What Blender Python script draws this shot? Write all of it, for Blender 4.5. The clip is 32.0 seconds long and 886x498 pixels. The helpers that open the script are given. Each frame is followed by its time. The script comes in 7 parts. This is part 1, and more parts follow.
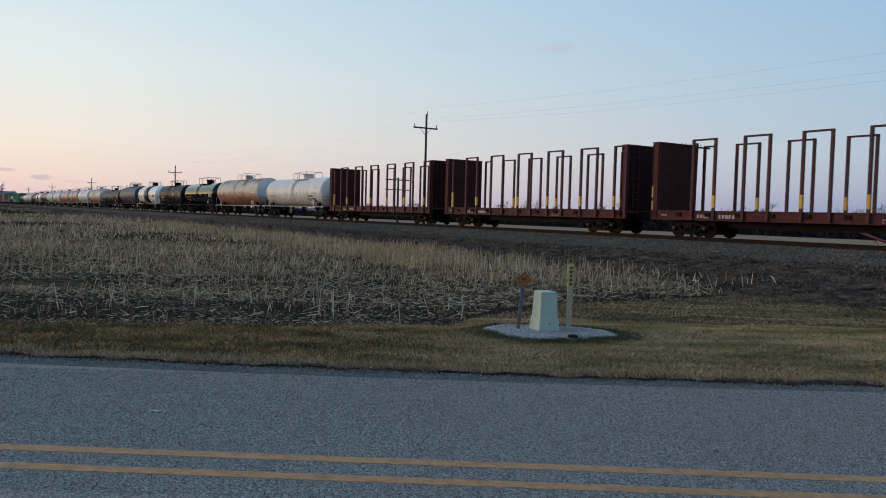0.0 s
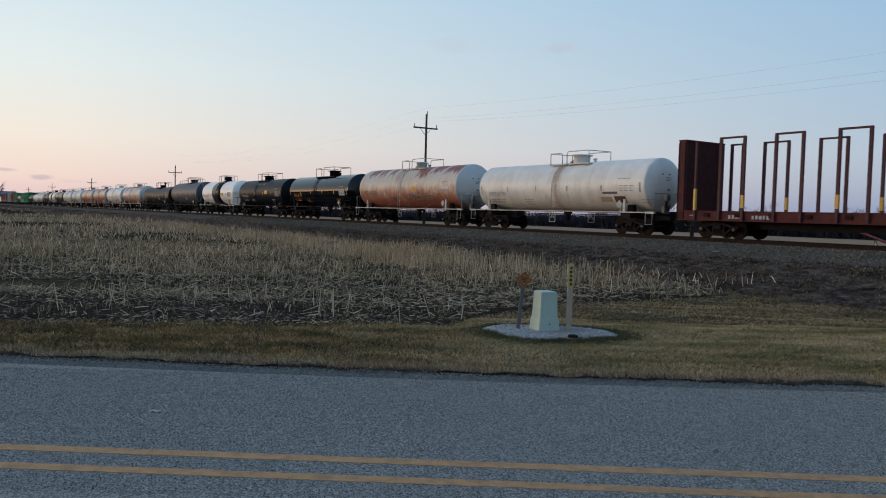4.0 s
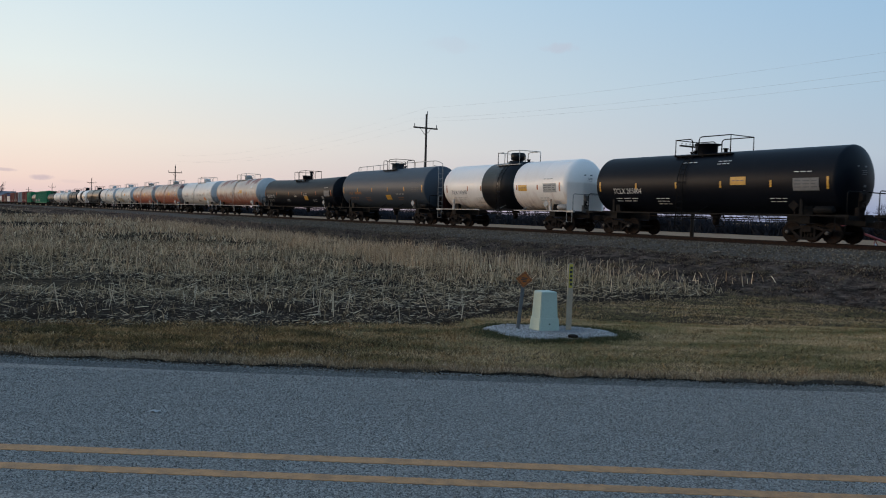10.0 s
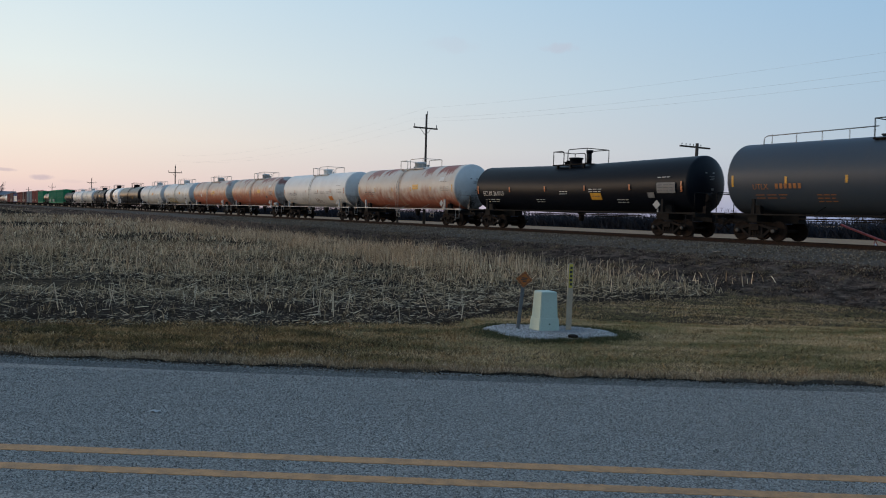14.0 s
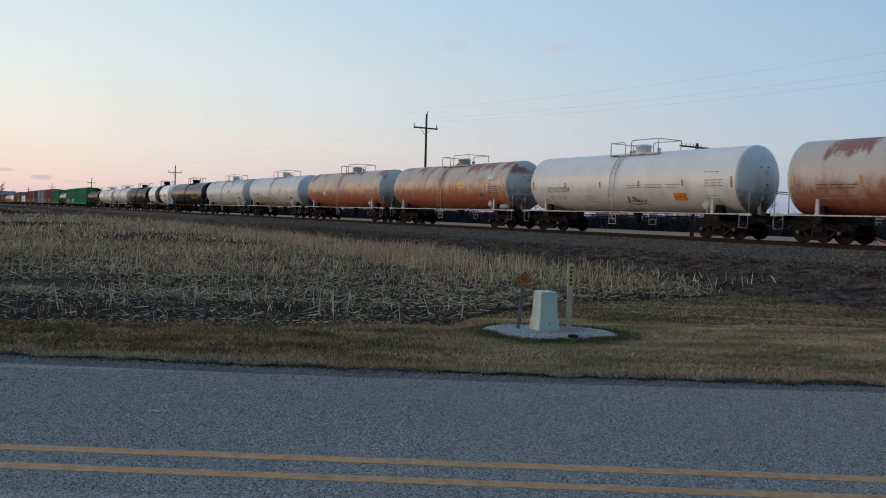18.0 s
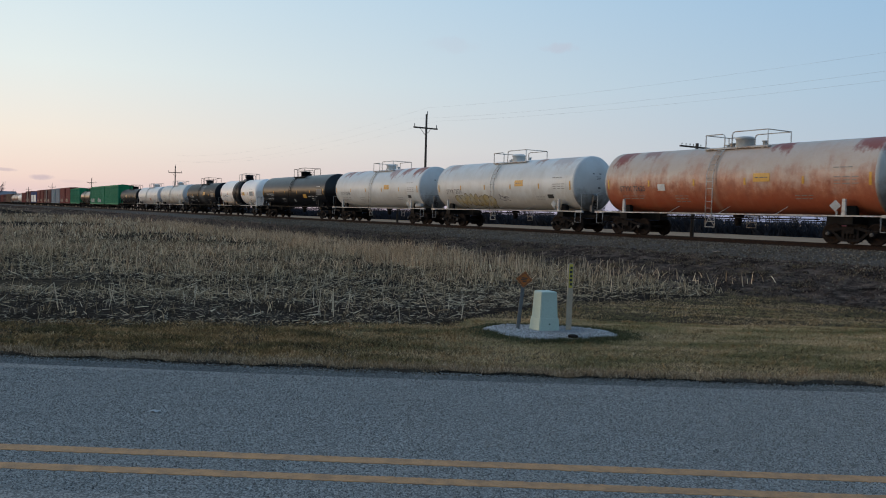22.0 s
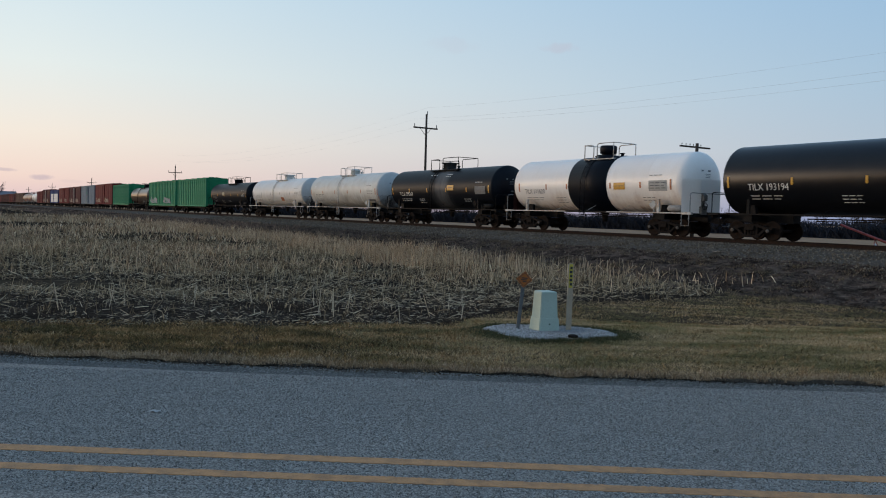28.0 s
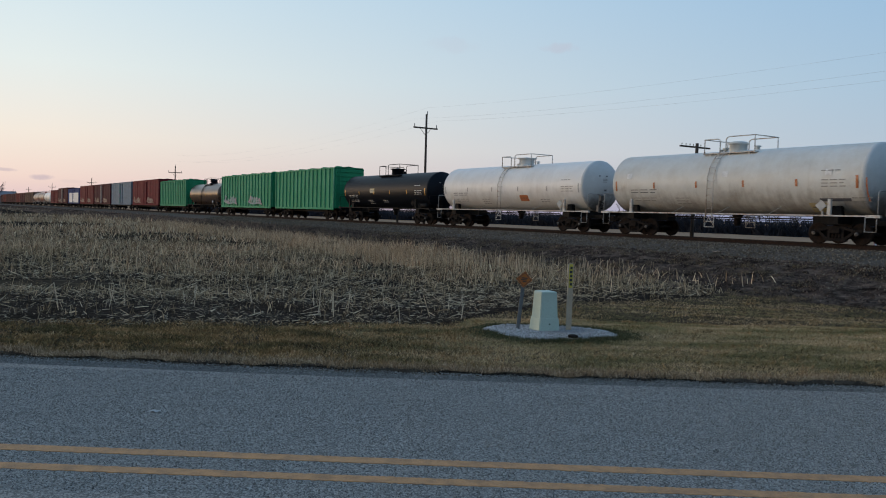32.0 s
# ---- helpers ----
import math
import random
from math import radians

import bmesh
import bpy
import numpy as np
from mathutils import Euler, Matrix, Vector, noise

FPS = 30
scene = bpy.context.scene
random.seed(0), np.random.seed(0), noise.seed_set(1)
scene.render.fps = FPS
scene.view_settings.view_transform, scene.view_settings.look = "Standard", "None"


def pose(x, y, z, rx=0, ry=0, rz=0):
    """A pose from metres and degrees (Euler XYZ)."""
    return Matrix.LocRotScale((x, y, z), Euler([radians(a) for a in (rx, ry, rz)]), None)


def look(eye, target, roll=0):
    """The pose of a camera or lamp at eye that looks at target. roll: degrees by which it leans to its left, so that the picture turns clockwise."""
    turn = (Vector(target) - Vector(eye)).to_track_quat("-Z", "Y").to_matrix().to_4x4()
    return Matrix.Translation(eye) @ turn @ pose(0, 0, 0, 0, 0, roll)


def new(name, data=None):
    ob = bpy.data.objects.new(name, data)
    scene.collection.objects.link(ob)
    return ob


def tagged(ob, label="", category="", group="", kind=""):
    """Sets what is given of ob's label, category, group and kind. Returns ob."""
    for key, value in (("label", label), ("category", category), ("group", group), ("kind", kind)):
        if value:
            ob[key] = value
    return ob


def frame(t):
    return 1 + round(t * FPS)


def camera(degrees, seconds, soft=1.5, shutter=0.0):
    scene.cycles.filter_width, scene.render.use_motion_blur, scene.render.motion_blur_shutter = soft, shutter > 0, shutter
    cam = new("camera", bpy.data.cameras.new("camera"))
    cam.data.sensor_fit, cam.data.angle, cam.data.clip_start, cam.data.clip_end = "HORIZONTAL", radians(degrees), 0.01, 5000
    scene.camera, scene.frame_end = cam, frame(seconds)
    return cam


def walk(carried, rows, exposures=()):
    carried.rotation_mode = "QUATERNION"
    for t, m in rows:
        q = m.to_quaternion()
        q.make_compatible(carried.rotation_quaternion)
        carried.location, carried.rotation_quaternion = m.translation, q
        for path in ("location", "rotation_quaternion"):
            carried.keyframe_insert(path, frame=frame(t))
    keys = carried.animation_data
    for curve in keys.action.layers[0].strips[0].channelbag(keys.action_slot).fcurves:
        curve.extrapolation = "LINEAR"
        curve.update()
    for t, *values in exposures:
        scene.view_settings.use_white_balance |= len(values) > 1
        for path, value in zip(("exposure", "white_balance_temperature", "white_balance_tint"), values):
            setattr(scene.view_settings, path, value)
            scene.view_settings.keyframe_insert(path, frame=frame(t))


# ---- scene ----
# The camera stands still on the near side of a country road.
EYE_H = 1.7
cam = camera(59.04, 32.0, soft=1.0, shutter=0.15)
STAND = pose(0, 0, EYE_H, 90 - 2.584, 0, 0) @ pose(0, 0, 0, 0, 0, 1.53)
walk(cam, [(0.0, STAND), (32.0, STAND)])

# ---- light: dusk, the sun just set beyond the far end of the train ----
SUN_AZ = radians(-78)           # from +Y, to the left
SUN_EL = radians(3.0)


def lin(r, g, b, k=1.0):
    return tuple(k * ((c / 255 + 0.055) / 1.055) ** 2.4 for c in (r, g, b)) + (1.0,)


world = bpy.data.worlds.new("dusk_sky")
scene.world = world
world.use_nodes = True
wn, wl = world.node_tree.nodes, world.node_tree.links
sky = wn.new("ShaderNodeTexSky")
sky.sky_type = "NISHITA"
sky.sun_disc = False
sky.sun_elevation = SUN_EL
sky.sun_rotation = SUN_AZ
coords = wn.new("ShaderNodeTexCoord")
split = wn.new("ShaderNodeSeparateXYZ")
wl.new(coords.outputs["Generated"], split.inputs["Vector"])
toward = wn.new("ShaderNodeVectorMath")
toward.operation = "DOT_PRODUCT"
toward.inputs[1].default_value = (math.sin(SUN_AZ), math.cos(SUN_AZ), 0)
wl.new(coords.outputs["Generated"], toward.inputs[0])


def height_ramp(stops):
    r = wn.new("ShaderNodeValToRGB")
    el = r.color_ramp.elements
    while len(el) < len(stops):
        el.new(0.5)
    for e, (at, col) in zip(el, stops):
        e.position, e.color = at, col
    wl.new(split.outputs["Z"], r.inputs["Fac"])
    return r.outputs["Color"]


# colours by the height over the horizon: away from the sunset, beside it, and at it
EAST = height_ramp([(0.0, lin(112, 147, 194)), (0.02, lin(128, 158, 199)), (0.045, lin(150, 174, 207)), (0.08, lin(164, 188, 215)), (0.16, lin(155, 188, 219)), (0.30, lin(139, 183, 224)), (1.0, lin(118, 166, 218))])
SIDE = height_ramp([(0.0, lin(220, 198, 209)), (0.03, lin(238, 217, 215)), (0.08, lin(242, 232, 226)), (0.16, lin(231, 239, 240)), (0.30, lin(205, 230, 245)), (1.0, lin(124, 168, 216))])
WEST = height_ramp([(0.0, lin(255, 190, 130, 1.6)), (0.03, lin(255, 214, 160, 3.5)), (0.07, lin(250, 222, 188, 1.8)), (0.13, lin(204, 204, 210)), (0.26, lin(146, 172, 210)), (1.0, lin(96, 142, 202))])
BACK = height_ramp([(0.0, lin(142, 152, 182)), (0.05, lin(174, 177, 200)), (0.14, lin(180, 188, 208)), (0.30, lin(154, 186, 216)), (1.0, lin(118, 166, 218))])


CLOUDS = (((-0.456, 0, 0.0293), 0.014, 0.0045, 0.9), ((-0.4925, 0, 0.0361), 0.018, 0.0028, 0.8), ((-0.4303, 0, 0.0259), 0.018, 0.003, 0.2), ((0.136, 0, 0.2067), 0.028, 0.008, 0.30), ((0.0044, 0, 0.2085), 0.04, 0.012, 0.12))


def blend(lo, hi, a, b):
    f = wn.new("ShaderNodeMapRange")
    f.inputs["From Min"].default_value, f.inputs["From Max"].default_value = lo, hi
    wl.new(toward.outputs["Value"], f.inputs["Value"])
    m = wn.new("ShaderNodeMix")
    m.data_type = "RGBA"
    wl.new(f.outputs["Result"], m.inputs["Factor"])
    wl.new(a, m.inputs["A"])
    wl.new(b, m.inputs["B"])
    return m.outputs["Result"]


dusk = blend(0.72, 1.0, blend(-0.45, 0.62, blend(-0.95, -0.5, BACK, EAST), SIDE), WEST)


def wisp(col, d, wide, tall, amount, tint):
    """A small lavender cloud about the direction d, with ragged edges."""
    nz = wn.new("ShaderNodeTexNoise")
    nz.inputs["Scale"].default_value, nz.inputs["Detail"].default_value = 70.0, 3.0
    wl.new(coords.outputs["Generated"], nz.inputs["Vector"])
    total = None
    for axis, mid, half in (("X", d[0], wide), ("Z", d[2], tall)):
        sub = wn.new("ShaderNodeMath")
        sub.operation = "SUBTRACT"
        sub.inputs[1].default_value = mid
        wl.new(split.outputs[axis], sub.inputs[0])
        div = wn.new("ShaderNodeMath")
        div.operation = "DIVIDE"
        div.inputs[1].default_value = half
        wl.new(sub.outputs["Value"], div.inputs[0])
        sq = wn.new("ShaderNodeMath")
        sq.operation = "MULTIPLY"
        wl.new(div.outputs["Value"], sq.inputs[0])
        wl.new(div.outputs["Value"], sq.inputs[1])
        if total is None:
            total = sq
        else:
            add = wn.new("ShaderNodeMath")
            wl.new(total.outputs["Value"], add.inputs[0])
            wl.new(sq.outputs["Value"], add.inputs[1])
            total = add
    edge = wn.new("ShaderNodeMath")
    edge.operation = "MULTIPLY_ADD"
    edge.inputs[1].default_value = 1.6
    wl.new(nz.outputs["Fac"], edge.inputs[0])
    wl.new(total.outputs["Value"], edge.inputs[2])
    fac = wn.new("ShaderNodeMapRange")
    fac.interpolation_type = "SMOOTHSTEP"
    for key, val in (("From Min", 1.7), ("From Max", 0.8), ("To Min", 0.0), ("To Max", amount)):
        fac.inputs[key].default_value = val
    wl.new(edge.outputs["Value"], fac.inputs["Value"])
    ahead = wn.new("ShaderNodeMath")
    ahead.operation = "GREATER_THAN"
    ahead.inputs[1].default_value = 0.0
    wl.new(split.outputs["Y"], ahead.inputs[0])
    prod = wn.new("ShaderNodeMath")
    prod.operation = "MULTIPLY"
    wl.new(fac.outputs["Result"], prod.inputs[0])
    wl.new(ahead.outputs["Value"], prod.inputs[1])
    m = wn.new("ShaderNodeMix")
    m.data_type = "RGBA"
    m.inputs["B"].default_value = tint
    wl.new(prod.outputs["Value"], m.inputs["Factor"])
    wl.new(col, m.inputs["A"])
    return m.outputs["Result"]


for d, wide, tall, amount in CLOUDS:
    dusk = wisp(dusk, d, wide, tall, amount, lin(196, 184, 200))
both = wn.new("ShaderNodeMix")
both.data_type = "RGBA"
both.inputs["Factor"].default_value = 0.045
wl.new(dusk, both.inputs["A"])
wl.new(sky.outputs["Color"], both.inputs["B"])
wl.new(both.outputs["Result"], wn["Background"].inputs["Color"])
wn["Background"].inputs["Strength"].default_value = 0.92
sun = new("sun", bpy.data.lights.new("sun", "SUN"))
sun.data.energy, sun.data.angle, sun.data.color = 0.95, radians(16), (1.0, 0.80, 0.62)
sun.matrix_world = look((0, 0, 50), (-50 * math.sin(SUN_AZ), -50 * math.cos(SUN_AZ), 50 - 50 * math.tan(radians(6))))
scene.view_settings.exposure = 0.0

# ---- the line: along = metres along the track in the train's direction, off = metres from its middle towards the road ----
TD = Vector((0.54406, -0.83905, 0))
TN = Vector((0.83905, 0.54406, 0))
TRACK_D = 31.3
RAIL_Z = 0.88
HEADING = -57.04
SPEED = 9.9


def on_line(along, off, z=0.0):
    return TD * along + TN * (TRACK_D - off) + Vector((0, 0, z))


def line_coords(x, y):
    return x * TD.x + y * TD.y, TRACK_D - (x * TN.x + y * TN.y)


# ---- materials ----
def nodes_of(name):
    m = bpy.data.materials.new(name)
    m.use_nodes = True
    return m, m.node_tree.nodes, m.node_tree.links, m.node_tree.nodes["Principled BSDF"]


def mapped(n, l, scale, kind="Object"):
    tc = n.new("ShaderNodeTexCoord")
    mp = n.new("ShaderNodeMapping")
    mp.inputs["Scale"].default_value = scale
    l.new(tc.outputs[kind], mp.inputs["Vector"])
    return mp.outputs["Vector"]


def noise_node(n, l, vec, scale, detail=6.0, rough=0.6):
    t = n.new("ShaderNodeTexNoise")
    t.inputs["Scale"].default_value, t.inputs["Detail"].default_value, t.inputs["Roughness"].default_value = scale, detail, rough
    if vec is not None:
        l.new(vec, t.inputs["Vector"])
    return t.outputs["Fac"]


def ramp(n, l, fac, lo, hi, a=(0, 0, 0, 1), b=(1, 1, 1, 1)):
    r = n.new("ShaderNodeValToRGB")
    r.color_ramp.elements[0].position, r.color_ramp.elements[1].position = lo, hi
    r.color_ramp.elements[0].color, r.color_ramp.elements[1].color = a, b
    l.new(fac, r.inputs["Fac"])
    return r.outputs["Color"]


def mix(n, l, fac, a, b, how="MIX"):
    m = n.new("ShaderNodeMix")
    m.data_type, m.blend_type = "RGBA", how
    for sock, val in ((m.inputs["Factor"], fac), (m.inputs["A"], a), (m.inputs["B"], b)):
        if isinstance(val, (int, float)):
            sock.default_value = val
        elif isinstance(val, tuple):
            sock.default_value = (*val[:3], 1)
        else:
            l.new(val, sock)
    return m.outputs["Result"]


def math_node(n, l, op, a, b):
    m = n.new("ShaderNodeMath")
    m.operation = op
    for sock, val in zip(m.inputs, (a, b)):
        if isinstance(val, (int, float)):
            sock.default_value = val
        else:
            l.new(val, sock)
    return m.outputs["Value"]


def bump(n, l, p, fac, strength, dist):
    b = n.new("ShaderNodeBump")
    b.inputs["Strength"].default_value, b.inputs["Distance"].default_value = strength, dist
    l.new(fac, b.inputs["Height"])
    l.new(b.outputs["Normal"], p.inputs["Normal"])


def surface(name, base, other, scale=8.0, lo=0.35, hi=0.65, rough=0.7, metal=0.0, relief=0.2, dist=0.01, fine=60.0, stretch=(1, 1, 1), gloss=0.5):
    """Two colours mixed by coarse noise, broken by a finer grain, with a little relief."""
    m, n, l, p = nodes_of(name)
    v = mapped(n, l, stretch)
    a = noise_node(n, l, v, scale)
    b = noise_node(n, l, v, fine, 3)
    c = mix(n, l, ramp(n, l, a, lo, hi), base, other)
    c = mix(n, l, 0.35, c, ramp(n, l, b, 0.3, 0.7, (0.35, 0.35, 0.35, 1), (1, 1, 1, 1)), "MULTIPLY")
    l.new(c, p.inputs["Base Color"])
    p.inputs["Roughness"].default_value, p.inputs["Metallic"].default_value = rough, metal
    p.inputs["Specular IOR Level"].default_value = gloss if rough < 0.85 else 0.08
    bump(n, l, p, b, relief, dist)
    return m


def tank_paint(name, paint, grime, rust=(0.16, 0.035, 0.015), grime_amt=0.3, streak=0.3, low=0.0, low_col=(0.35, 0.12, 0.04), low_at=0.0, top_rust=0.0, rust_cut=0.52, rough=0.5, spread=0.12, gloss=0.5, spot=None, foot=None, flakes=()):
    """Weathered paint of a tank shell: runs down the sides, rust patches on the crown, a lower half stained and, on
    heads, painted with shade.
    """
    m, n, l, p = nodes_of(name)
    tc = n.new("ShaderNodeTexCoord")
    rnd = n.new("ShaderNodeObjectInfo").outputs["Random"]
    off = n.new("ShaderNodeVectorMath")
    off.operation = "ADD"
    l.new(tc.outputs["Object"], off.inputs[0])
    sc = n.new("ShaderNodeVectorMath")
    sc.operation = "SCALE"
    sc.inputs[0].default_value = (37.0, 0, 0)
    l.new(rnd, sc.inputs["Scale"])
    l.new(sc.outputs["Vector"], off.inputs[1])

    def stretched(scale):
        mp = n.new("ShaderNodeMapping")
        mp.inputs["Scale"].default_value = scale
        l.new(off.outputs["Vector"], mp.inputs["Vector"])
        return mp.outputs["Vector"]
    runs = noise_node(n, l, stretched((1.0, 0.2, 0.13)), 2.4, 8, 0.65)
    patches = noise_node(n, l, off.outputs["Vector"], 1.1, 7, 0.62)
    blocks = noise_node(n, l, stretched((1.0, 0.35, 0.45)), 0.75, 5, 0.6)
    fine = noise_node(n, l, off.outputs["Vector"], 18, 4, 0.6)
    sep = n.new("ShaderNodeSeparateXYZ")
    l.new(tc.outputs["Object"], sep.inputs["Vector"])
    z = sep.outputs["Z"]

    def plus(a, k, c):
        o = math_node(n, l, "MULTIPLY_ADD", a, k)
        o.node.inputs[2].default_value = c
        return o
    c = mix(n, l, math_node(n, l, "MULTIPLY", ramp(n, l, patches, 0.42, 0.72), grime_amt), paint, grime)
    mott = noise_node(n, l, stretched((1.0, 0.8, 0.6)), 2.6, 9, 0.72)
    wash = math_node(n, l, "ADD", plus(runs, 1.2, -0.6), plus(mott, 1.05, -0.525))
    wash = math_node(n, l, "ADD", wash, plus(patches, 0.9, -0.45))
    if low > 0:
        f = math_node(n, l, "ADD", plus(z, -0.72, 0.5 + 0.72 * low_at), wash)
        stain_shade = mix(n, l, ramp(n, l, mott, 0.40, 0.64), low_col, tuple(q * w for q, w in zip(low_col, (0.62, 0.56, 0.60))))
        c = mix(n, l, math_node(n, l, "MULTIPLY", ramp(n, l, f, 0.16, 0.85), low), c, stain_shade)
    if foot:
        at, col = foot
        f = math_node(n, l, "ADD", plus(z, -1.3, 0.5 + 1.3 * at), plus(wash, 1.5, 0.0))
        c = mix(n, l, math_node(n, l, "MULTIPLY", ramp(n, l, f, 0.3, 0.95), 0.85), c, col)
    c = mix(n, l, math_node(n, l, "MULTIPLY", ramp(n, l, runs, 0.5, 0.75), streak), c, grime)
    if spot:
        x0, wide, col = spot
        near = math_node(n, l, "ABSOLUTE", plus(sep.outputs["X"], 1 / wide, -x0 / wide), 0.0)
        f = math_node(n, l, "ADD", plus(near, -1.0, 0.75), plus(runs, 1.4, -0.7))
        c = mix(n, l, math_node(n, l, "MULTIPLY", ramp(n, l, f, 0.1, 0.9), 0.9), c, col)
    if top_rust > 0:
        zone_top = ramp(n, l, math_node(n, l, "ADD", math_node(n, l, "ADD", z, plus(runs, 0.45, -0.22)), plus(mott, 0.6, -0.3)), 0.60, 0.85)
        spots = ramp(n, l, math_node(n, l, "ADD", blocks, plus(fine, 0.12, -0.06)), rust_cut - 0.03, rust_cut + 0.05)
        f = math_node(n, l, "MULTIPLY", zone_top, spots)
        c = mix(n, l, math_node(n, l, "MULTIPLY", f, top_rust), c, rust)
    for x0, x1, deep, strong in flakes:      # bare rusty patches where the crown's paint has come off
        near = math_node(n, l, "ABSOLUTE", plus(sep.outputs["X"], 2 / (x1 - x0), -(x0 + x1) / (x1 - x0)), 0.0)
        f = math_node(n, l, "MINIMUM", plus(near, -2.4, 2.4), plus(z, 2.0, -2.0 * (1.36 - deep)))
        f = math_node(n, l, "ADD", f, math_node(n, l, "ADD", plus(runs, 3.0, -1.5), plus(mott, 2.6, -1.3)))
        halo = math_node(n, l, "MULTIPLY", ramp(n, l, f, -0.35, 0.5), 0.45 * strong)
        c = mix(n, l, halo, c, tuple(0.5 * a + 0.5 * b for a, b in zip(rust, paint)))
        c = mix(n, l, math_node(n, l, "MULTIPLY", ramp(n, l, f, 0.12, 0.70), strong), c, rust)
    # the plates of the shell have weathered a little differently
    plate = n.new("ShaderNodeTexWhiteNoise")
    plate.noise_dimensions = "1D"
    l.new(math_node(n, l, "FLOOR", plus(sep.outputs["X"], 0.41, 0.2), 0.0), plate.inputs["W"])
    c = mix(n, l, 0.8, c, ramp(n, l, plate.outputs["Value"], 0.0, 1.0, (0.93, 0.925, 0.92, 1), (1.0, 1.0, 1.0, 1)), "MULTIPLY")
    c = mix(n, l, 0.11, c, ramp(n, l, fine, 0.3, 0.7, (0.5, 0.5, 0.5, 1), (1, 1, 1, 1)), "MULTIPLY")
    l.new(c, p.inputs["Base Color"])
    l.new(plus(patches, spread, rough - spread / 2), p.inputs["Roughness"])
    p.inputs["Specular IOR Level"].default_value = gloss
    bump(n, l, p, fine, 0.03, 0.003)
    return m


def plain(name, col, rough=0.6, metal=0.0):
    return surface(name, col, tuple(0.7 * c for c in col), 5.0, 0.4, 0.75, rough, metal, 0.1, 0.003, 40)


M_STEEL = surface("truck_steel", (0.0115, 0.0100, 0.0095), (0.026, 0.0195, 0.016), 6, 0.4, 0.7, 0.85)
M_WHEEL = surface("wheel_steel", (0.013, 0.010, 0.009), (0.03, 0.019, 0.013), 5, 0.4, 0.7, 0.85)
M_BLACKFRAME = surface("black_frame_paint", (0.006, 0.006, 0.0065), (0.014, 0.012, 0.011), 4, 0.4, 0.7, 0.7, gloss=0.12)
M_WHITEFRAME = surface("white_frame_paint", (0.54, 0.52, 0.48), (0.27, 0.18, 0.125), 4, 0.45, 0.68, 0.65)
M_GEAR = surface("grimy_grey_casting", (0.13, 0.118, 0.105), (0.06, 0.05, 0.043), 6, 0.4, 0.7, 0.7)
M_GREYFRAME = surface("grey_frame_paint", (0.32, 0.32, 0.31), (0.18, 0.13, 0.1), 5, 0.45, 0.8, 0.65)
M_RAIL = surface("rail_steel", (0.035, 0.022, 0.017), (0.02, 0.015, 0.013), 8, 0.4, 0.7, 0.85)
M_YELLOW = plain("yellow_tape", (0.64, 0.33, 0.03), 0.45)
M_SHIELD = surface("red_brown_plate", (0.07, 0.03, 0.03), (0.03, 0.018, 0.018), 3, 0.4, 0.7, 0.8)
M_ORANGE_TAPE = plain("orange_tape", (0.46, 0.14, 0.04), 0.45)
M_WHITE_MARK = plain("white_lettering", (0.75, 0.74, 0.70), 0.6)
M_BLACK_MARK = plain("black_lettering", (0.03, 0.03, 0.03), 0.6)
M_DULLORANGE = plain("dull_orange_lettering", (0.36, 0.14, 0.035), 0.6)
M_ORANGE_MARK = plain("orange_lettering", (0.75, 0.25, 0.03), 0.5)
M_GREY_MARK = plain("grey_stencil_panel", (0.42, 0.42, 0.40), 0.7)
M_PANEL = plain("dull_grey_panel", (0.20, 0.20, 0.195), 0.7)
M_DARKMARK = plain("faded_dark_lettering", (0.10, 0.10, 0.11), 0.6)
M_FADED = plain("faded_head_print", (0.17, 0.175, 0.18), 0.7)


# ---- mesh helpers ----
def box(bm, x0, x1, y0, y1, z0, z1):
    v = [bm.verts.new(c) for c in ((x0, y0, z0), (x1, y0, z0), (x1, y1, z0), (x0, y1, z0), (x0, y0, z1), (x1, y0, z1), (x1, y1, z1), (x0, y1, z1))]
    for f in ((3, 2, 1, 0), (4, 5, 6, 7), (0, 1, 5, 4), (1, 2, 6, 5), (2, 3, 7, 6), (3, 0, 4, 7)):
        bm.faces.new([v[i] for i in f])


def rod(bm, a, b, r, seg=8, r2=None, caps=True):
    """A round bar from a to b."""
    a, b = Vector(a), Vector(b)
    q = (b - a).to_track_quat("Z", "Y")
    rings = []
    for p, rr in ((a, r), (b, r if r2 is None else r2)):
        rings.append([bm.verts.new(p + q @ Vector((rr * math.cos(i * math.tau / seg), rr * math.sin(i * math.tau / seg), 0))) for i in range(seg)])
    for i in range(seg):
        f = bm.faces.new((rings[0][i], rings[0][(i + 1) % seg], rings[1][(i + 1) % seg], rings[1][i]))
        f.smooth = seg > 6
    if caps:
        bm.faces.new(rings[0][::-1])
        bm.faces.new(rings[1])


def pipe(bm, pts, r, seg=6):
    """A bent round bar through the points."""
    pts = [Vector(p) for p in pts]
    rings, u = [], None
    for i, p in enumerate(pts):
        d = (pts[min(i + 1, len(pts) - 1)] - pts[max(i - 1, 0)]).normalized()
        if u is None:
            u = d.orthogonal().normalized()
        u = (u - d * u.dot(d)).normalized()
        w = d.cross(u)
        rings.append([bm.verts.new(p + r * (u * math.cos(k * math.tau / seg) + w * math.sin(k * math.tau / seg))) for k in range(seg)])
    for A, B in zip(rings, rings[1:]):
        for k in range(seg):
            bm.faces.new((A[k], A[(k + 1) % seg], B[(k + 1) % seg], B[k])).smooth = True
    bm.faces.new(rings[0][::-1])
    bm.faces.new(rings[-1])


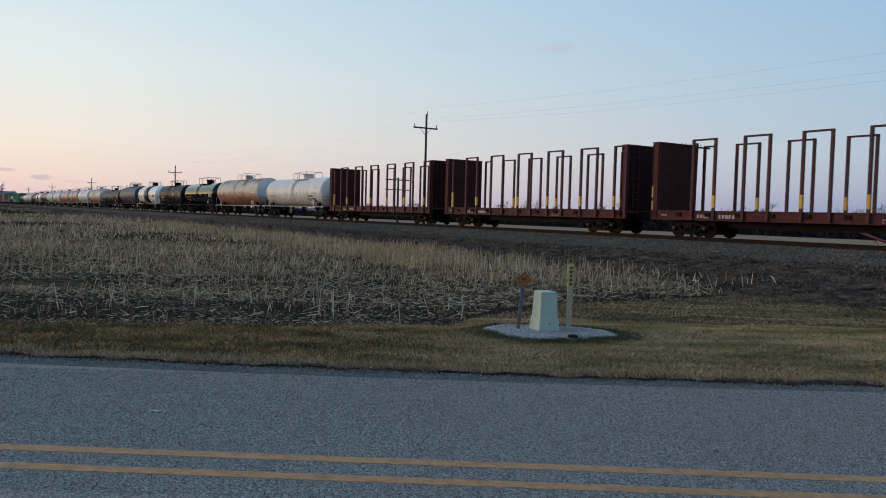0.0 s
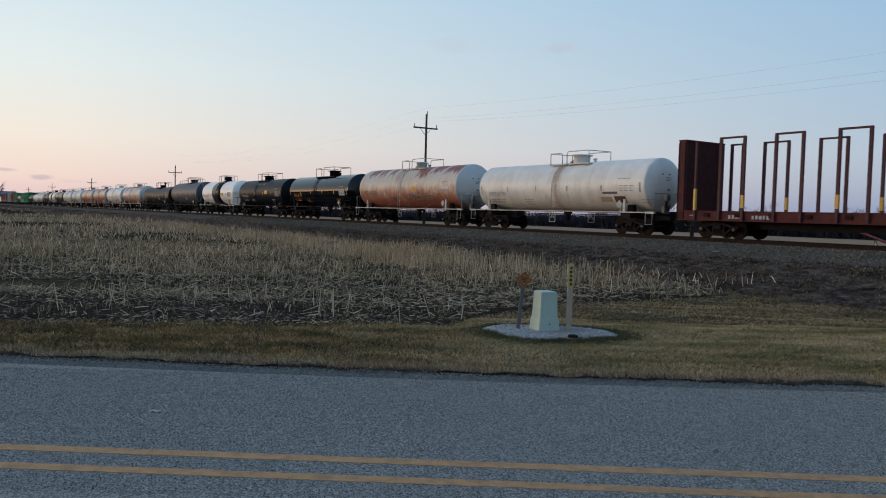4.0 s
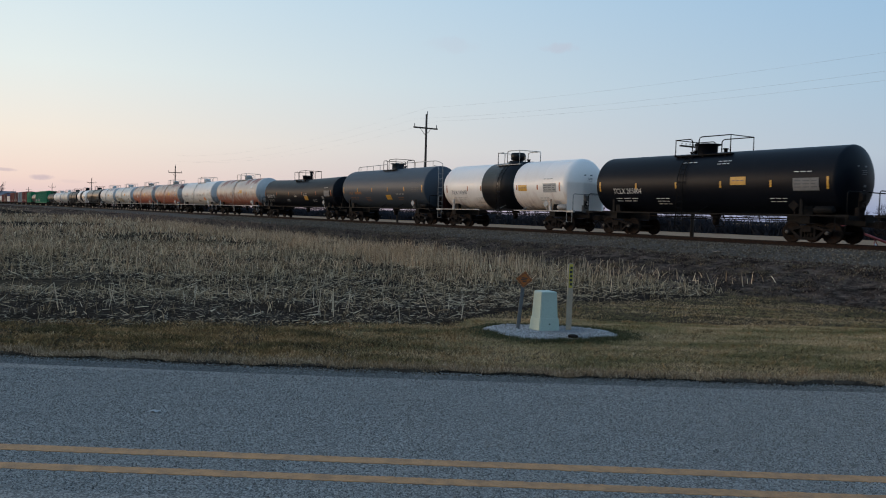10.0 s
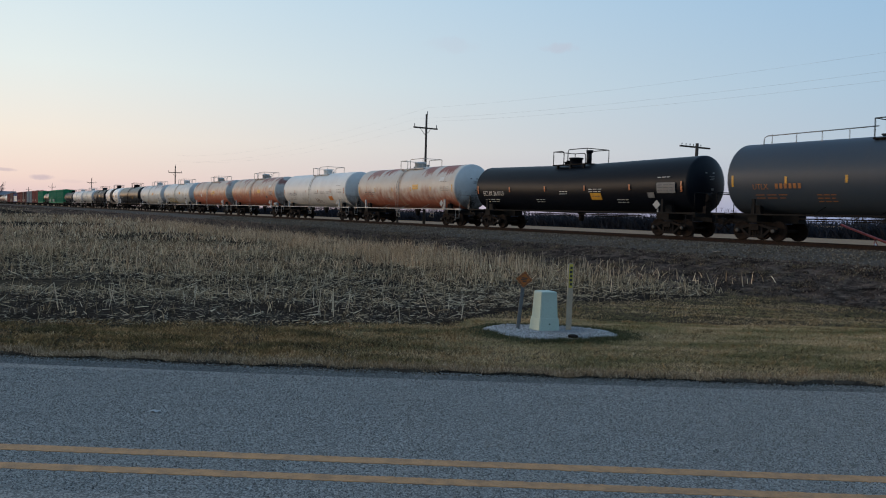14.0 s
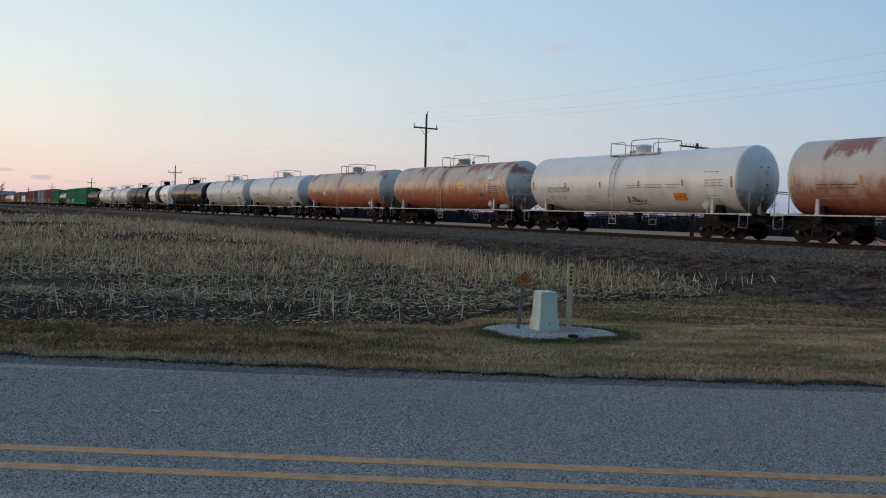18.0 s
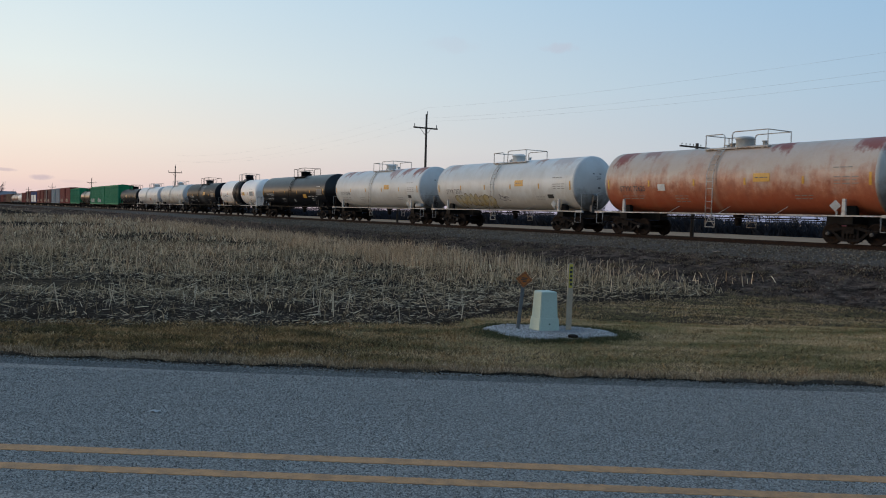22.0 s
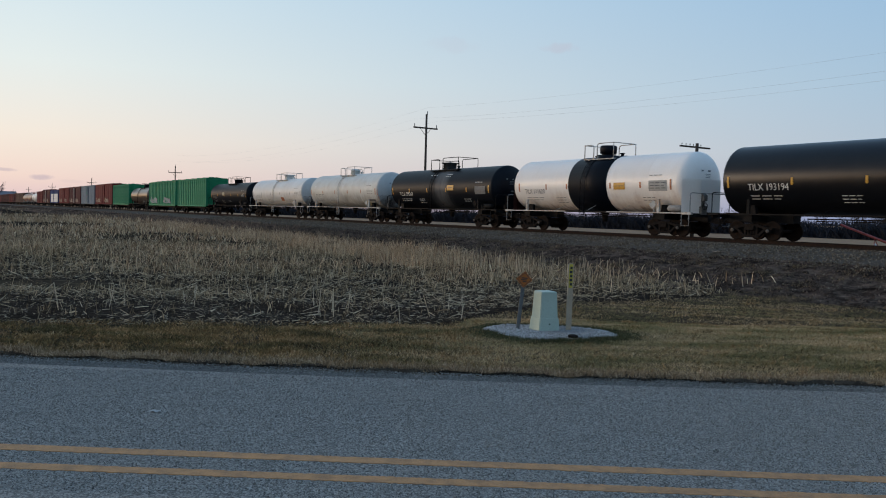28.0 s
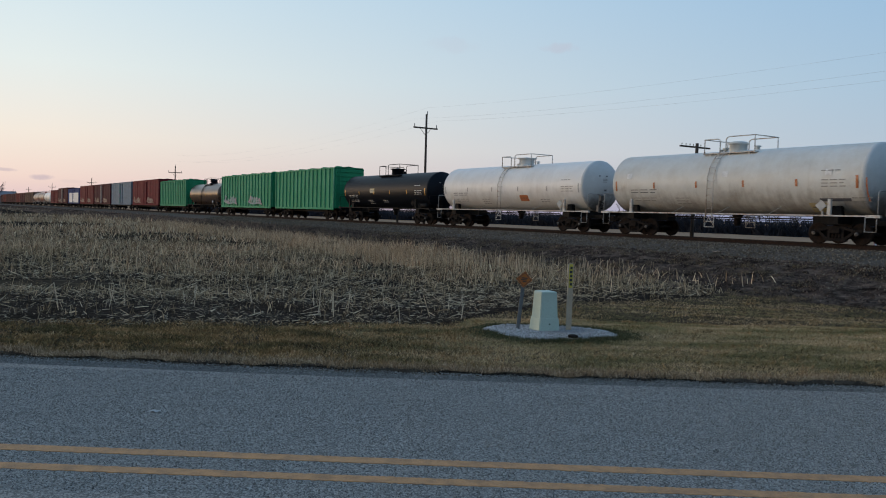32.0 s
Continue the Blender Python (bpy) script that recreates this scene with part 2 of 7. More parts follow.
def lathe(bm, profile, axis="X", seg=24, at=(0, 0, 0), smooth=True):
    """Turns (distance along the axis, radius) pairs round an axis; zero radii close it."""
    at = Vector(at)

    def place(h, r, i):
        c, s = r * math.cos(i * math.tau / seg), r * math.sin(i * math.tau / seg)
        return at + Vector({"X": (h, c, s), "Y": (s, h, c), "Z": (c, s, h)}[axis])
    rings = []
    for h, r in profile:
        rings.append([bm.verts.new(place(h, 0, 0))] if r < 1e-6 else [bm.verts.new(place(h, r, i)) for i in range(seg)])
    for A, B in zip(rings, rings[1:]):
        for i in range(seg):
            j = (i + 1) % seg
            quad = [A[0] if len(A) == 1 else A[i], A[0] if len(A) == 1 else A[j], B[0] if len(B) == 1 else B[j], B[0] if len(B) == 1 else B[i]]
            quad = list(dict.fromkeys(quad))
            if len(quad) > 2:
                bm.faces.new(quad).smooth = smooth


def prism(bm, outline, y0, y1):
    """An outline in x and z, given thickness from y0 to y1."""
    a = [bm.verts.new((x, y0, z)) for x, z in outline]
    b = [bm.verts.new((x, y1, z)) for x, z in outline]
    k = len(outline)
    for i in range(k):
        bm.faces.new((a[i], a[(i + 1) % k], b[(i + 1) % k], b[i]))
    bm.faces.new(a[::-1])
    bm.faces.new(b)


def finish(bm, name, material):
    bmesh.ops.recalc_face_normals(bm, faces=bm.faces)
    me = bpy.data.meshes.new(name)
    bm.to_mesh(me)
    bm.free()
    me.materials.append(material)
    return me


def part(name, bm, material, parent, label="", at=None):
    """One mesh object under a thing or under a part; bm may be a ready mesh that alike parts share."""
    me = bm if isinstance(bm, bpy.types.Mesh) else finish(bm, name, material)
    ob = new(name, me)
    ob.parent = parent
    if at is not None:
        ob.matrix_basis = at if isinstance(at, Matrix) else Matrix.Translation(at)
    if label:
        ob["label"] = label
    return ob


def thing(name, bm, material, m=None):
    ob = new(name, finish(bm, name, material))
    if m is not None:
        ob.matrix_basis = m
    return ob


SHARED = {}


def shared(key, build, material):
    """A mesh built once and used by all alike parts."""
    if key not in SHARED:
        bm = bmesh.new()
        build(bm)
        SHARED[key] = finish(bm, key.split("|")[0], material)
    return SHARED[key]


def lettering(text, size, material, parent, x, z, y_of, gap=0.012, squeeze=0.88):
    """Raised stencil letters on a car side that faces the road; they follow the side's curve given by y_of(z)."""
    cu = bpy.data.curves.new("letters", "FONT")
    cu.body, cu.size, cu.resolution_u = text, size, 2
    ob = bpy.data.objects.new("letters", cu)
    me = bpy.data.meshes.new_from_object(ob)
    bpy.data.objects.remove(ob)
    bm = bmesh.new()
    bm.from_mesh(me)
    for v in bm.verts:
        zz = z + v.co.y
        v.co = Vector((x + v.co.x * squeeze, y_of(zz) - gap, zz))
    bpy.data.meshes.remove(me)
    return part("lettering", bm, material, parent)


def side_patch(name, material, parent, x0, x1, z0, z1, y_of, gap=0.008, label="", rows=3):
    """A thin plate or decal that follows the car's side."""
    bm = bmesh.new()
    cols = []
    for x in (x0, x1):
        cols.append([bm.verts.new((x, y_of(z0 + (z1 - z0) * i / rows) - gap, z0 + (z1 - z0) * i / rows)) for i in range(rows + 1)])
    for i in range(rows):
        bm.faces.new((cols[0][i], cols[1][i], cols[1][i + 1], cols[0][i + 1]))
    r = bmesh.ops.extrude_face_region(bm, geom=bm.faces[:])
    for v in r["geom"]:
        if isinstance(v, bmesh.types.BMVert):
            v.co.y -= 0.004
    return part(name, bm, material, parent, label)


def ribbon(bm, pts, thick, y_of, lift):
    """A flat stroke of spray paint through points given along the car and in height."""
    prev = None
    for i, (px, pz) in enumerate(pts):
        qx, qz = pts[min(i + 1, len(pts) - 1)][0] - pts[max(i - 1, 0)][0], pts[min(i + 1, len(pts) - 1)][1] - pts[max(i - 1, 0)][1]
        k = math.hypot(qx, qz) or 1
        nx, nz = -qz / k * thick, qx / k * thick
        pair = [bm.verts.new((px + q * nx, y_of(pz + q * nz) - lift - 0.0002 * i, pz + q * nz)) for q in (-1, 1)]
        if prev:
            bm.faces.new((prev[0], prev[1], pair[1], pair[0]))
        prev = pair


def smooth_path(knots, steps=5):
    """A curve through the knots."""
    out = []
    for i in range(len(knots) - 1):
        p0, p1, p2, p3 = (knots[min(max(i + d, 0), len(knots) - 1)] for d in (-1, 0, 1, 2))
        for q in range(steps):
            t = q / steps
            out.append(tuple(0.5 * (2 * b + (c - a) * t + (2 * a - 5 * b + 4 * c - d) * t * t + (3 * b - a - 3 * c + d) * t ** 3) for a, b, c, d in zip(p0, p1, p2, p3)))
    return out + [knots[-1]]


def scribble(material, parent, x, z, w, h, y_of, seed, name="graffiti", letters=5, thick=0.02, label=""):
    """A quick hand-style tag: bent strokes side by side, with a sweep under them."""
    rng = random.Random(seed)
    bm = bmesh.new()
    cell = w / letters
    for k in range(letters):
        x0, tall = x + cell * k, h * (1.0 if k == 0 else rng.uniform(0.45, 0.8))
        for j in range(2):
            knots = []
            for i in range(rng.randint(3, 5)):
                knots.append((x0 + cell * rng.uniform(-0.15, 1.15), z + h * 0.2 + tall * rng.uniform(0.0, 0.8)))
            knots.sort(key=lambda q: q[0] + (q[1] if j else -q[1]))
            ribbon(bm, smooth_path(knots), thick * rng.uniform(0.7, 1.1), y_of, 0.008 + 0.001 * j)
    ribbon(bm, smooth_path([(x - 0.1 * w, z + 0.3 * h), (x + 0.3 * w, z + 0.05 * h), (x + 0.8 * w, z + 0.12 * h), (x + 1.08 * w, z)]), thick * 0.8, y_of, 0.011)
    return part(name, bm, material, parent, label)


def bubble_letters(fill, line, parent, x, z, w, h, y_of, count):
    """Overlapping round letters of spray paint, each a filled shape with a dark outline."""
    rng = random.Random(count)
    for k in range(count):
        ox, oz = x + w * (k + 0.5) / count, z + rng.uniform(-0.08, 0.08) * h
        rx, rz, turn = 0.62 * w / count, h * rng.uniform(0.40, 0.5), rng.uniform(-0.5, 0.5)
        rim = []
        for i in range(22):
            t = i * math.tau / 22
            q = 1 + 0.13 * math.sin(3 * t + k) + 0.06 * math.sin(5 * t + 2 * k)
            u, v = rx * q * math.cos(t), rz * q * math.sin(t)
            rim.append((u + 0.35 * turn * v, v))
        bm = bmesh.new()
        rings = [[bm.verts.new((ox + u * f, y_of(oz + v * f) - 0.006 - 0.0012 * k, oz + v * f)) for u, v in rim] for f in (1.0, 0.55)]
        for i in range(22):
            j = (i + 1) % 22
            bm.faces.new((rings[0][i], rings[0][j], rings[1][j], rings[1][i]))
        bm.faces.new(rings[1])
        if fill is None:
            bm.free()
            letter = parent
        else:
            letter = part("graffiti_letter", bm, fill, parent, "faded yellow bubble letter in spray paint")
        bm = bmesh.new()
        rings = [[bm.verts.new((ox + u * f, y_of(oz + v * f) - 0.008 - 0.0012 * k, oz + v * f)) for u, v in rim] for f in (1.03, 0.93)]
        for i in range(22):
            j = (i + 1) % 22
            bm.faces.new((rings[0][i], rings[0][j], rings[1][j], rings[1][i]))
        part("graffiti_outline", bm, line, letter)


# ---- trucks and couplers ----
WHEEL_R = 0.44
AXLE = 0.889


def build_wheelset(bm):
    for s in (-1, 1):
        y = s * 0.75
        lathe(bm, [(y - 0.07, 0.0), (y - 0.07, 0.10), (y - 0.05, 0.16), (y - 0.035, 0.33), (y - 0.065, 0.37), (y - 0.065, WHEEL_R), (y + 0.05, WHEEL_R - 0.008), (y + 0.065, WHEEL_R - 0.03), (y + 0.065, 0.37), (y + 0.02, 0.33), (y + 0.035, 0.16), (y + 0.07, 0.10), (y + 0.07, 0.0)], "Y", 24)
        for k in range(5):
            a = k * math.tau / 5
            box(bm, 0.25 * math.cos(a) - 0.015, 0.25 * math.cos(a) + 0.015, y - 0.058, y + 0.045, 0.25 * math.sin(a) - 0.015, 0.25 * math.sin(a) + 0.015)
    rod(bm, (0, -1.08, 0), (0, 1.08, 0), 0.075, 10)


def build_sideframe(bm):
    """One cast side frame with its windows, springs and journal boxes, its mid at the truck's origin."""
    for sx in (-1, 1):
        prism(bm, [(sx * 0.0, 0.74), (sx * 0.30, 0.74), (sx * 0.78, 0.60), (sx * 1.08, 0.58), (sx * 1.08, 0.50), (sx * 0.76, 0.50), (sx * 0.36, 0.60), (sx * 0.0, 0.62)], -0.09, 0.09)
        prism(bm, [(sx * 0.70, 0.56), (sx * 0.84, 0.56), (sx * 0.42, 0.18), (sx * 0.28, 0.22)], -0.08, 0.08)
        box(bm, min(sx * 0.24, sx * 0.34), max(sx * 0.24, sx * 0.34), -0.07, 0.07, 0.2, 0.62)
        lathe(bm, [(-0.14, 0.0), (-0.14, 0.10), (-0.10, 0.13), (0.1, 0.13), (0.1, 0.0)], "Y", 10, (sx * AXLE, 0, WHEEL_R))
    box(bm, -0.42, 0.42, -0.09, 0.09, 0.14, 0.25)
    for sx in (-0.14, 0.0, 0.14):
        lathe(bm, [(0.25, 0.0), (0.25, 0.062), (0.30, 0.05), (0.34, 0.062), (0.39, 0.05), (0.43, 0.062), (0.46, 0.0)], "Z", 8, (sx, 0, 0))


def build_bearing_cap(bm):
    lathe(bm, [(-0.05, 0.0), (-0.05, 0.045), (-0.035, 0.075), (0.035, 0.075), (0.05, 0.045), (0.05, 0.0)], "Y", 12)
    for k in range(3):
        a = k * math.tau / 3 + 0.5
        rod(bm, (0.055 * math.cos(a), -0.065, 0.055 * math.sin(a)), (0.055 * math.cos(a), 0.065, 0.055 * math.sin(a)), 0.013, 5)


def build_bolster(bm):
    box(bm, -0.2, 0.2, -1.2, 1.2, 0.46, 0.66)
    box(bm, -0.26, 0.26, -0.35, 0.35, 0.62, 0.80)
    rod(bm, (-1.0, -0.55, 0.40), (1.0, -0.55, 0.40), 0.03)
    rod(bm, (-1.0, 0.55, 0.40), (1.0, 0.55, 0.40), 0.03)
    for sx in (-1, 1):
        box(bm, sx * 0.36 - 0.05, sx * 0.36 + 0.05, -0.85, 0.85, 0.36, 0.46)


WHEELSETS = {"front": [], "rear": []}


def add_truck(car, x):
    tr = part("truck", shared("truck", build_bolster, M_STEEL), None, car, at=(x, 0, 0))
    for y in (-1.03, 1.03):
        part("side_frame", shared("side_frame", build_sideframe, M_STEEL), None, tr, at=(0, y, 0))
    # Caps are coloured paler than the side frames to paint in their highlights.
    for y in (-1.16, 1.16):
        for sx in (-1, 1):
            part("bearing_cap", shared("bearing_cap", build_bearing_cap, M_GEAR), None, tr, at=(sx * AXLE, y, WHEEL_R))
    for key, sx in (("front", 1), ("rear", -1)):
        WHEELSETS[key].append(part("wheelset", shared("wheelset", build_wheelset, M_WHEEL), None, tr, at=(sx * AXLE, 0, WHEEL_R)))


def build_coupler(bm):
    box(bm, -0.9, -0.05, -0.09, 0.09, 0.72, 0.92)
    prism(bm, [(-0.1, 0.66), (0.2, 0.70), (0.24, 0.80), (0.2, 0.94), (-0.1, 0.98)], -0.15, 0.12)
    pipe(bm, [(-0.5, 0.35, 0.85), (-0.1, 0.36, 0.60), (0.1, 0.34, 0.42), (0.28, 0.28, 0.52)], 0.03)


def add_couplers(car, half):
    for sx, rot in ((1, 0), (-1, 180)):
        part("coupler", shared("coupler", build_coupler, M_STEEL), None, car, at=pose(sx * (half - 0.12), 0, 0, 0, 0, rot))


CARS = []       # (car, middle along the line at the start)


def new_car(name, front, length, label, category):
    ob = new(name)
    ob.empty_display_size = 1
    tagged(ob, label, category, "freight train cars")
    CARS.append((ob, front - length / 2))
    return ob


# ---- tank cars ----
def tank_car(front, length, label, paint, head_paint=None, crown=4.3, frame_mat=None, band=None, dome="manway", rail_h=None, long_rail=False,
             ladder=True, marks=None, stripes=M_YELLOW, shell_cut=0.72, head_k=0.38, cx=0.3, px=1.64, mo=-0.12, sag=0.0, ladder_x=-0.4, placard=M_GREY_MARK, end_jacket=False, dome_mat=None, ladder_mat=None, reservoir=True, stripe_at=None):
    car = new_car("tank_car", front, length, label, "tank car")
    frame_mat = frame_mat or M_BLACKFRAME
    head_paint = head_paint or paint
    half = length / 2
    R = (crown - 1.18) / 2
    zc = 1.18 + R
    hd = R * head_k                          # depth of a head
    hs = half - shell_cut - hd               # half length of the straight shell
    bolster_x = half - 2.45

    bm = bmesh.new()
    lathe(bm, [(-hs, R), (-hs * 0.5, R), (0, R), (hs * 0.5, R), (hs, R)], "X", 48)
    for v in bm.verts:                       # some tanks slope down to the middle
        v.co.z -= sag * (1 - abs(v.co.x) / hs)
    part("shell", bm, paint, car, at=(0, 0, zc))
    for sx in (-1, 1):
        bm = bmesh.new()
        if head_k > 0.45:
            curve = [(hd * math.sin(k * math.pi / 22), math.cos(k * math.pi / 22)) for k in range(0, 11)] + [(hd, 0.0)]
        else:                                # a shallow dish with a tight knuckle
            curve = [(0.0, 1.0), (0.05, 0.995), (0.10, 0.975), (0.13, 0.95)]
            bend = (0.95 * R) ** 2 / (2 * (hd - 0.13)) + (hd - 0.13) / 2
            curve += [(hd - bend + math.sqrt(bend ** 2 - (R * 0.95 * (1 - k / 9)) ** 2), 0.95 * (1 - k / 9)) for k in range(1, 10)]
        lathe(bm, [(sx * (hs - 0.03), R + 0.004)] + [(sx * (hs + d), (R + 0.004) * q) for d, q in curve], "X", 48)
        part("tank_head", bm, head_paint, car, at=(0, 0, zc))
    if band:
        b0, b1, bmat = band
        bm = bmesh.new()
        lathe(bm, [(b0, R), (b0, R + 0.03), (b1, R + 0.03), (b1, R)], "X", 48)
        part("jacket_band", bm, bmat, car, "dark band round the middle of the tank", at=(0, 0, zc))

    # stencils on the leading head
    head_ink = M_FADED if frame_mat is M_WHITEFRAME else M_PANEL
    bow = (0.95 * R) ** 2 / (2 * (hd - 0.13)) + (hd - 0.13) / 2 if head_k < 0.45 else None
    for y0, y1, z0, z1 in ((-0.50, 0.10, 0.50, 0.57), (-0.28, 0.06, 0.36, 0.385), (-0.24, 0.06, 0.28, 0.305), (-0.28, 0.02, 0.20, 0.225), (-0.16, 0.02, -0.30, -0.20), (-0.14, 0.0, -0.44, -0.41)):
        def face_x(y, z):
            rr = y * y + z * z
            return hs + (hd - bow + math.sqrt(bow * bow - rr) if bow else hd * math.sqrt(max(0, 1 - rr / R ** 2))) + 0.012
        bm = bmesh.new()
        bm.faces.new([bm.verts.new((face_x(y, z), y, zc + z)) for y, z in ((y0, z0), (y1, z0), (y1, z1), (y0, z1))])
        bmesh.ops.solidify(bm, geom=bm.faces[:], thickness=0.004)
        part("head_stencil", bm, head_ink, car)

    def y_of(z):
        d = max(0.0, R * R - (z - zc) ** 2)
        return -math.sqrt(d) - 0.008 - 0.35 * sag

    # underframe
    for sx in (-1, 1):
        bm = bmesh.new()
        box(bm, min(sx * (half - 0.5), sx * (bolster_x - 1.5)), max(sx * (half - 0.5), sx * (bolster_x - 1.5)), -0.28, 0.28, 0.78, 1.22)
        box(bm, sx * bolster_x - 0.22, sx * bolster_x + 0.22, -1.35, 1.35, 0.84, 1.12)
        prism(bm, [(sx * bolster_x - 0.25, 1.1), (sx * bolster_x + 0.25, 1.1), (sx * bolster_x + 0.18, 1.55), (sx * bolster_x - 0.18, 1.55)], -1.12, -0.9)
        prism(bm, [(sx * bolster_x - 0.25, 1.1), (sx * bolster_x + 0.25, 1.1), (sx * bolster_x + 0.18, 1.55), (sx * bolster_x - 0.18, 1.55)], 0.9, 1.12)
        box(bm, sx * (half - 0.62) - 0.06, sx * (half - 0.62) + 0.06, -1.42, 1.42, 0.98, 1.16)
        part("stub_sill", bm, M_BLACKFRAME, car)
    for sy in (-1, 1):
        runs = ((-half + 0.56, half - 0.56, frame_mat),) if not band else ((-half + 0.56, band[0] - 0.15, frame_mat), (band[0] - 0.15, band[1] + 0.1, M_BLACKFRAME), (band[1] + 0.1, half - 0.56, frame_mat))
        for x0, x1, paint_of in runs:
            bm = bmesh.new()
            box(bm, x0, x1, sy * 1.47 - 0.04, sy * 1.47 + 0.04, 1.125, 1.18)
            part("side_sill", bm, paint_of, car)
        for k in range(3):
            x = (-0.52 + 0.52 * k) * (bolster_x - 0.4)
            part("sill_strut", shared("sill_strut|%s|%d|%d" % (frame_mat.name, sy, round(R * 100)), lambda b: rod(b, (0, sy * 1.46, 1.17), (0.22, -sy * (y_of(zc - 0.97 * R + 0.28) + 0.03), zc - 0.97 * R + 0.28), 0.014, 6), frame_mat), None, car, at=(x, 0, 0))
        for sx in (-1, 1):
            bm = bmesh.new()
            x = sx * (half - 0.62)
            pipe(bm, [(x, sy * 1.45, 1.15), (x, sy * 1.45, 2.02), (x, sy * 1.42, 2.09), (x, sy * 1.35, 2.12), (x, 0, 2.12)], 0.022)
            part("end_handrail", bm, M_GREYFRAME if frame_mat is M_WHITEFRAME else frame_mat, car)
            bm = bmesh.new()
            box(bm, x - 0.42 if sx > 0 else x - 0.12, x + 0.12 if sx > 0 else x + 0.42, sy * 1.46 - 0.07, sy * 1.46 + 0.07, 1.09, 1.20)
            part("sill_end", bm, frame_mat, car)
            bm = bmesh.new()
            x = sx * (half - 0.85)
            pipe(bm, [(x - 0.22, sy * 1.49, 1.12), (x - 0.22, sy * 1.50, 0.55), (x + 0.22, sy * 1.50, 0.55), (x + 0.22, sy * 1.49, 1.12)], 0.017)
            part("sill_step", bm, M_GREYFRAME if frame_mat is M_WHITEFRAME else frame_mat, car)
            bm = bmesh.new()
            xb = sx * (bolster_x - 0.1)
            prism(bm, [(xb - 0.08, 1.15), (xb + 0.08, 1.15), (xb + 0.06, 1.82), (xb - 0.06, 1.82)], sy * 1.44 - 0.05, sy * 1.44 + 0.05)
            part("shell_brace", bm, frame_mat, car)
    # air brake gear
    if reservoir:
        bm = bmesh.new()
        lathe(bm, [(-0.42, 0.0), (-0.42, 0.10), (-0.36, 0.16), (0.36, 0.16), (0.42, 0.10), (0.42, 0.0)], "X", 14, (bolster_x + 0.75, -1.2, 1.38))
        part("air_reservoir", bm, M_GREYFRAME if frame_mat is M_WHITEFRAME else frame_mat, car)
    bm = bmesh.new()
    xb = bolster_x - 0.42
    box(bm, xb - 0.03, xb + 0.03, -1.42, -1.36, 1.15, 1.35)
    prism(bm, [(xb, 1.32), (xb + 0.24, 1.55), (xb, 1.78), (xb - 0.24, 1.55)], -1.52, -1.50)
    part("placard_holder", bm, placard, car, "diamond placard on a bracket")
    bm = bmesh.new()
    rod(bm, (-half * 0.5, -0.35, 1.0), (half * 0.5, -0.35, 1.0), 0.03, 6)
    rod(bm, (-half * 0.5, 0.3, 0.92), (half * 0.5, 0.3, 0.92), 0.022, 6)
    part("brake_pipe", bm, M_STEEL, car)
    bm = bmesh.new()
    lathe(bm, [(0.62, 0.0), (0.62, 0.12), (0.75, 0.16), (0.95, 0.16), (1.05, 0.24), (1.26, 0.3)], "Z", 12)
    part("bottom_outlet", bm, M_STEEL, car)
    # brake wheel at the trailing end
    bm = bmesh.new()
    xe = half - 0.58
    rod(bm, (xe, -0.55, 1.15), (xe, -0.55, 1.6), 0.025, 6)
    lathe(bm, [(xe + 0.08, 0.17), (xe + 0.10, 0.19), (xe + 0.12, 0.17), (xe + 0.10, 0.155), (xe + 0.08, 0.17)], "X", 16, (0, -0.55, 1.5))
    rod(bm, (xe + 0.1, -0.72, 1.5), (xe + 0.1, -0.38, 1.5), 0.012, 5)
    rod(bm, (xe + 0.1, -0.55, 1.33), (xe + 0.1, -0.55, 1.67), 0.012, 5)
    part("brake_wheel", bm, M_STEEL, car)
    bm = bmesh.new()
    box(bm, xe - 0.12, xe + 0.06, -0.75, -0.35, 1.1, 1.5)
    box(bm, xe - 0.05, xe - 0.01, -0.66, -0.44, 1.5, 2.1)
    prism(bm, [(xe - 0.01, 1.72), (xe + 0.13, 1.78), (xe + 0.13, 2.02), (xe - 0.01, 2.12)], -0.68, -0.42)
    part("brake_gear", bm, M_GEAR if frame_mat is M_WHITEFRAME else M_STEEL, car, "grimy housing of the hand brake")
    if end_jacket:
        for sx in (-1, 1):
            bm = bmesh.new()
            plan = [(hs + 0.30, -1.42), (hs + hd + 0.04, -0.80), (hs + hd + 0.10, -0.70), (hs + hd + 0.10, 0.70), (hs + hd + 0.04, 0.80), (hs + 0.30, 1.42)]
            rows = [[bm.verts.new((sx * x, y, z)) for x, y in plan] for z in (1.16, zc + 0.10)]
            rows.insert(1, [bm.verts.new((v.co.x, v.co.y, zc - 0.25)) for v in rows[0]])
            for a, b in zip(rows, rows[1:]):
                for k in range(5):
                    bm.faces.new((a[k], a[k + 1], b[k + 1], b[k]))
            bmesh.ops.solidify(bm, geom=bm.faces[:], thickness=0.025)
            part("head_shield", bm, M_SHIELD if sx < 0 else head_paint, car, "dark red-brown steel shield in front of the tank head" if sx < 0 else "white bent steel shield in front of the tank head")
    add_couplers(car, half)
    add_truck(car, bolster_x)
    add_truck(car, -bolster_x)

    # crown: platform, railing, manway
    top = zc + R
    dm = dome_mat or paint
    bm = bmesh.new()
    for sy in (-1, 1):
        box(bm, cx - px, cx + px, min(sy * 0.55, sy * 0.86), max(sy * 0.55, sy * 0.86), top - 0.17, top - 0.12)
        for x in (cx - px + 0.3, cx, cx + px - 0.3):
            box(bm, x - 0.05, x + 0.05, min(sy * 0.7, sy * 0.8), max(sy * 0.7, sy * 0.8), top - 0.42, top - 0.15)
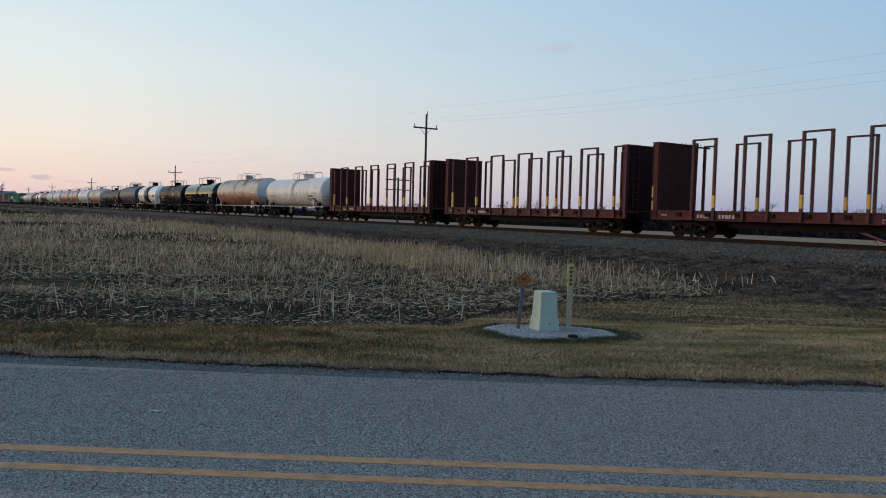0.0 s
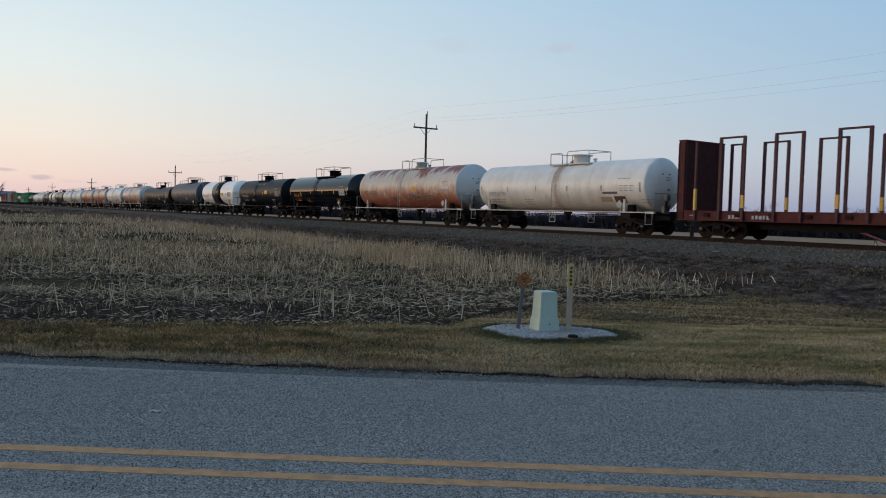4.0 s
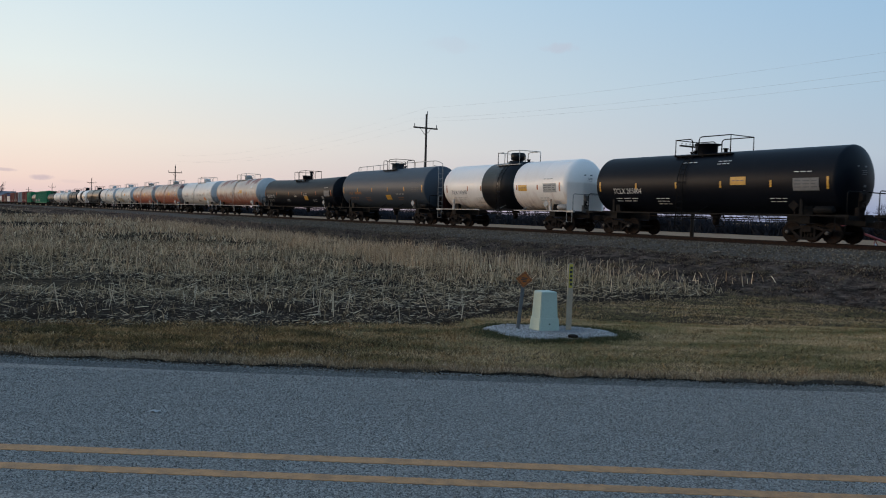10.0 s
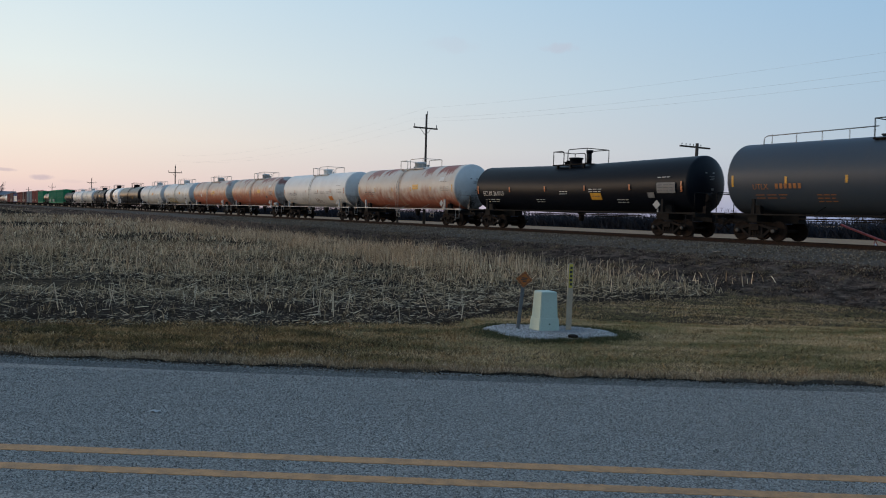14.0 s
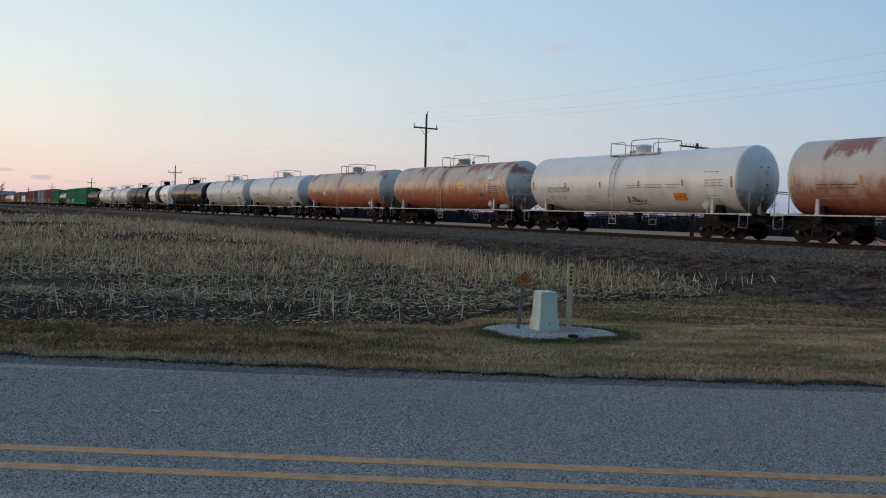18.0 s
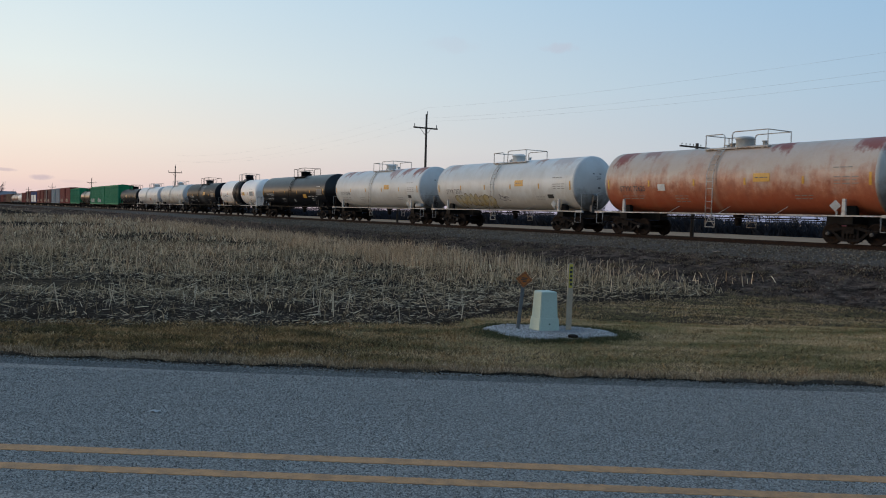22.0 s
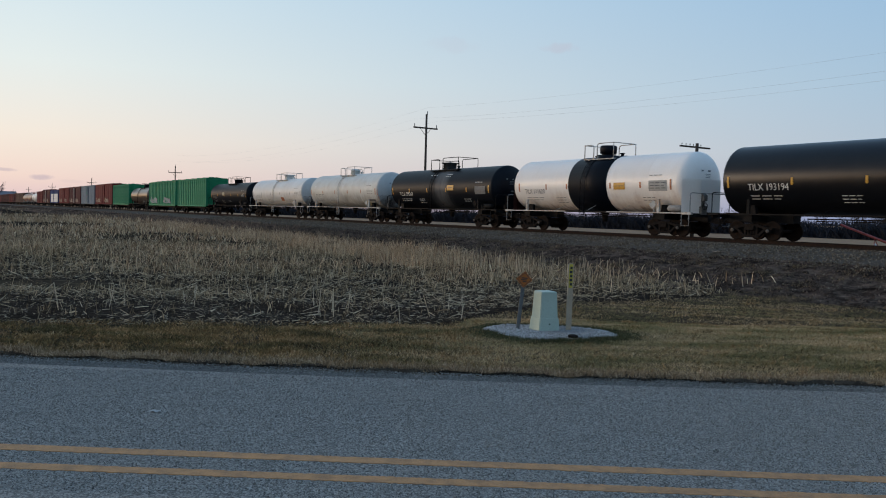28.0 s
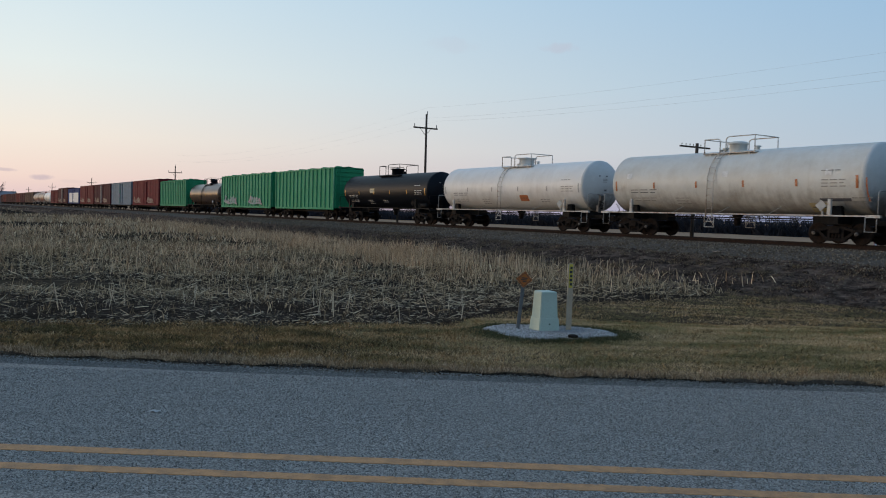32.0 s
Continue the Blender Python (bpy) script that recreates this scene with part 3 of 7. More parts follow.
    for x in (cx - px, cx + px):
        box(bm, x - 0.04, x + 0.04, -0.87, 0.87, top - 0.18, top - 0.11)
    part("platform", bm, frame_mat, car)
    hr = rail_h or (0.66 if frame_mat is M_WHITEFRAME and not end_jacket else 0.78)
    for sy in (-1, 1):
        y, zb = sy * 0.84, top - 0.12
        for x0, x1, h, both_bent in ((cx - px, cx - px * 0.36, hr - 0.02, 0), (cx - px * 0.12, cx + px, hr + 0.05, 1)):
            bm = bmesh.new()
            left = [(x0, y, zb), (x0, y, zb + h - 0.14), (x0 + 0.04, y, zb + h - 0.05), (x0 + 0.14, y, zb + h)] if both_bent else [(x0, y, zb), (x0, y, zb + h)]
            right = [(x1, y, zb + h), (x1, y, zb)] if both_bent else [(x1 - 0.14, y, zb + h), (x1 - 0.04, y, zb + h - 0.05), (x1, y, zb + h - 0.14), (x1, y, zb)]
            pipe(bm, left + right, 0.026)
            part("platform_railing", bm, frame_mat, car)
    for sx in (-1, 1):
        bm = bmesh.new()
        pipe(bm, [(cx + sx * px, -0.84, top - 0.12 + hr + (0.05 if sx > 0 else -0.02)), (cx + sx * px, 0.84, top - 0.12 + hr + (0.05 if sx > 0 else -0.02))], 0.024)
        part("railing_bar", bm, frame_mat, car)
    mx = cx + mo
    bm = bmesh.new()
    if dome == "tall":
        lathe(bm, [(top - 0.2, 0.60), (top + 0.08, 0.58), (top + 0.10, 0.34), (top + 0.16, 0.34), (top + 0.20, 0.45), (top + 0.58, 0.47), (top + 0.64, 0.40), (top + 0.66, 0.0)], "Z", 24, (mx, 0, 0))
    elif dome == "funnel":
        lathe(bm, [(top - 0.2, 0.46), (top + 0.36, 0.48), (top + 0.38, 0.62), (top + 0.43, 0.63), (top + 0.45, 0.3), (top + 0.50, 0.0)], "Z", 24, (mx, 0, 0))
    elif dome == "pipes":
        lathe(bm, [(top - 0.2, 0.36), (top + 0.2, 0.36), (top + 0.22, 0.42), (top + 0.3, 0.42), (top + 0.33, 0.0)], "Z", 20, (mx, 0, 0))
        rod(bm, (mx + 1.0, 0.1, top - 0.1), (mx + 1.0, 0.1, top + 0.62), 0.13, 12)
        rod(bm, (mx + 1.0, 0.1, top + 0.56), (mx + 1.0, 0.1, top + 0.70), 0.20, 12)
    else:
        lathe(bm, [(top - 0.2, 0.40), (top + 0.28, 0.40), (top + 0.29, 0.44), (top + 0.36, 0.44), (top + 0.42, 0.32), (top + 0.45, 0.0)], "Z", 24, (mx, 0, 0))
    part("manway", bm, dm, car)
    for x, h, r in ((-0.75, 0.18, 0.11), (-1.0, 0.12, 0.08), (0.95, 0.2, 0.09)):
        bm = bmesh.new()
        lathe(bm, [(top - 0.06, r), (top + h - 0.05, r), (top + h - 0.05, r * 1.5), (top + h, r * 1.5), (top + h, 0.0)], "Z", 10, (mx + x, 0.12, 0))
        part("valve", bm, dm, car)
    if long_rail:
        ends = (("tail", [(cx - px, top + 0.36), (-hs + 1.15, top + 0.30), (-hs + 1.0, top + 0.22), (-hs + 0.98, top - 0.10)]),
                ("lead", [(cx + px, top + 0.36), (hs - 0.1, top + 0.36), (hs + hd * 0.6, top + 0.30), (half - 0.40, top + 0.12), (half - 0.32, top - 0.2), (half - 0.30, 0.95)]))
        for end, pts in ends:
            bm = bmesh.new()
            pipe(bm, [(x, -0.55, z) for x, z in pts], 0.024)
            far = pts[1][0]
            for k in range(1, 5):
                x = pts[0][0] + (far - pts[0][0]) * k / 4.2
                rod(bm, (x, -0.55, top - 0.12), (x, -0.55, top + 0.35), 0.018, 6)
            part("long_railing", bm, M_GREYFRAME, car, "grey pipe railing along the crown")
        bm = bmesh.new()
        x = half - 0.30
        pipe(bm, [(hs + hd * 0.6, -0.92, top - 0.02), (half - 0.40, -0.92, top - 0.1), (x, -0.92, top - 0.35), (x, -0.92, 0.95)], 0.022)
        for k in range(9):
            rod(bm, (x, -0.92, 1.05 + 0.33 * k), (x, -0.55, 1.05 + 0.33 * k), 0.016, 6)
        part("end_ladder", bm, M_GREYFRAME, car)
    # side ladder: upright to half height, then bent round the shell up to the platform
    if ladder:
        lm = ladder_mat or frame_mat
        for sy in (-1, 1):
            bm = bmesh.new()
            foot_y, reach = sy * (R + 0.10), R + 0.07
            bend = [(sy * reach * math.cos(radians(q)), zc + reach * math.sin(radians(q))) for q in (14, 24, 34, 44, 54, 62)]
            for x in (-0.17, 0.17):
                pipe(bm, [(x, foot_y, 0.95), (x, foot_y, zc - 0.1), (x, foot_y, zc + 0.15)] + [(x, y, z) for y, z in bend], 0.021)
                pipe(bm, [(x, foot_y, 1.2), (x * 1.5, sy * 1.53, 0.95), (x * 1.5, sy * 1.52, 0.52)], 0.018)
                rod(bm, (x, foot_y, 1.22), (-x * 1.5, sy * 1.52, 0.60), 0.012, 5)
                rod(bm, (x, foot_y, zc + 0.02), (x, sy * (R - 0.01), zc + 0.02), 0.016, 5)
            for k in range(int((zc + 0.15 - 1.1) / 0.30) + 1):
                rod(bm, (-0.17, foot_y, 1.1 + 0.30 * k), (0.17, foot_y, 1.1 + 0.30 * k), 0.014, 6)
            for y, z in bend:
                rod(bm, (-0.17, y, z), (0.17, y, z), 0.014, 6)
            for z in (0.54, 0.80):
                rod(bm, (-0.255, sy * 1.52, z), (0.255, sy * 1.52, z), 0.017, 6)
            part("ladder", bm, lm, car, at=(ladder_x, 0, 0))
    # reflective tape
    if stripes is not None:
        for k in range(6):
            x = stripe_at[k] if stripe_at else -hs + 0.2 + k * (2 * hs - 0.4) / 5
            tall = 0.5 if k in (0, 5) else 0.3
            side_patch("reflective_stripe", stripes, car, x - 0.05, x + 0.05, zc - 0.15 - tall / 2, zc - 0.15 + tall / 2, y_of)
    def spot_x(x):
        """Places counted from the trailing or the leading end of the straight shell, or from the middle."""
        if isinstance(x, tuple):
            return -hs + x[1] if x[0] == "tail" else hs - x[1]
        return x
    for kind, *a in (marks or []):
        if kind == "text":
            body, size, x, dz, mat = a
            lettering(body, size, mat, car, spot_x(x), zc + dz, y_of)
        elif kind == "patch":
            nm, mat, x, dz, w, h = a
            x = spot_x(x)
            side_patch(nm, mat, car, x - w / 2, x + w / 2, zc + dz - h / 2, zc + dz + h / 2, y_of)
        elif kind == "bars":
            mat, x, dz, w, rows = a
            x = spot_x(x)
            for r in range(rows):
                for k, (q0, q1) in enumerate(((0.0, 0.28), (0.36, 0.66), (0.74, 1.0 - 0.08 * (r % 2)))):
                    side_patch("stencil_line", mat, car, x + w * q0, x + w * q1, zc + dz - 0.13 * r - 0.034, zc + dz - 0.13 * r, lambda z: y_of(z) - 0.008)
        elif kind == "bubbles":
            fill, line, x, dz, w, h, count = a
            bubble_letters(fill, line, car, spot_x(x), zc + dz, w, h, y_of, count)
        elif kind == "tag":
            mat, x, dz, w, h, sd = a
            scribble(mat, car, spot_x(x), zc + dz, w, h, y_of, sd)
    return car


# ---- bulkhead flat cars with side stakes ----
# The leading wall's colour is darker than the trailing wall's.
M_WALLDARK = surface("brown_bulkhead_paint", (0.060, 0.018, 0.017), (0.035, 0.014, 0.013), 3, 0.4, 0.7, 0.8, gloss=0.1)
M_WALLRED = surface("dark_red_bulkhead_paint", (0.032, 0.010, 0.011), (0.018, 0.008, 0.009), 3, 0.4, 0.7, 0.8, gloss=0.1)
M_REDOX = surface("red_oxide_paint", (0.092, 0.018, 0.018), (0.05, 0.014, 0.014), 3, 0.4, 0.7, 0.7, gloss=0.2)
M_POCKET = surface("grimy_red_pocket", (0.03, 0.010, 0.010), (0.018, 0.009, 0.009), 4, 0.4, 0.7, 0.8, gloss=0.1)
M_STAKE = surface("stake_paint", (0.085, 0.019, 0.023), (0.035, 0.014, 0.016), 4, 0.4, 0.7, 0.65, gloss=0.3)
M_DECK = surface("deck_boards", (0.10, 0.075, 0.06), (0.05, 0.04, 0.035), 5, 0.4, 0.7, 0.9)


def bulkhead_flat(front, length, label, corner_stake=True, first=2.43, last=1.0):
    car = new_car("bulkhead_flat_car", front, length, label, "flat car")
    half = length / 2
    body = half - 0.85
    bolster_x = half - 3.0
    deck = 1.24
    bm = bmesh.new()
    box(bm, -body, body, -1.32, 1.32, deck - 0.10, deck)
    part("deck", bm, M_DECK, car)
    for sy in (-1, 1):
        bm = bmesh.new()
        edge = [(1.28, 0.82), (1.45, 0.82), (1.45, 0.86), (1.42, 0.86), (1.42, deck + 0.0), (1.45, deck + 0.0), (1.45, deck + 0.04), (1.28, deck + 0.04), (1.28, deck + 0.0), (1.32, deck + 0.0), (1.32, 0.86), (1.28, 0.86)]
        near, far = ([bm.verts.new((x, sy * y, z)) for y, z in edge] for x in (-body, body))
        for j in range(len(edge)):
            q = (j + 1) % len(edge)
            bm.faces.new((near[j], near[q], far[q], far[j]))
        bm.faces.new(near)
        bm.faces.new(far[::-1])
        bmesh.ops.recalc_face_normals(bm, faces=bm.faces[:])
        part("side_sill", bm, M_REDOX, car)
        for k in range(10):
            x = -body + 1.1 + k * (2 * body - 2.2) / 9
            bm = bmesh.new()
            box(bm, x + 0.52, x + 0.78, min(sy * 1.42, sy * 1.5), max(sy * 1.42, sy * 1.5), deck - 0.24, deck - 0.06)
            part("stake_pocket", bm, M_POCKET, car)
    bm = bmesh.new()
    prism(bm, [(-half + 0.5, 0.75), (-bolster_x, 0.72), (-bolster_x + 1.5, 0.5), (bolster_x - 1.5, 0.5), (bolster_x, 0.72), (half - 0.5, 0.75), (half - 0.5, 1.2), (-half + 0.5, 1.2)], -0.35, 0.35)
    for k in range(8):
        x = -body + 1 + k * (2 * body - 2) / 7
        box(bm, x - 0.06, x + 0.06, -1.32, 1.32, 0.95, 1.2)
    part("centre_sill", bm, M_BLACKFRAME, car)
    add_couplers(car, half)
    add_truck(car, bolster_x)
    add_truck(car, -bolster_x)
    top = 4.58
    for sx in (-1, 1):
        x0, x1 = sorted((sx * body, sx * (body - 0.40)))
        bm = bmesh.new()
        box(bm, x0 + 0.03, x1 - 0.03, -1.30, 1.30, deck, top)
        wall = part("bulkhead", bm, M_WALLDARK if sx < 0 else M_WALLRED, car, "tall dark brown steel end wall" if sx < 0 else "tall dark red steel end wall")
        for y in (-1.36, 1.36):
            part("bulkhead_post", shared("bulkhead_post", lambda b: box(b, -0.20, 0.20, -0.06, 0.06, 0.84, 4.58), M_REDOX), None, wall, at=((x0 + x1) / 2, y, 0))
        for q in (-1, 1):
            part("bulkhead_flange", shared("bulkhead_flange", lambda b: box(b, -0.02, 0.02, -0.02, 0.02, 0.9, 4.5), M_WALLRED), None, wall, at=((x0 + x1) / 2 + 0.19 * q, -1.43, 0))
        bm = bmesh.new()
        box(bm, x0 - 0.02, x1 + 0.02, -1.44, 1.44, top, top + 0.06)
        part("cap_rail", bm, M_REDOX, wall)
        bm = bmesh.new()
        for y in (-1.05, -0.65):
            rod(bm, (sx * (body + 0.07), y, 1.0), (sx * (body + 0.07), y, top - 0.1), 0.02, 6)
        for k in range(9):
            z = 1.1 + k * 0.36
            rod(bm, (sx * (body + 0.07), -1.05, z), (sx * (body + 0.07), -0.65, z), 0.016, 6)
        part("end_ladder", bm, M_REDOX, car)
        for sy in (-1, 1):
            if sx < 0 and sy > 0:            # a narrow pair beside the wall
                bm = bmesh.new()
                for xx in (-body + 0.8, -body + 1.43):
                    box(bm, xx - 0.062, xx + 0.062, 1.42, 1.53, 0.86, top)
                box(bm, -body + 0.74, -body + 1.49, 1.42, 1.53, top - 0.06, top + 0.02)
                part("stake_frame", bm, M_STAKE, car)
            elif corner_stake and sx < 0:    # a single stake beside the wall
                xs = sx * (body - 1.08)
                bm = bmesh.new()
                box(bm, xs - 0.05, xs + 0.05, min(sy * 1.42, sy * 1.52), max(sy * 1.42, sy * 1.52), 0.84, top - 0.1)
                single = part("corner_stake", bm, M_STAKE, car)
                bm = bmesh.new()
                box(bm, xs - 0.057, xs + 0.057, min(sy * 1.415, sy * 1.53), max(sy * 1.415, sy * 1.53), 1.3, 2.3)
                part("yellow_tape", bm, M_YELLOW, single)
            elif sx < 0:
                for z0, z1 in ((1.9, 2.45), (1.3, 1.75)):
                    bm = bmesh.new()
                    xs = sx * (body - 0.05)
                    box(bm, xs - 0.05, xs + 0.05, min(sy * 1.425, sy * 1.435), max(sy * 1.425, sy * 1.435), z0, z1)
                    part("yellow_stripe", bm, M_YELLOW, car)
    # pairs of stakes joined by a top bar
    for sy in (-1, 1):
        for k in range(6):
            x, wide = (-body + first + 2.78 * k + (0.18 if sy > 0 else 0), 1.23) if k < 5 else (body - last - (0.62 if sy > 0 else 0), 0.8)
            bm = bmesh.new()
            for xx in (x, x + wide):
                box(bm, xx - 0.062, xx + 0.062, min(sy * 1.42, sy * 1.53), max(sy * 1.42, sy * 1.53), 0.86, top)
            box(bm, x - 0.055, x + wide + 0.055, min(sy * 1.42, sy * 1.52), max(sy * 1.42, sy * 1.52), top - 0.06, top + 0.02)
            st = part("stake_frame", bm, M_STAKE, car)
            if k % 2 == 0 or k == 5 or sy < 0 and k == 3:
                bm = bmesh.new()
                xx = x + (wide if k == 0 else 0)
                box(bm, xx - 0.068, xx + 0.068, min(sy * 1.415, sy * 1.54), max(sy * 1.415, sy * 1.54), 1.42, 1.98)
                part("yellow_tape", bm, M_YELLOW, st)
    # worn reporting mark and small stencils, too faded to read
    for x, z, w, h, count in ((-5.75, 0.93, 0.14, 0.17, 4), (-4.55, 0.93, 0.14, 0.17, 5), (-7.9, 1.02, 0.09, 0.07, 3), (2.8, 0.98, 0.10, 0.06, 6), (2.8, 0.89, 0.10, 0.05, 5)):
        for k in range(count):
            side_patch("stencil_block", M_GREY_MARK, car, x + k * w * 1.3, x + k * w * 1.3 + w * (0.75 + 0.25 * ((k * 7) % 3) / 2), z + 0.01 * (k % 2), z + h - 0.012 * ((k + 1) % 2), lambda z: -1.42, rows=1)
    return car


# ---- box cars ----
def box_car(front, length, label, paint, roof=None, height=4.75, ribs=22, door=True, low_tag=None, door_mat=None, hopper=False, rod_mat=None, white_panel=False, hatches=False):
    car = new_car("box_car", front, length, label, "box car")
    half = length / 2
    body = half - 0.72
    bolster_x = half - 2.6
    bm = bmesh.new()
    box(bm, -body, body, -1.40, 1.40, 1.05, height - 0.25)
    part("body", bm, paint, car)
    bm = bmesh.new()
    for sy in (-1, 1):
        prism_pts = [(-body - 0.05, height - 0.27), (body + 0.05, height - 0.27), (body + 0.05, height - 0.16), (-body - 0.05, height - 0.16)]
        prism(bm, prism_pts, min(sy * 1.36, sy * 1.46), max(sy * 1.36, sy * 1.46))
    k = 14
    for i in range(k):
        x0, x1 = -body + 2 * body * i / k, -body + 2 * body * (i + 1) / k
        for sy in (-1, 1):
            a = [bm.verts.new(c) for c in ((x0, sy * 1.42, height - 0.2), (x1 - 0.06, sy * 1.42, height - 0.2), (x1 - 0.06, 0, height), (x0, 0, height))]
            bm.faces.new(a if sy < 0 else a[::-1])
        box(bm, x1 - 0.06, x1, -1.4, 1.4, height - 0.2, height - 0.1)
    part("roof", bm, roof or paint, car)
    for sx in (-1, 1):
        bm = bmesh.new()
        for j in range(9):
            z = 1.25 + j * (height - 1.7) / 8
            box(bm, min(sx * body, sx * (body + 0.07)), max(sx * body, sx * (body + 0.07)), -1.3, 1.3, z - 0.09, z + 0.09)
        part("end_panel", bm, paint, car)
    for sy in (-1, 1):
        for j in range(ribs + 1):
            x = -body + 0.05 + (2 * body - 0.1) * j / ribs
            if door and abs(x) < 1.55:
                continue
            part("side_post", shared("side_post|%s|%d" % (paint.name, round(height * 10)), lambda b: box(b, -0.06, 0.06, -0.05, 0.05, 1.0, height - 0.26), M_GREENPOST if paint is M_GREEN else paint), None, car, at=(x, sy * (1.45 if paint is M_GREEN else 1.385), 0))
        bm = bmesh.new()
        box(bm, -body, body, min(sy * 1.40, sy * 1.49), max(sy * 1.40, sy * 1.49), 0.92, 1.10)
        part("side_sill", bm, paint, car)
        if door:
            bm = bmesh.new()
            edge = [(1.42, 1.12), (1.52, 1.12)]
            for j in range(7):
                z = 1.3 + j * (height - 1.95) / 6
                edge += [(1.52, z - 0.07), (1.56, z - 0.04), (1.56, z + 0.04), (1.52, z + 0.07)]
            edge += [(1.52, height - 0.4), (1.42, height - 0.4)]
            near, far = ([bm.verts.new((x, sy * y, z)) for y, z in edge] for x in (-1.5, 1.5))
            for j in range(len(edge)):
                q = (j + 1) % len(edge)
                bm.faces.new((near[j], near[q], far[q], far[j]))
            bm.faces.new(near)
            bm.faces.new(far[::-1])
            bmesh.ops.recalc_face_normals(bm, faces=bm.faces[:])
            part("door", bm, door_mat or paint, car)
            bm = bmesh.new()
            for x in (-0.35, 0.35):
                rod(bm, (x, sy * 1.60, 1.1), (x, sy * 1.60, height - 0.4), 0.03 if rod_mat is None else 0.11, 6)
            part("door_lock_rod", bm, rod_mat or door_mat or paint, car)
    bm = bmesh.new()
    prism(bm, [(-half + 0.5, 0.7), (half - 0.5, 0.7), (half - 0.5, 1.08), (-half + 0.5, 1.08)], -0.35, 0.35)
    for x in (-bolster_x, bolster_x):
        box(bm, x - 0.2, x + 0.2, -1.35, 1.35, 0.85, 1.06)
    if hopper:
        for x in (-body * 0.45, 0, body * 0.45):
            prism(bm, [(x - 1.6, 1.06), (x + 1.6, 1.06), (x + 0.5, 0.4), (x - 0.5, 0.4)], -1.1, 1.1)
    part("underframe", bm, M_BLACKFRAME, car)
    bm = bmesh.new()
    for y in (-1.3, -0.9):
        rod(bm, (body + 0.12, y, 1.0), (body + 0.12, y, height - 0.1), 0.02, 6)
    for j in range(10):
        z = 1.1 + j * 0.36
        rod(bm, (body + 0.12, -1.3, z), (body + 0.12, -0.9, z), 0.016, 6)
        rod(bm, (body - 0.5, -1.52, z), (body - 0.1, -1.52, z), 0.016, 6)
    part("ladder", bm, paint, car)
    if white_panel:
        side_patch("white_panel", M_WHITEBOX, car, -body + 3.0, body - 0.8, 1.2, height - 1.25, lambda z: -1.53)
    if hatches:
        for j in range(5):
            bm = bmesh.new()
            lathe(bm, [(height - 0.15, 0.32), (height + 0.02, 0.32), (height + 0.05, 0.28), (height + 0.06, 0.0)], "Z", 14, (-body * 0.8 + body * 0.4 * j, -0.35, 0))
            part("roof_hatch", bm, paint, car)
    if low_tag:
        for j, (x, w, h) in enumerate(((-body * 0.62, body * 0.5, 1.1), (body * 0.4, body * 0.45, 1.0))):
            scribble(low_tag, car, x - w * 0.4, 1.35, w, h, lambda z: -1.53, 5 + j, letters=7, thick=0.13)
    add_couplers(car, half)
    add_truck(car, bolster_x)
    add_truck(car, -bolster_x)
    return car


# ---- the land ----
def smooth(a, b, x):
    t = np.clip((x - a) / (b - a), 0, 1)
    return t * t * (3 - 2 * t)


def road_base(x):
    """The straight line that the lanes follow: the road runs slightly towards the camera to the right."""
    return 7.934 - 0.0332 * np.asarray(x, float)


def road_edge(x):
    """The far edge of the asphalt."""
    return road_base(x) + 0.0052 * np.minimum(np.abs(x), 5.5) ** 2


def sod_edge(x):
    """Where the grass begins behind the gravel shoulder."""
    return road_edge(x) + 0.482 - 0.0178 * np.clip(x, -12, 12)


def road_v(x, y):
    """Metres beyond the far edge of the asphalt."""
    return y - road_edge(x)


def field_edge(x):
    """Where the maize stubble begins, seen from the road."""
    return np.interp(x, [-80, -20, -6, -3, 0.2, 0.9, 3.1, 8.6, 9.5], [13.0, 11.6, 11.2, 11.6, 13.0, 15.7, 19.8, 23.4, 60])


def ground_z(x, y):
    x, y = np.asarray(x, float), np.asarray(y, float)
    along, off = line_coords(x, y)
    v = road_v(x, y)
    base = np.where(v > 0, -0.02 - 0.5 * smooth(1.5, 14, v), -0.06 * smooth(-0.2, -0.8, -v))
    base = np.where(v <= 0, -0.08, base)
    bank = np.interp(off, [-400, -60, -16, -9, -5.5, -4, -3, 3, 3.9, 10.5, 12.5, 30], [0, 0, -0.05, -0.2, 0.05, 0.25, 0.3, 0.3, 0.33, -0.52, -0.55, -0.5])
    f = smooth(16, 11, off) * smooth(0, 6, v)
    f = np.where(off < 0, 1.0, f)
    z = base * (1 - f) + bank * f
    wob = 0.025 * np.sin(x * 0.7 + 1.3 * np.sin(y * 0.45)) * np.sin(y * 0.6 + x * 0.23) + 0.012 * np.sin(x * 2.3 + y * 1.1) * np.sin(y * 2.9 - x * 0.8)
    lump = 0.055 * np.sin(x * 2.1 + 1.7 * np.sin(y * 1.3)) * np.sin(y * 2.6 + 1.1 * np.sin(x * 1.9)) + 0.03 * np.sin(x * 5.3 + y * 2.2) * np.sin(y * 4.7 - x * 1.6)
    wob = wob + lump * smooth(4.2, 5.2, off) * smooth(11.5, 10, off)
    z = z + wob * smooth(0.8, 4, v) * np.where(np.abs(off) < 3.6, 0.0, 1.0)
    return z


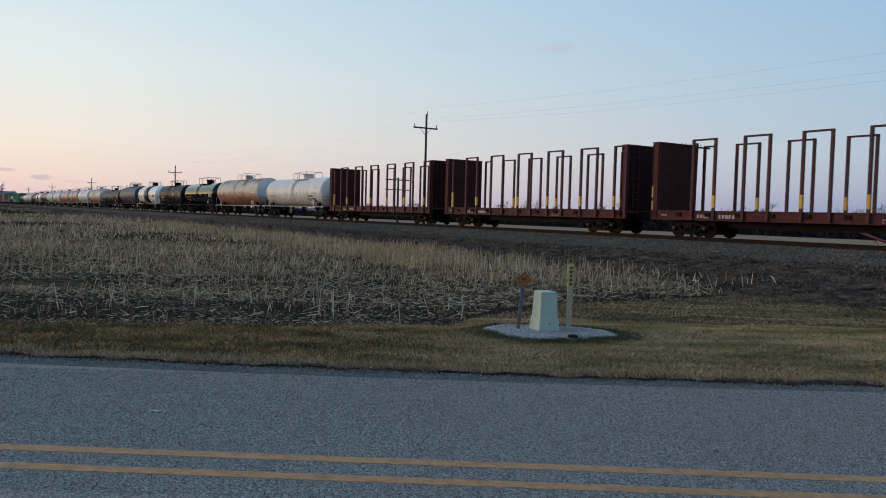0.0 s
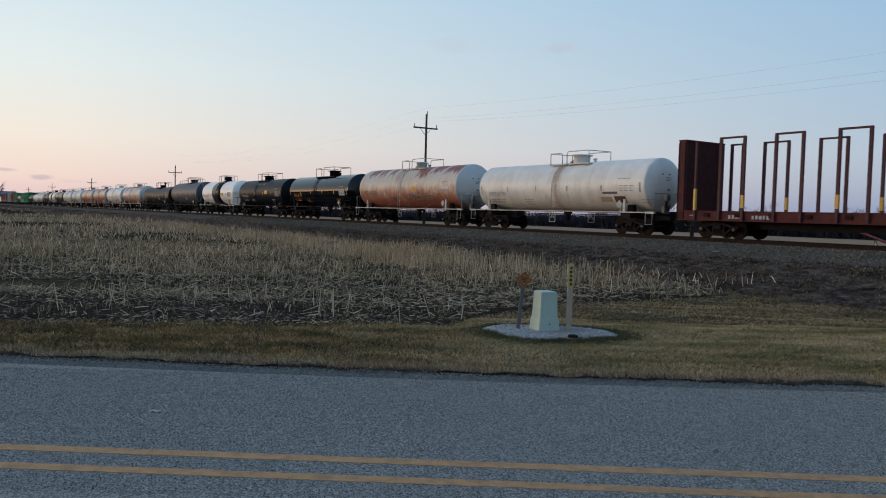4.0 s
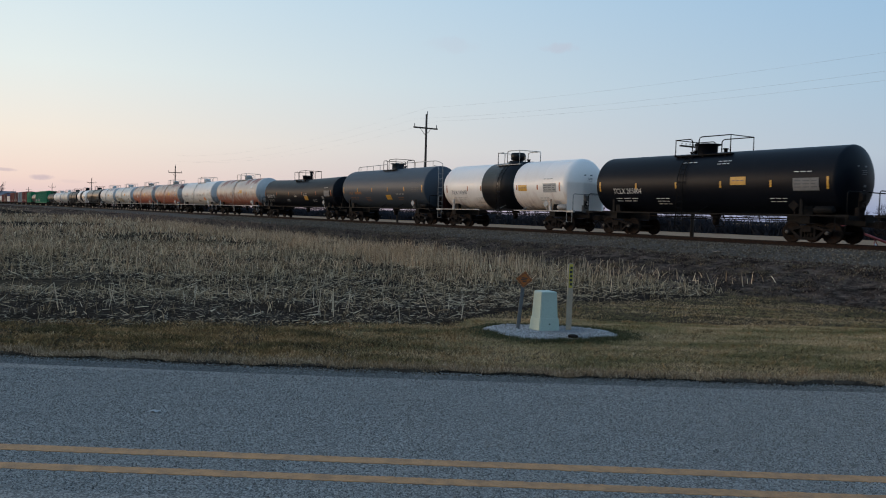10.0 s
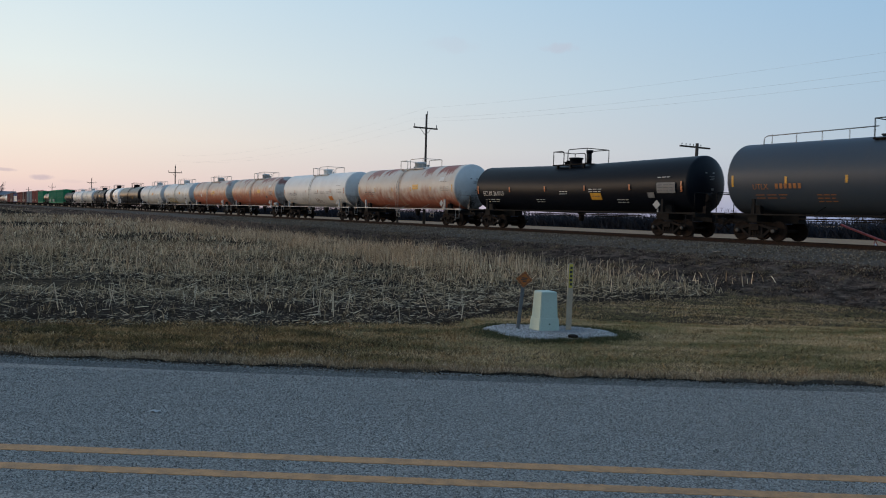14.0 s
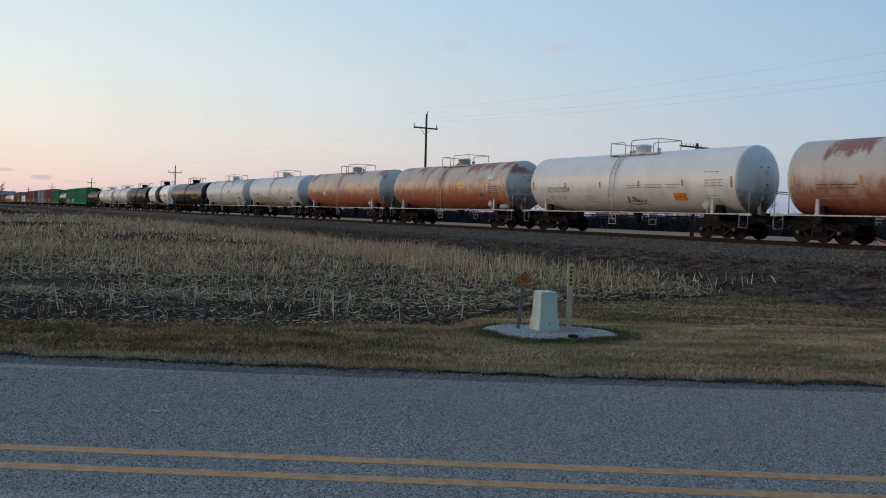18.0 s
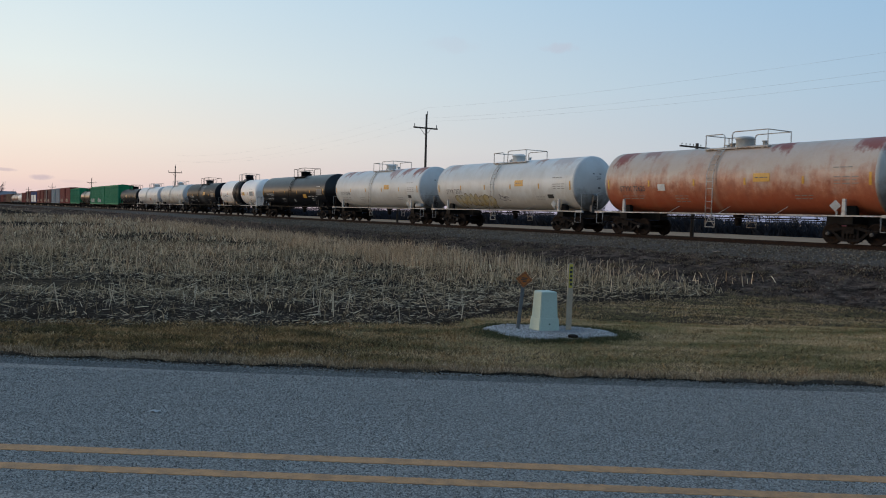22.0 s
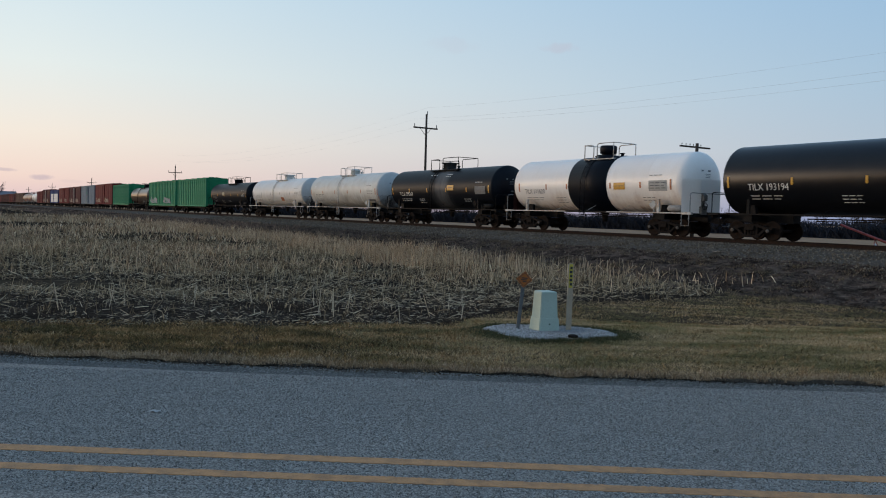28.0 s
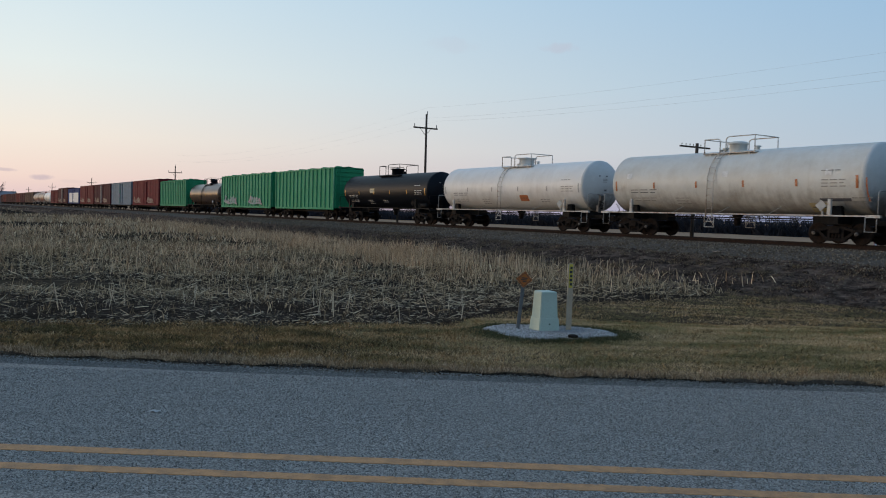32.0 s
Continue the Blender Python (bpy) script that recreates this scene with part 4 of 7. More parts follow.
def sheet(name, xs, ys, zf, material, fields=()):
    X, Y = np.meshgrid(xs, ys, indexing="ij")
    co = np.stack([X.ravel(), Y.ravel(), zf(X.ravel(), Y.ravel())], 1)
    a, b = len(xs), len(ys)
    i = (np.arange(a - 1)[:, None] * b + np.arange(b - 1)[None, :]).ravel()
    quads = np.stack([i, i + b, i + b + 1, i + 1], 1)
    me = bpy.data.meshes.new(name)
    me.from_pydata(co.tolist(), [], quads.tolist())
    for key, fn in fields:
        at = me.attributes.new(key, "FLOAT", "POINT")
        at.data.foreach_set("value", fn(co[:, 0], co[:, 1]).astype(np.float32))
    me.polygons.foreach_set("use_smooth", [True] * len(me.polygons))
    me.materials.append(material)
    return new(name, me)


def spaced(edges):
    out = []
    for (a, step), (b, _) in zip(edges, edges[1:]):
        out += list(np.arange(a, b - 1e-6, step))
    return np.array(out + [edges[-1][0]])


def ground_material():
    m, n, l, p = nodes_of("ground")
    v = mapped(n, l, (1, 1, 1))
    big, mid, fine = noise_node(n, l, v, 0.35, 5), noise_node(n, l, v, 2.5, 6), noise_node(n, l, v, 30, 5, 0.7)

    def zone(key):
        a = n.new("ShaderNodeAttribute")
        a.attribute_name = key
        return a.outputs["Fac"]

    def soft(key):
        s = math_node(n, l, "ADD", zone(key), math_node(n, l, "MULTIPLY_ADD", mid, 0.8))
        s.node.inputs[1].links[0].from_node.inputs[2].default_value = -0.4
        return ramp(n, l, s, 0.35, 0.65)
    lawn = mix(n, l, ramp(n, l, mid, 0.35, 0.68), (0.042, 0.031, 0.022), (0.13, 0.096, 0.066))
    lawn = mix(n, l, ramp(n, l, big, 0.5, 0.7), lawn, (0.05, 0.043, 0.024))
    soil = mix(n, l, ramp(n, l, mid, 0.35, 0.7), (0.025, 0.0182, 0.0143), (0.074, 0.054, 0.041))
    wide = noise_node(n, l, v, 0.9, 6, 0.65)
    burn = mix(n, l, ramp(n, l, mid, 0.38, 0.66), (0.05, 0.037, 0.031), (0.19, 0.138, 0.11))
    burn = mix(n, l, 0.85, burn, ramp(n, l, wide, 0.42, 0.6, (0.3, 0.29, 0.29, 1), (1.25, 1.2, 1.15, 1)), "MULTIPLY")
    far = mix(n, l, ramp(n, l, big, 0.3, 0.7), (0.48, 0.31, 0.20), (0.37, 0.232, 0.148))
    c = mix(n, l, soft("soil"), lawn, soil)
    c = mix(n, l, soft("bank"), c, burn)
    c = mix(n, l, soft("far"), c, far)
    c = mix(n, l, 0.5, c, ramp(n, l, fine, 0.3, 0.7, (0.3, 0.3, 0.3, 1), (1, 1, 1, 1)), "MULTIPLY")
    l.new(c, p.inputs["Base Color"])
    p.inputs["Roughness"].default_value = 1.0
    p.inputs["Specular IOR Level"].default_value = 0.0
    rise = math_node(n, l, "MULTIPLY_ADD", mid, 4.0)
    l.new(fine, rise.node.inputs[2])
    bump(n, l, p, rise, 0.8, 0.03)
    return m


def track_grid():
    """The ground in the track's own grid, so that the bank keeps its edges."""
    al = spaced([(-3500, 200), (-700, 20), (-160, 4), (-70, 0.6), (-42, 0.3), (16, 4), (80, 40), (800, 300), (3500, 1)])
    of = spaced([(-3800, 300), (-400, 40), (-80, 8), (-18, 1.2), (-6, 0.4), (3.6, 0.25), (11.1, 0.4), (34, 4), (60, 40), (300, 300), (3300, 1)])
    return al, of


M_GROUND = ground_material()
AL, OF = track_grid()


def to_xy(a, o):
    return a * TD.x + (TRACK_D - o) * TN.x, a * TD.y + (TRACK_D - o) * TN.y


def zone_soil(x, y):
    al, off = line_coords(x, y)
    bare = smooth(0.5, 1.1, ((x + 11.2) / 2.6) ** 2 + ((y - 21.2) / 1.5) ** 2)
    return bare * smooth(-0.4, 0.4, y - field_edge(x) + 0.8 * np.exp(-((x - 1.0) / 1.6) ** 2)) * smooth(8.5, 10, off)


def zone_bank(x, y):
    al, off = line_coords(x, y)
    return smooth(11.8, 10.3, off) * smooth(-9, -7, off)


def zone_far(x, y):
    return smooth(-7, -10, line_coords(x, y)[1])


g = sheet("ground", AL, OF, lambda a, o: ground_z(*to_xy(a, o)), M_GROUND, [(k, (lambda fn: lambda a, o: fn(*to_xy(a, o)))(fn)) for k, fn in (("soil", zone_soil), ("bank", zone_bank), ("far", zone_far))])
co = np.empty(len(g.data.vertices) * 3)
g.data.vertices.foreach_get("co", co)
co = co.reshape(-1, 3)
co[:, 0], co[:, 1] = to_xy(co[:, 0].copy(), co[:, 1].copy())
g.data.vertices.foreach_set("co", co.ravel())
g.data.flip_normals() if g.data.polygons[0].normal.z < 0 else None
tagged(g, "flat farmland with dead grass, maize stubble and a scorched bank", "ground", kind="structure")


# ---- road ----
def asphalt():
    m, n, l, p = nodes_of("chip_seal_asphalt")
    v = mapped(n, l, (1, 1, 1))
    vor = n.new("ShaderNodeTexVoronoi")
    vor.inputs["Scale"].default_value = 90
    l.new(v, vor.inputs["Vector"])
    chips = n.new("ShaderNodeSeparateColor")
    l.new(vor.outputs["Color"], chips.inputs["Color"])
    big, grain = noise_node(n, l, v, 0.5, 4), noise_node(n, l, v, 140, 3)
    c = ramp(n, l, chips.outputs["Red"], 0.15, 0.97, (0.075, 0.070, 0.065, 1), (0.45, 0.423, 0.383, 1))
    c = mix(n, l, 0.5, c, ramp(n, l, grain, 0.3, 0.7, (0.5, 0.5, 0.5, 1), (1, 1, 1, 1)), "MULTIPLY")
    c = mix(n, l, ramp(n, l, big, 0.35, 0.7), c, mix(n, l, 0.5, c, (0.19, 0.177, 0.157)))
    l.new(c, p.inputs["Base Color"])
    p.inputs["Roughness"].default_value = 0.85
    bump(n, l, p, vor.outputs["Distance"], 0.8, 0.008)
    return m


M_ASPHALT = asphalt()
M_LINE = surface("worn_road_paint", (0.55, 0.265, 0.10), (0.32, 0.16, 0.07), 9, 0.4, 0.72, 0.7, 0, 0.9, 0.01, 75)
M_GRAVEL = surface("gravel_verge", (0.145, 0.142, 0.134), (0.085, 0.083, 0.078), 12, 0.4, 0.65, 0.95, 0, 0.8, 0.02, 45)


def strip(name, near, far, z0, z1, material, label, cat, ragged=0.0):
    """A slab along the road between two lines given by functions of x."""
    bm = bmesh.new()
    rows = []
    rng = random.Random(11)
    for x in spaced([(-150, 12), (-12, 0.5), (-4.2, 0.022 if ragged else 0.5), (4.2, 0.5), (12, 12), (150, 1)]):
        y0, y1 = float(near(x)) + rng.uniform(-ragged, ragged), float(far(x)) + rng.uniform(-ragged, ragged)
        rows.append([bm.verts.new((x, y, z)) for y, z in ((y0, z0 - 0.1), (y0, z0), (y1, z1), (y1, z1 - 0.1))])
    for a, b in zip(rows, rows[1:]):
        for i in range(3):
            bm.faces.new((a[i], b[i], b[i + 1], a[i + 1]))
    return tagged(thing(name, bm, material), label, cat, kind="structure")


strip("road", lambda x: road_base(x) - 5.8, road_edge, 0.0, 0.0, M_ASPHALT, "grey chip-seal asphalt country road", "road")
for near, far in ((-2.732, -2.612), (-3.101, -2.988)):
    strip("road_marking", lambda x: road_base(x) + near, lambda x: road_base(x) + far, 0.004, 0.004, M_LINE, "worn yellow centre line on asphalt", "road marking", 0.006)
strip("road_shoulder", road_edge, lambda x: sod_edge(x) + 0.08, -0.006, -0.03, M_GRAVEL, "narrow grey gravel shoulder", "road shoulder")

# ---- track ----
M_BALLAST = surface("ballast_bed", (0.142, 0.125, 0.107), (0.07, 0.059, 0.050), 9, 0.35, 0.65, 0.95, 0, 0.9, 0.03, 25)
M_TIE = surface("sleeper_wood", (0.06, 0.045, 0.035), (0.10, 0.075, 0.055), 4, 0.4, 0.7, 0.95)
bm = bmesh.new()
prof = [(4.5, 0.15), (4.0, 0.35), (2.8, 0.56), (1.9, RAIL_Z - 0.19), (-1.9, RAIL_Z - 0.19), (-2.8, 0.56), (-4.0, 0.30), (-4.5, 0.1)]
prev = None
for a in list(np.arange(-900, -100, 20)) + list(np.arange(-100, 60, 1.0)) + [60, 300]:
    row = [bm.verts.new(on_line(a, o, z + (0.03 * math.sin(a * 1.7 + o * 2) if abs(o) > 2 and abs(o) < 4.2 else 0))) for o, z in prof]
    if prev:
        for i in range(len(prof) - 1):
            bm.faces.new((prev[i], row[i], row[i + 1], prev[i + 1])).smooth = True
    prev = row
tagged(thing("ballast_bed", bm, M_BALLAST), "grey crushed stone ballast under the track", "ballast", kind="structure")
for o in (0.7525, -0.7525):
    bm = bmesh.new()
    prev = None
    for a in (-900, -400, -200, -100, -50, 0, 60, 300):
        row = [bm.verts.new(on_line(a, o + y, RAIL_Z + z)) for y, z in ((-0.07, -0.17), (-0.07, -0.15), (-0.012, -0.13), (-0.012, -0.04), (-0.037, -0.03), (-0.037, 0), (0.037, 0), (0.037, -0.03), (0.012, -0.04), (0.012, -0.13), (0.07, -0.15), (0.07, -0.17))]
        if prev:
            for i in range(len(row) - 1):
                bm.faces.new((prev[i], row[i], row[i + 1], prev[i + 1]))
        prev = row
    tagged(thing("rail", bm, M_RAIL), "rusty brown steel rail on sleepers", "rail", kind="structure")

# ---- the train ----
P_WHITE = tank_paint("dirty_white_tank", (0.74, 0.715, 0.67), (0.40, 0.31, 0.22), grime_amt=0.3, streak=0.25, spot=(0.35, 0.55, (0.40, 0.235, 0.15)), low=0.3, low_col=(0.34, 0.25, 0.17), low_at=-0.5)
P_GREYWHITE = tank_paint("grey_white_tank", (0.70, 0.69, 0.66), (0.47, 0.42, 0.36), grime_amt=0.25, streak=0.15, low=0.25, low_col=(0.30, 0.26, 0.2), low_at=-0.6)
LADDER_RUST = (-0.35, 0.42, (0.36, 0.24, 0.16))
P_TAG_WHITE = tank_paint("chalky_white_tank", (0.60, 0.615, 0.60), (0.42, 0.38, 0.32), grime_amt=0.35, streak=0.25, rust=(0.33, 0.17, 0.11), low=0.3, low_col=(0.36, 0.29, 0.19), low_at=-0.55, flakes=((-6.6, -5.2, 0.45, 0.55), (-2.9, -2.1, 0.4, 0.35), (2.9, 3.7, 0.2, 0.9), (4.6, 6.6, 0.5, 0.35)))
P_RUSTTOP = tank_paint("rust_topped_white_tank", (0.60, 0.62, 0.61), (0.42, 0.39, 0.34), grime_amt=0.3, streak=0.2, rust=(0.27, 0.085, 0.054), low=0.2, low_col=(0.34, 0.28, 0.19), low_at=-0.6, flakes=((-6.3, -4.9, 0.3, 0.9), (-4.4, -3.5, 0.28, 0.7), (1.9, 3.3, 0.6, 0.6), (3.8, 5.0, 0.55, 0.85), (5.5, 7.1, 0.6, 1.0)))
P_ORANGE = tank_paint("rusting_orange_tank", (0.50, 0.42, 0.34), (0.44, 0.29, 0.20), grime_amt=0.5, streak=0.35, low=0.95, low_col=(0.34, 0.125, 0.055), low_at=-0.1, top_rust=0.95, rust=(0.24, 0.062, 0.04), rust_cut=0.51)
P_ORANGE_BUFF = tank_paint("orange_and_buff_tank", (0.53, 0.475, 0.41), (0.42, 0.27, 0.18), grime_amt=0.35, streak=0.25, low=0.95, low_col=(0.43, 0.175, 0.100), low_at=-0.12, foot=(-0.72, (0.31, 0.075, 0.036)), rust=(0.21, 0.046, 0.028), spot=LADDER_RUST, flakes=((-6.3, -4.6, 0.5, 1.0), (-4.6, -3.4, 0.55, 0.8), (-2.9, -2.0, 0.6, 0.9), (-1.5, -0.8, 0.85, 0.35), (1.4, 3.2, 0.75, 0.95), (3.3, 5.0, 0.55, 1.0), (5.2, 7.3, 0.6, 1.0)))
P_ORANGE_PALE = tank_paint("pale_rusting_tank", (0.52, 0.475, 0.42), (0.42, 0.29, 0.21), grime_amt=0.3, streak=0.25, low=0.9, low_col=(0.42, 0.170, 0.098), low_at=-0.40, foot=(-0.82, (0.30, 0.075, 0.036)), rust=(0.25, 0.062, 0.036), spot=LADDER_RUST, flakes=((-5.9, -3.8, 0.6, 0.85), (-3.6, -1.7, 0.45, 1.0), (2.5, 4.1, 0.6, 0.9), (4.6, 6.9, 0.65, 1.0)))
P_ORANGE_DEEP = tank_paint("deep_orange_tank", (0.49, 0.42, 0.35), (0.40, 0.23, 0.14), grime_amt=0.4, streak=0.3, low=1.0, low_col=(0.45, 0.175, 0.098), low_at=0.14, foot=(-0.55, (0.37, 0.088, 0.038)), rust=(0.24, 0.056, 0.034), spot=(-0.35, 0.6, (0.33, 0.16, 0.09)), flakes=((-6.4, -5.4, 0.35, 0.6), (-4.4, -3.2, 0.5, 0.9), (-2.8, -1.8, 0.55, 0.6), (2.1, 3.8, 0.65, 0.9), (3.9, 5.3, 0.55, 0.9), (6.0, 7.0, 0.5, 0.95)))
P_ORANGE2 = tank_paint("orange_tank", (0.50, 0.42, 0.35), (0.40, 0.21, 0.12), grime_amt=0.4, streak=0.3, low=1.0, low_col=(0.46, 0.172, 0.092), low_at=0.06, foot=(-0.62, (0.38, 0.088, 0.036)), rust=(0.24, 0.054, 0.033), spot=LADDER_RUST, flakes=((-6.9, -5.8, 0.7, 0.95), (-5.3, -4.1, 0.4, 0.6), (2.0, 3.2, 0.4, 1.0), (5.8, 7.2, 0.55, 0.95)))
# Both heads' dark lower parts hold painted shade along with the dirt.
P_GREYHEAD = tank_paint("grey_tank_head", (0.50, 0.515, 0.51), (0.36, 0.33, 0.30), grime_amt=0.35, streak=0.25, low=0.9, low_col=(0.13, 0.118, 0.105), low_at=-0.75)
P_RUSTHEAD = tank_paint("rust_marked_head", (0.45, 0.445, 0.42), (0.32, 0.27, 0.23), grime_amt=0.5, streak=0.3, low=0.85, low_col=(0.17, 0.125, 0.10), low_at=-0.55, top_rust=0.9, rust=(0.21, 0.06, 0.04), rust_cut=0.53)
P_DOME = tank_paint("pale_grey_dome", (0.42, 0.43, 0.42), (0.26, 0.20, 0.15), grime_amt=0.5, streak=0.3)
P_GLOSS = tank_paint("glossy_black_tank", (0.0018, 0.0024, 0.0046), (0.004, 0.0048, 0.0075), grime_amt=0.2, streak=0.1, rough=0.10, spread=0.05, gloss=0.36)
P_BLACK = tank_paint("black_tank", (0.0034, 0.0050, 0.0088), (0.0085, 0.0105, 0.0155), grime_amt=0.4, streak=0.3, rough=0.45, gloss=0.12)
P_SATIN = tank_paint("satin_black_tank", (0.0036, 0.0044, 0.0066), (0.011, 0.0115, 0.014), grime_amt=0.3, streak=0.2, rough=0.33, gloss=0.3)
P_BAND = tank_paint("black_band", (0.0055, 0.006, 0.0075), (0.022, 0.019, 0.018), grime_amt=0.3, streak=0.25, rough=0.38, gloss=0.22)
P_SLATE = tank_paint("slate_grey_tank", (0.038, 0.053, 0.072), (0.057, 0.063, 0.073), grime_amt=0.35, streak=0.2, rough=0.5, gloss=0.3)
# The dark foot colour paints the shadow at the tank's bottom edge.
P_PURE = tank_paint("clean_white_tank", (0.87, 0.825, 0.775), (0.58, 0.46, 0.36), grime_amt=0.08, streak=0.12, low=0.5, low_col=(0.52, 0.35, 0.24), low_at=-1.1, foot=(-1.42, (0.10, 0.055, 0.045)), rough=0.4)
P_WORN = tank_paint("worn_black_tank", (0.0036, 0.0050, 0.0084), (0.0095, 0.0115, 0.0155), spot=(0.5, 2.0, (0.12, 0.125, 0.13)), grime_amt=0.4, streak=0.3, rough=0.42, gloss=0.12)
P_BROWN = tank_paint("brown_black_tank", (0.05, 0.035, 0.026), (0.2, 0.11, 0.06), grime_amt=0.5, streak=0.5, rough=0.3, gloss=0.5)
M_GREEN = surface("green_boxcar_paint", (0.022, 0.25, 0.115), (0.05, 0.30, 0.17), 0.8, 0.5, 0.75, 0.6, gloss=0.15, stretch=(1, 1, 0.3))
# side posts: a paler green than the body
M_GREENPOST = surface("worn_pale_green_paint", (0.10, 0.34, 0.20), (0.04, 0.26, 0.13), 2, 0.4, 0.7, 0.65, gloss=0.15)
M_RED = surface("red_boxcar_paint", (0.16, 0.021, 0.026), (0.10, 0.022, 0.024), 2, 0.4, 0.7, 0.7, gloss=0.08)
M_MAROON = surface("maroon_boxcar_paint", (0.085, 0.016, 0.025), (0.05, 0.016, 0.018), 2, 0.4, 0.7, 0.7, gloss=0.08)
M_TANBOX = surface("tan_hopper_paint", (0.17, 0.10, 0.075), (0.09, 0.055, 0.045), 1.2, 0.4, 0.65, 0.7, gloss=0.08)
M_BLUEGREY = surface("blue_grey_boxcar_paint", (0.20, 0.25, 0.30), (0.14, 0.17, 0.2), 2, 0.4, 0.7, 0.7, gloss=0.08)
M_WHITEBOX = surface("white_boxcar_paint", (0.7, 0.7, 0.68), (0.45, 0.42, 0.38), 2, 0.5, 0.8, 0.65)
M_BLUE = surface("blue_paint", (0.03, 0.06, 0.2), (0.02, 0.04, 0.12), 2, 0.4, 0.7, 0.7, gloss=0.08)
M_PALEDOOR = surface("pale_door_paint", (0.5, 0.42, 0.36), (0.3, 0.18, 0.14), 3, 0.4, 0.7, 0.65)
M_TAG = surface("pale_spray_paint", (0.22, 0.36, 0.30), (0.36, 0.30, 0.34), 1.5, 0.4, 0.6, 0.7, gloss=0.1)
M_TAGRED = surface("faded_spray_paint", (0.34, 0.27, 0.22), (0.20, 0.10, 0.085), 1.8, 0.42, 0.6, 0.7, gloss=0.1)

bulkhead_flat(-9.14, 18.85, "dark red bulkhead flat car with empty stakes", corner_stake=False, first=2.53)
bulkhead_flat(-27.97, 18.9, "dark red bulkhead flat car with empty stakes", first=2.68, last=0.84)
bulkhead_flat(-46.91, 19.05, "dark red bulkhead flat car with empty stakes")
Z = [-65.96, -82.85, -99.8, -115.5, -131.2, -146.4, -162.45, -182.05, -199.1, -215.87, -232.5, -249.3, -265.9, -282.7, -301.3, -316.6, -332.1, -347.8, -364.2, -380.3]


def cut(i):
    return Z[i], Z[i] - Z[i + 1]


def tank_marks(text, size=0.36, mat=M_BLACK_MARK, start=1.1, square=M_YELLOW, square_x=2.6, square_dz=-0.62, panel=None, lead_ink=None, extra=()):
    """The usual print on a tank's side: mark at the trailing end, rows of small print, a coloured square, a data panel."""
    small = M_WHITE_MARK if mat is M_WHITE_MARK else mat if mat in (M_ORANGE_MARK, M_DULLORANGE) else M_FAINT
    out = [("text", text, size, ("tail", start), -0.52, mat)] if text else [("bars", mat, ("tail", start), -0.34, 1.7, 2)]
    out += [("bars", small, ("tail", start + 0.1), -0.74, 1.5, 2), ("bars", small, -2.6, -0.75, 0.8, 3), ("bars", small, square_x + 1.5, -0.76, 0.8, 2)]
    if square is not None:
        out += [("patch", "placard", square, square_x, square_dz, 0.8, 0.36)]
        out += [("bars", M_DARKMARK, square_x - 0.3, square_dz + 0.02, 0.6, 1)]
    if panel is not None:
        out += [("patch", "data_panel", panel, ("lead", 1.15), -0.20, 1.15, 0.52)]
    out += [("bars", lead_ink or (M_DARKMARK if panel is not None else small), ("lead", 1.65), -0.04, 1.0, 3), ("bars", lead_ink or small, ("lead", 1.7), 0.34, 0.8, 1)]
    return out + list(extra)


M_RUSTINK = plain("faded_brown_spray", (0.10, 0.045, 0.03), 0.7)
M_WORNPATCH = plain("worn_brown_patch", (0.42, 0.30, 0.22), 0.7)
M_FAINT = plain("faint_print", (0.30, 0.29, 0.27), 0.7)
M_YTAG = surface("yellow_ochre_spray", (0.47, 0.37, 0.17), (0.44, 0.42, 0.33), 2.5, 0.42, 0.62, 0.6)
M_OLIVEINK = plain("dark_olive_spray", (0.16, 0.12, 0.06), 0.7)
M_WHITEPLATE = plain("white_plate", (0.70, 0.70, 0.68), 0.5)
tank_car(*cut(0), "dirty white tank car with rust-stained ladder", P_WHITE, frame_mat=M_WHITEFRAME, stripes=M_PALEDOOR, dome="funnel", cx=0.88, px=1.6, mo=0.15, ladder_x=0.35, crown=3.98, shell_cut=0.88, reservoir=False,
         marks=tank_marks("SHPX 213750", 0.35, M_FAINT, 0.97, square=M_RUSTINK, square_x=5.35, square_dz=-0.78, extra=[("patch", "dark_stripe", M_DARKMARK, 4.7, -0.42, 1.1, 0.12), ("patch", "worn_patch", M_WORNPATCH, 4.35, -0.75, 0.85, 0.26)]))
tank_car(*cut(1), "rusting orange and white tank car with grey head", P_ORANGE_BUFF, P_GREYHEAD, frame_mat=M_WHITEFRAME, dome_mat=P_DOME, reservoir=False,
         marks=tank_marks("STYX 72551", 0.40, M_DARKMARK, 1.17, square_x=1.6, square_dz=-0.1, extra=[("bubbles", None, M_DARKMARK, 0.5, -0.78, 2.9, 0.78, 7), ("tag", M_DARKMARK, 0.7, -1.05, 2.5, 0.6, 3), ("bubbles", None, M_RUSTINK, 3.2, -0.8, 2.0, 0.62, 4), ("tag", M_RUSTINK, -2.4, -1.05, 1.3, 0.5, 7), ("patch", "white_plate", M_WHITEPLATE, 5.9, -0.1, 0.9, 0.14)]))
tank_car(*cut(2), "glossy black tank car with orange lettering", P_GLOSS, dome="funnel", cx=0.5, px=2.0, mo=0.35, ladder_x=-0.4, crown=4.11, reservoir=False,
         marks=tank_marks("UTLX 651109", 0.40, M_ORANGE_MARK, 1.06, panel=M_GREY_MARK, square=None))
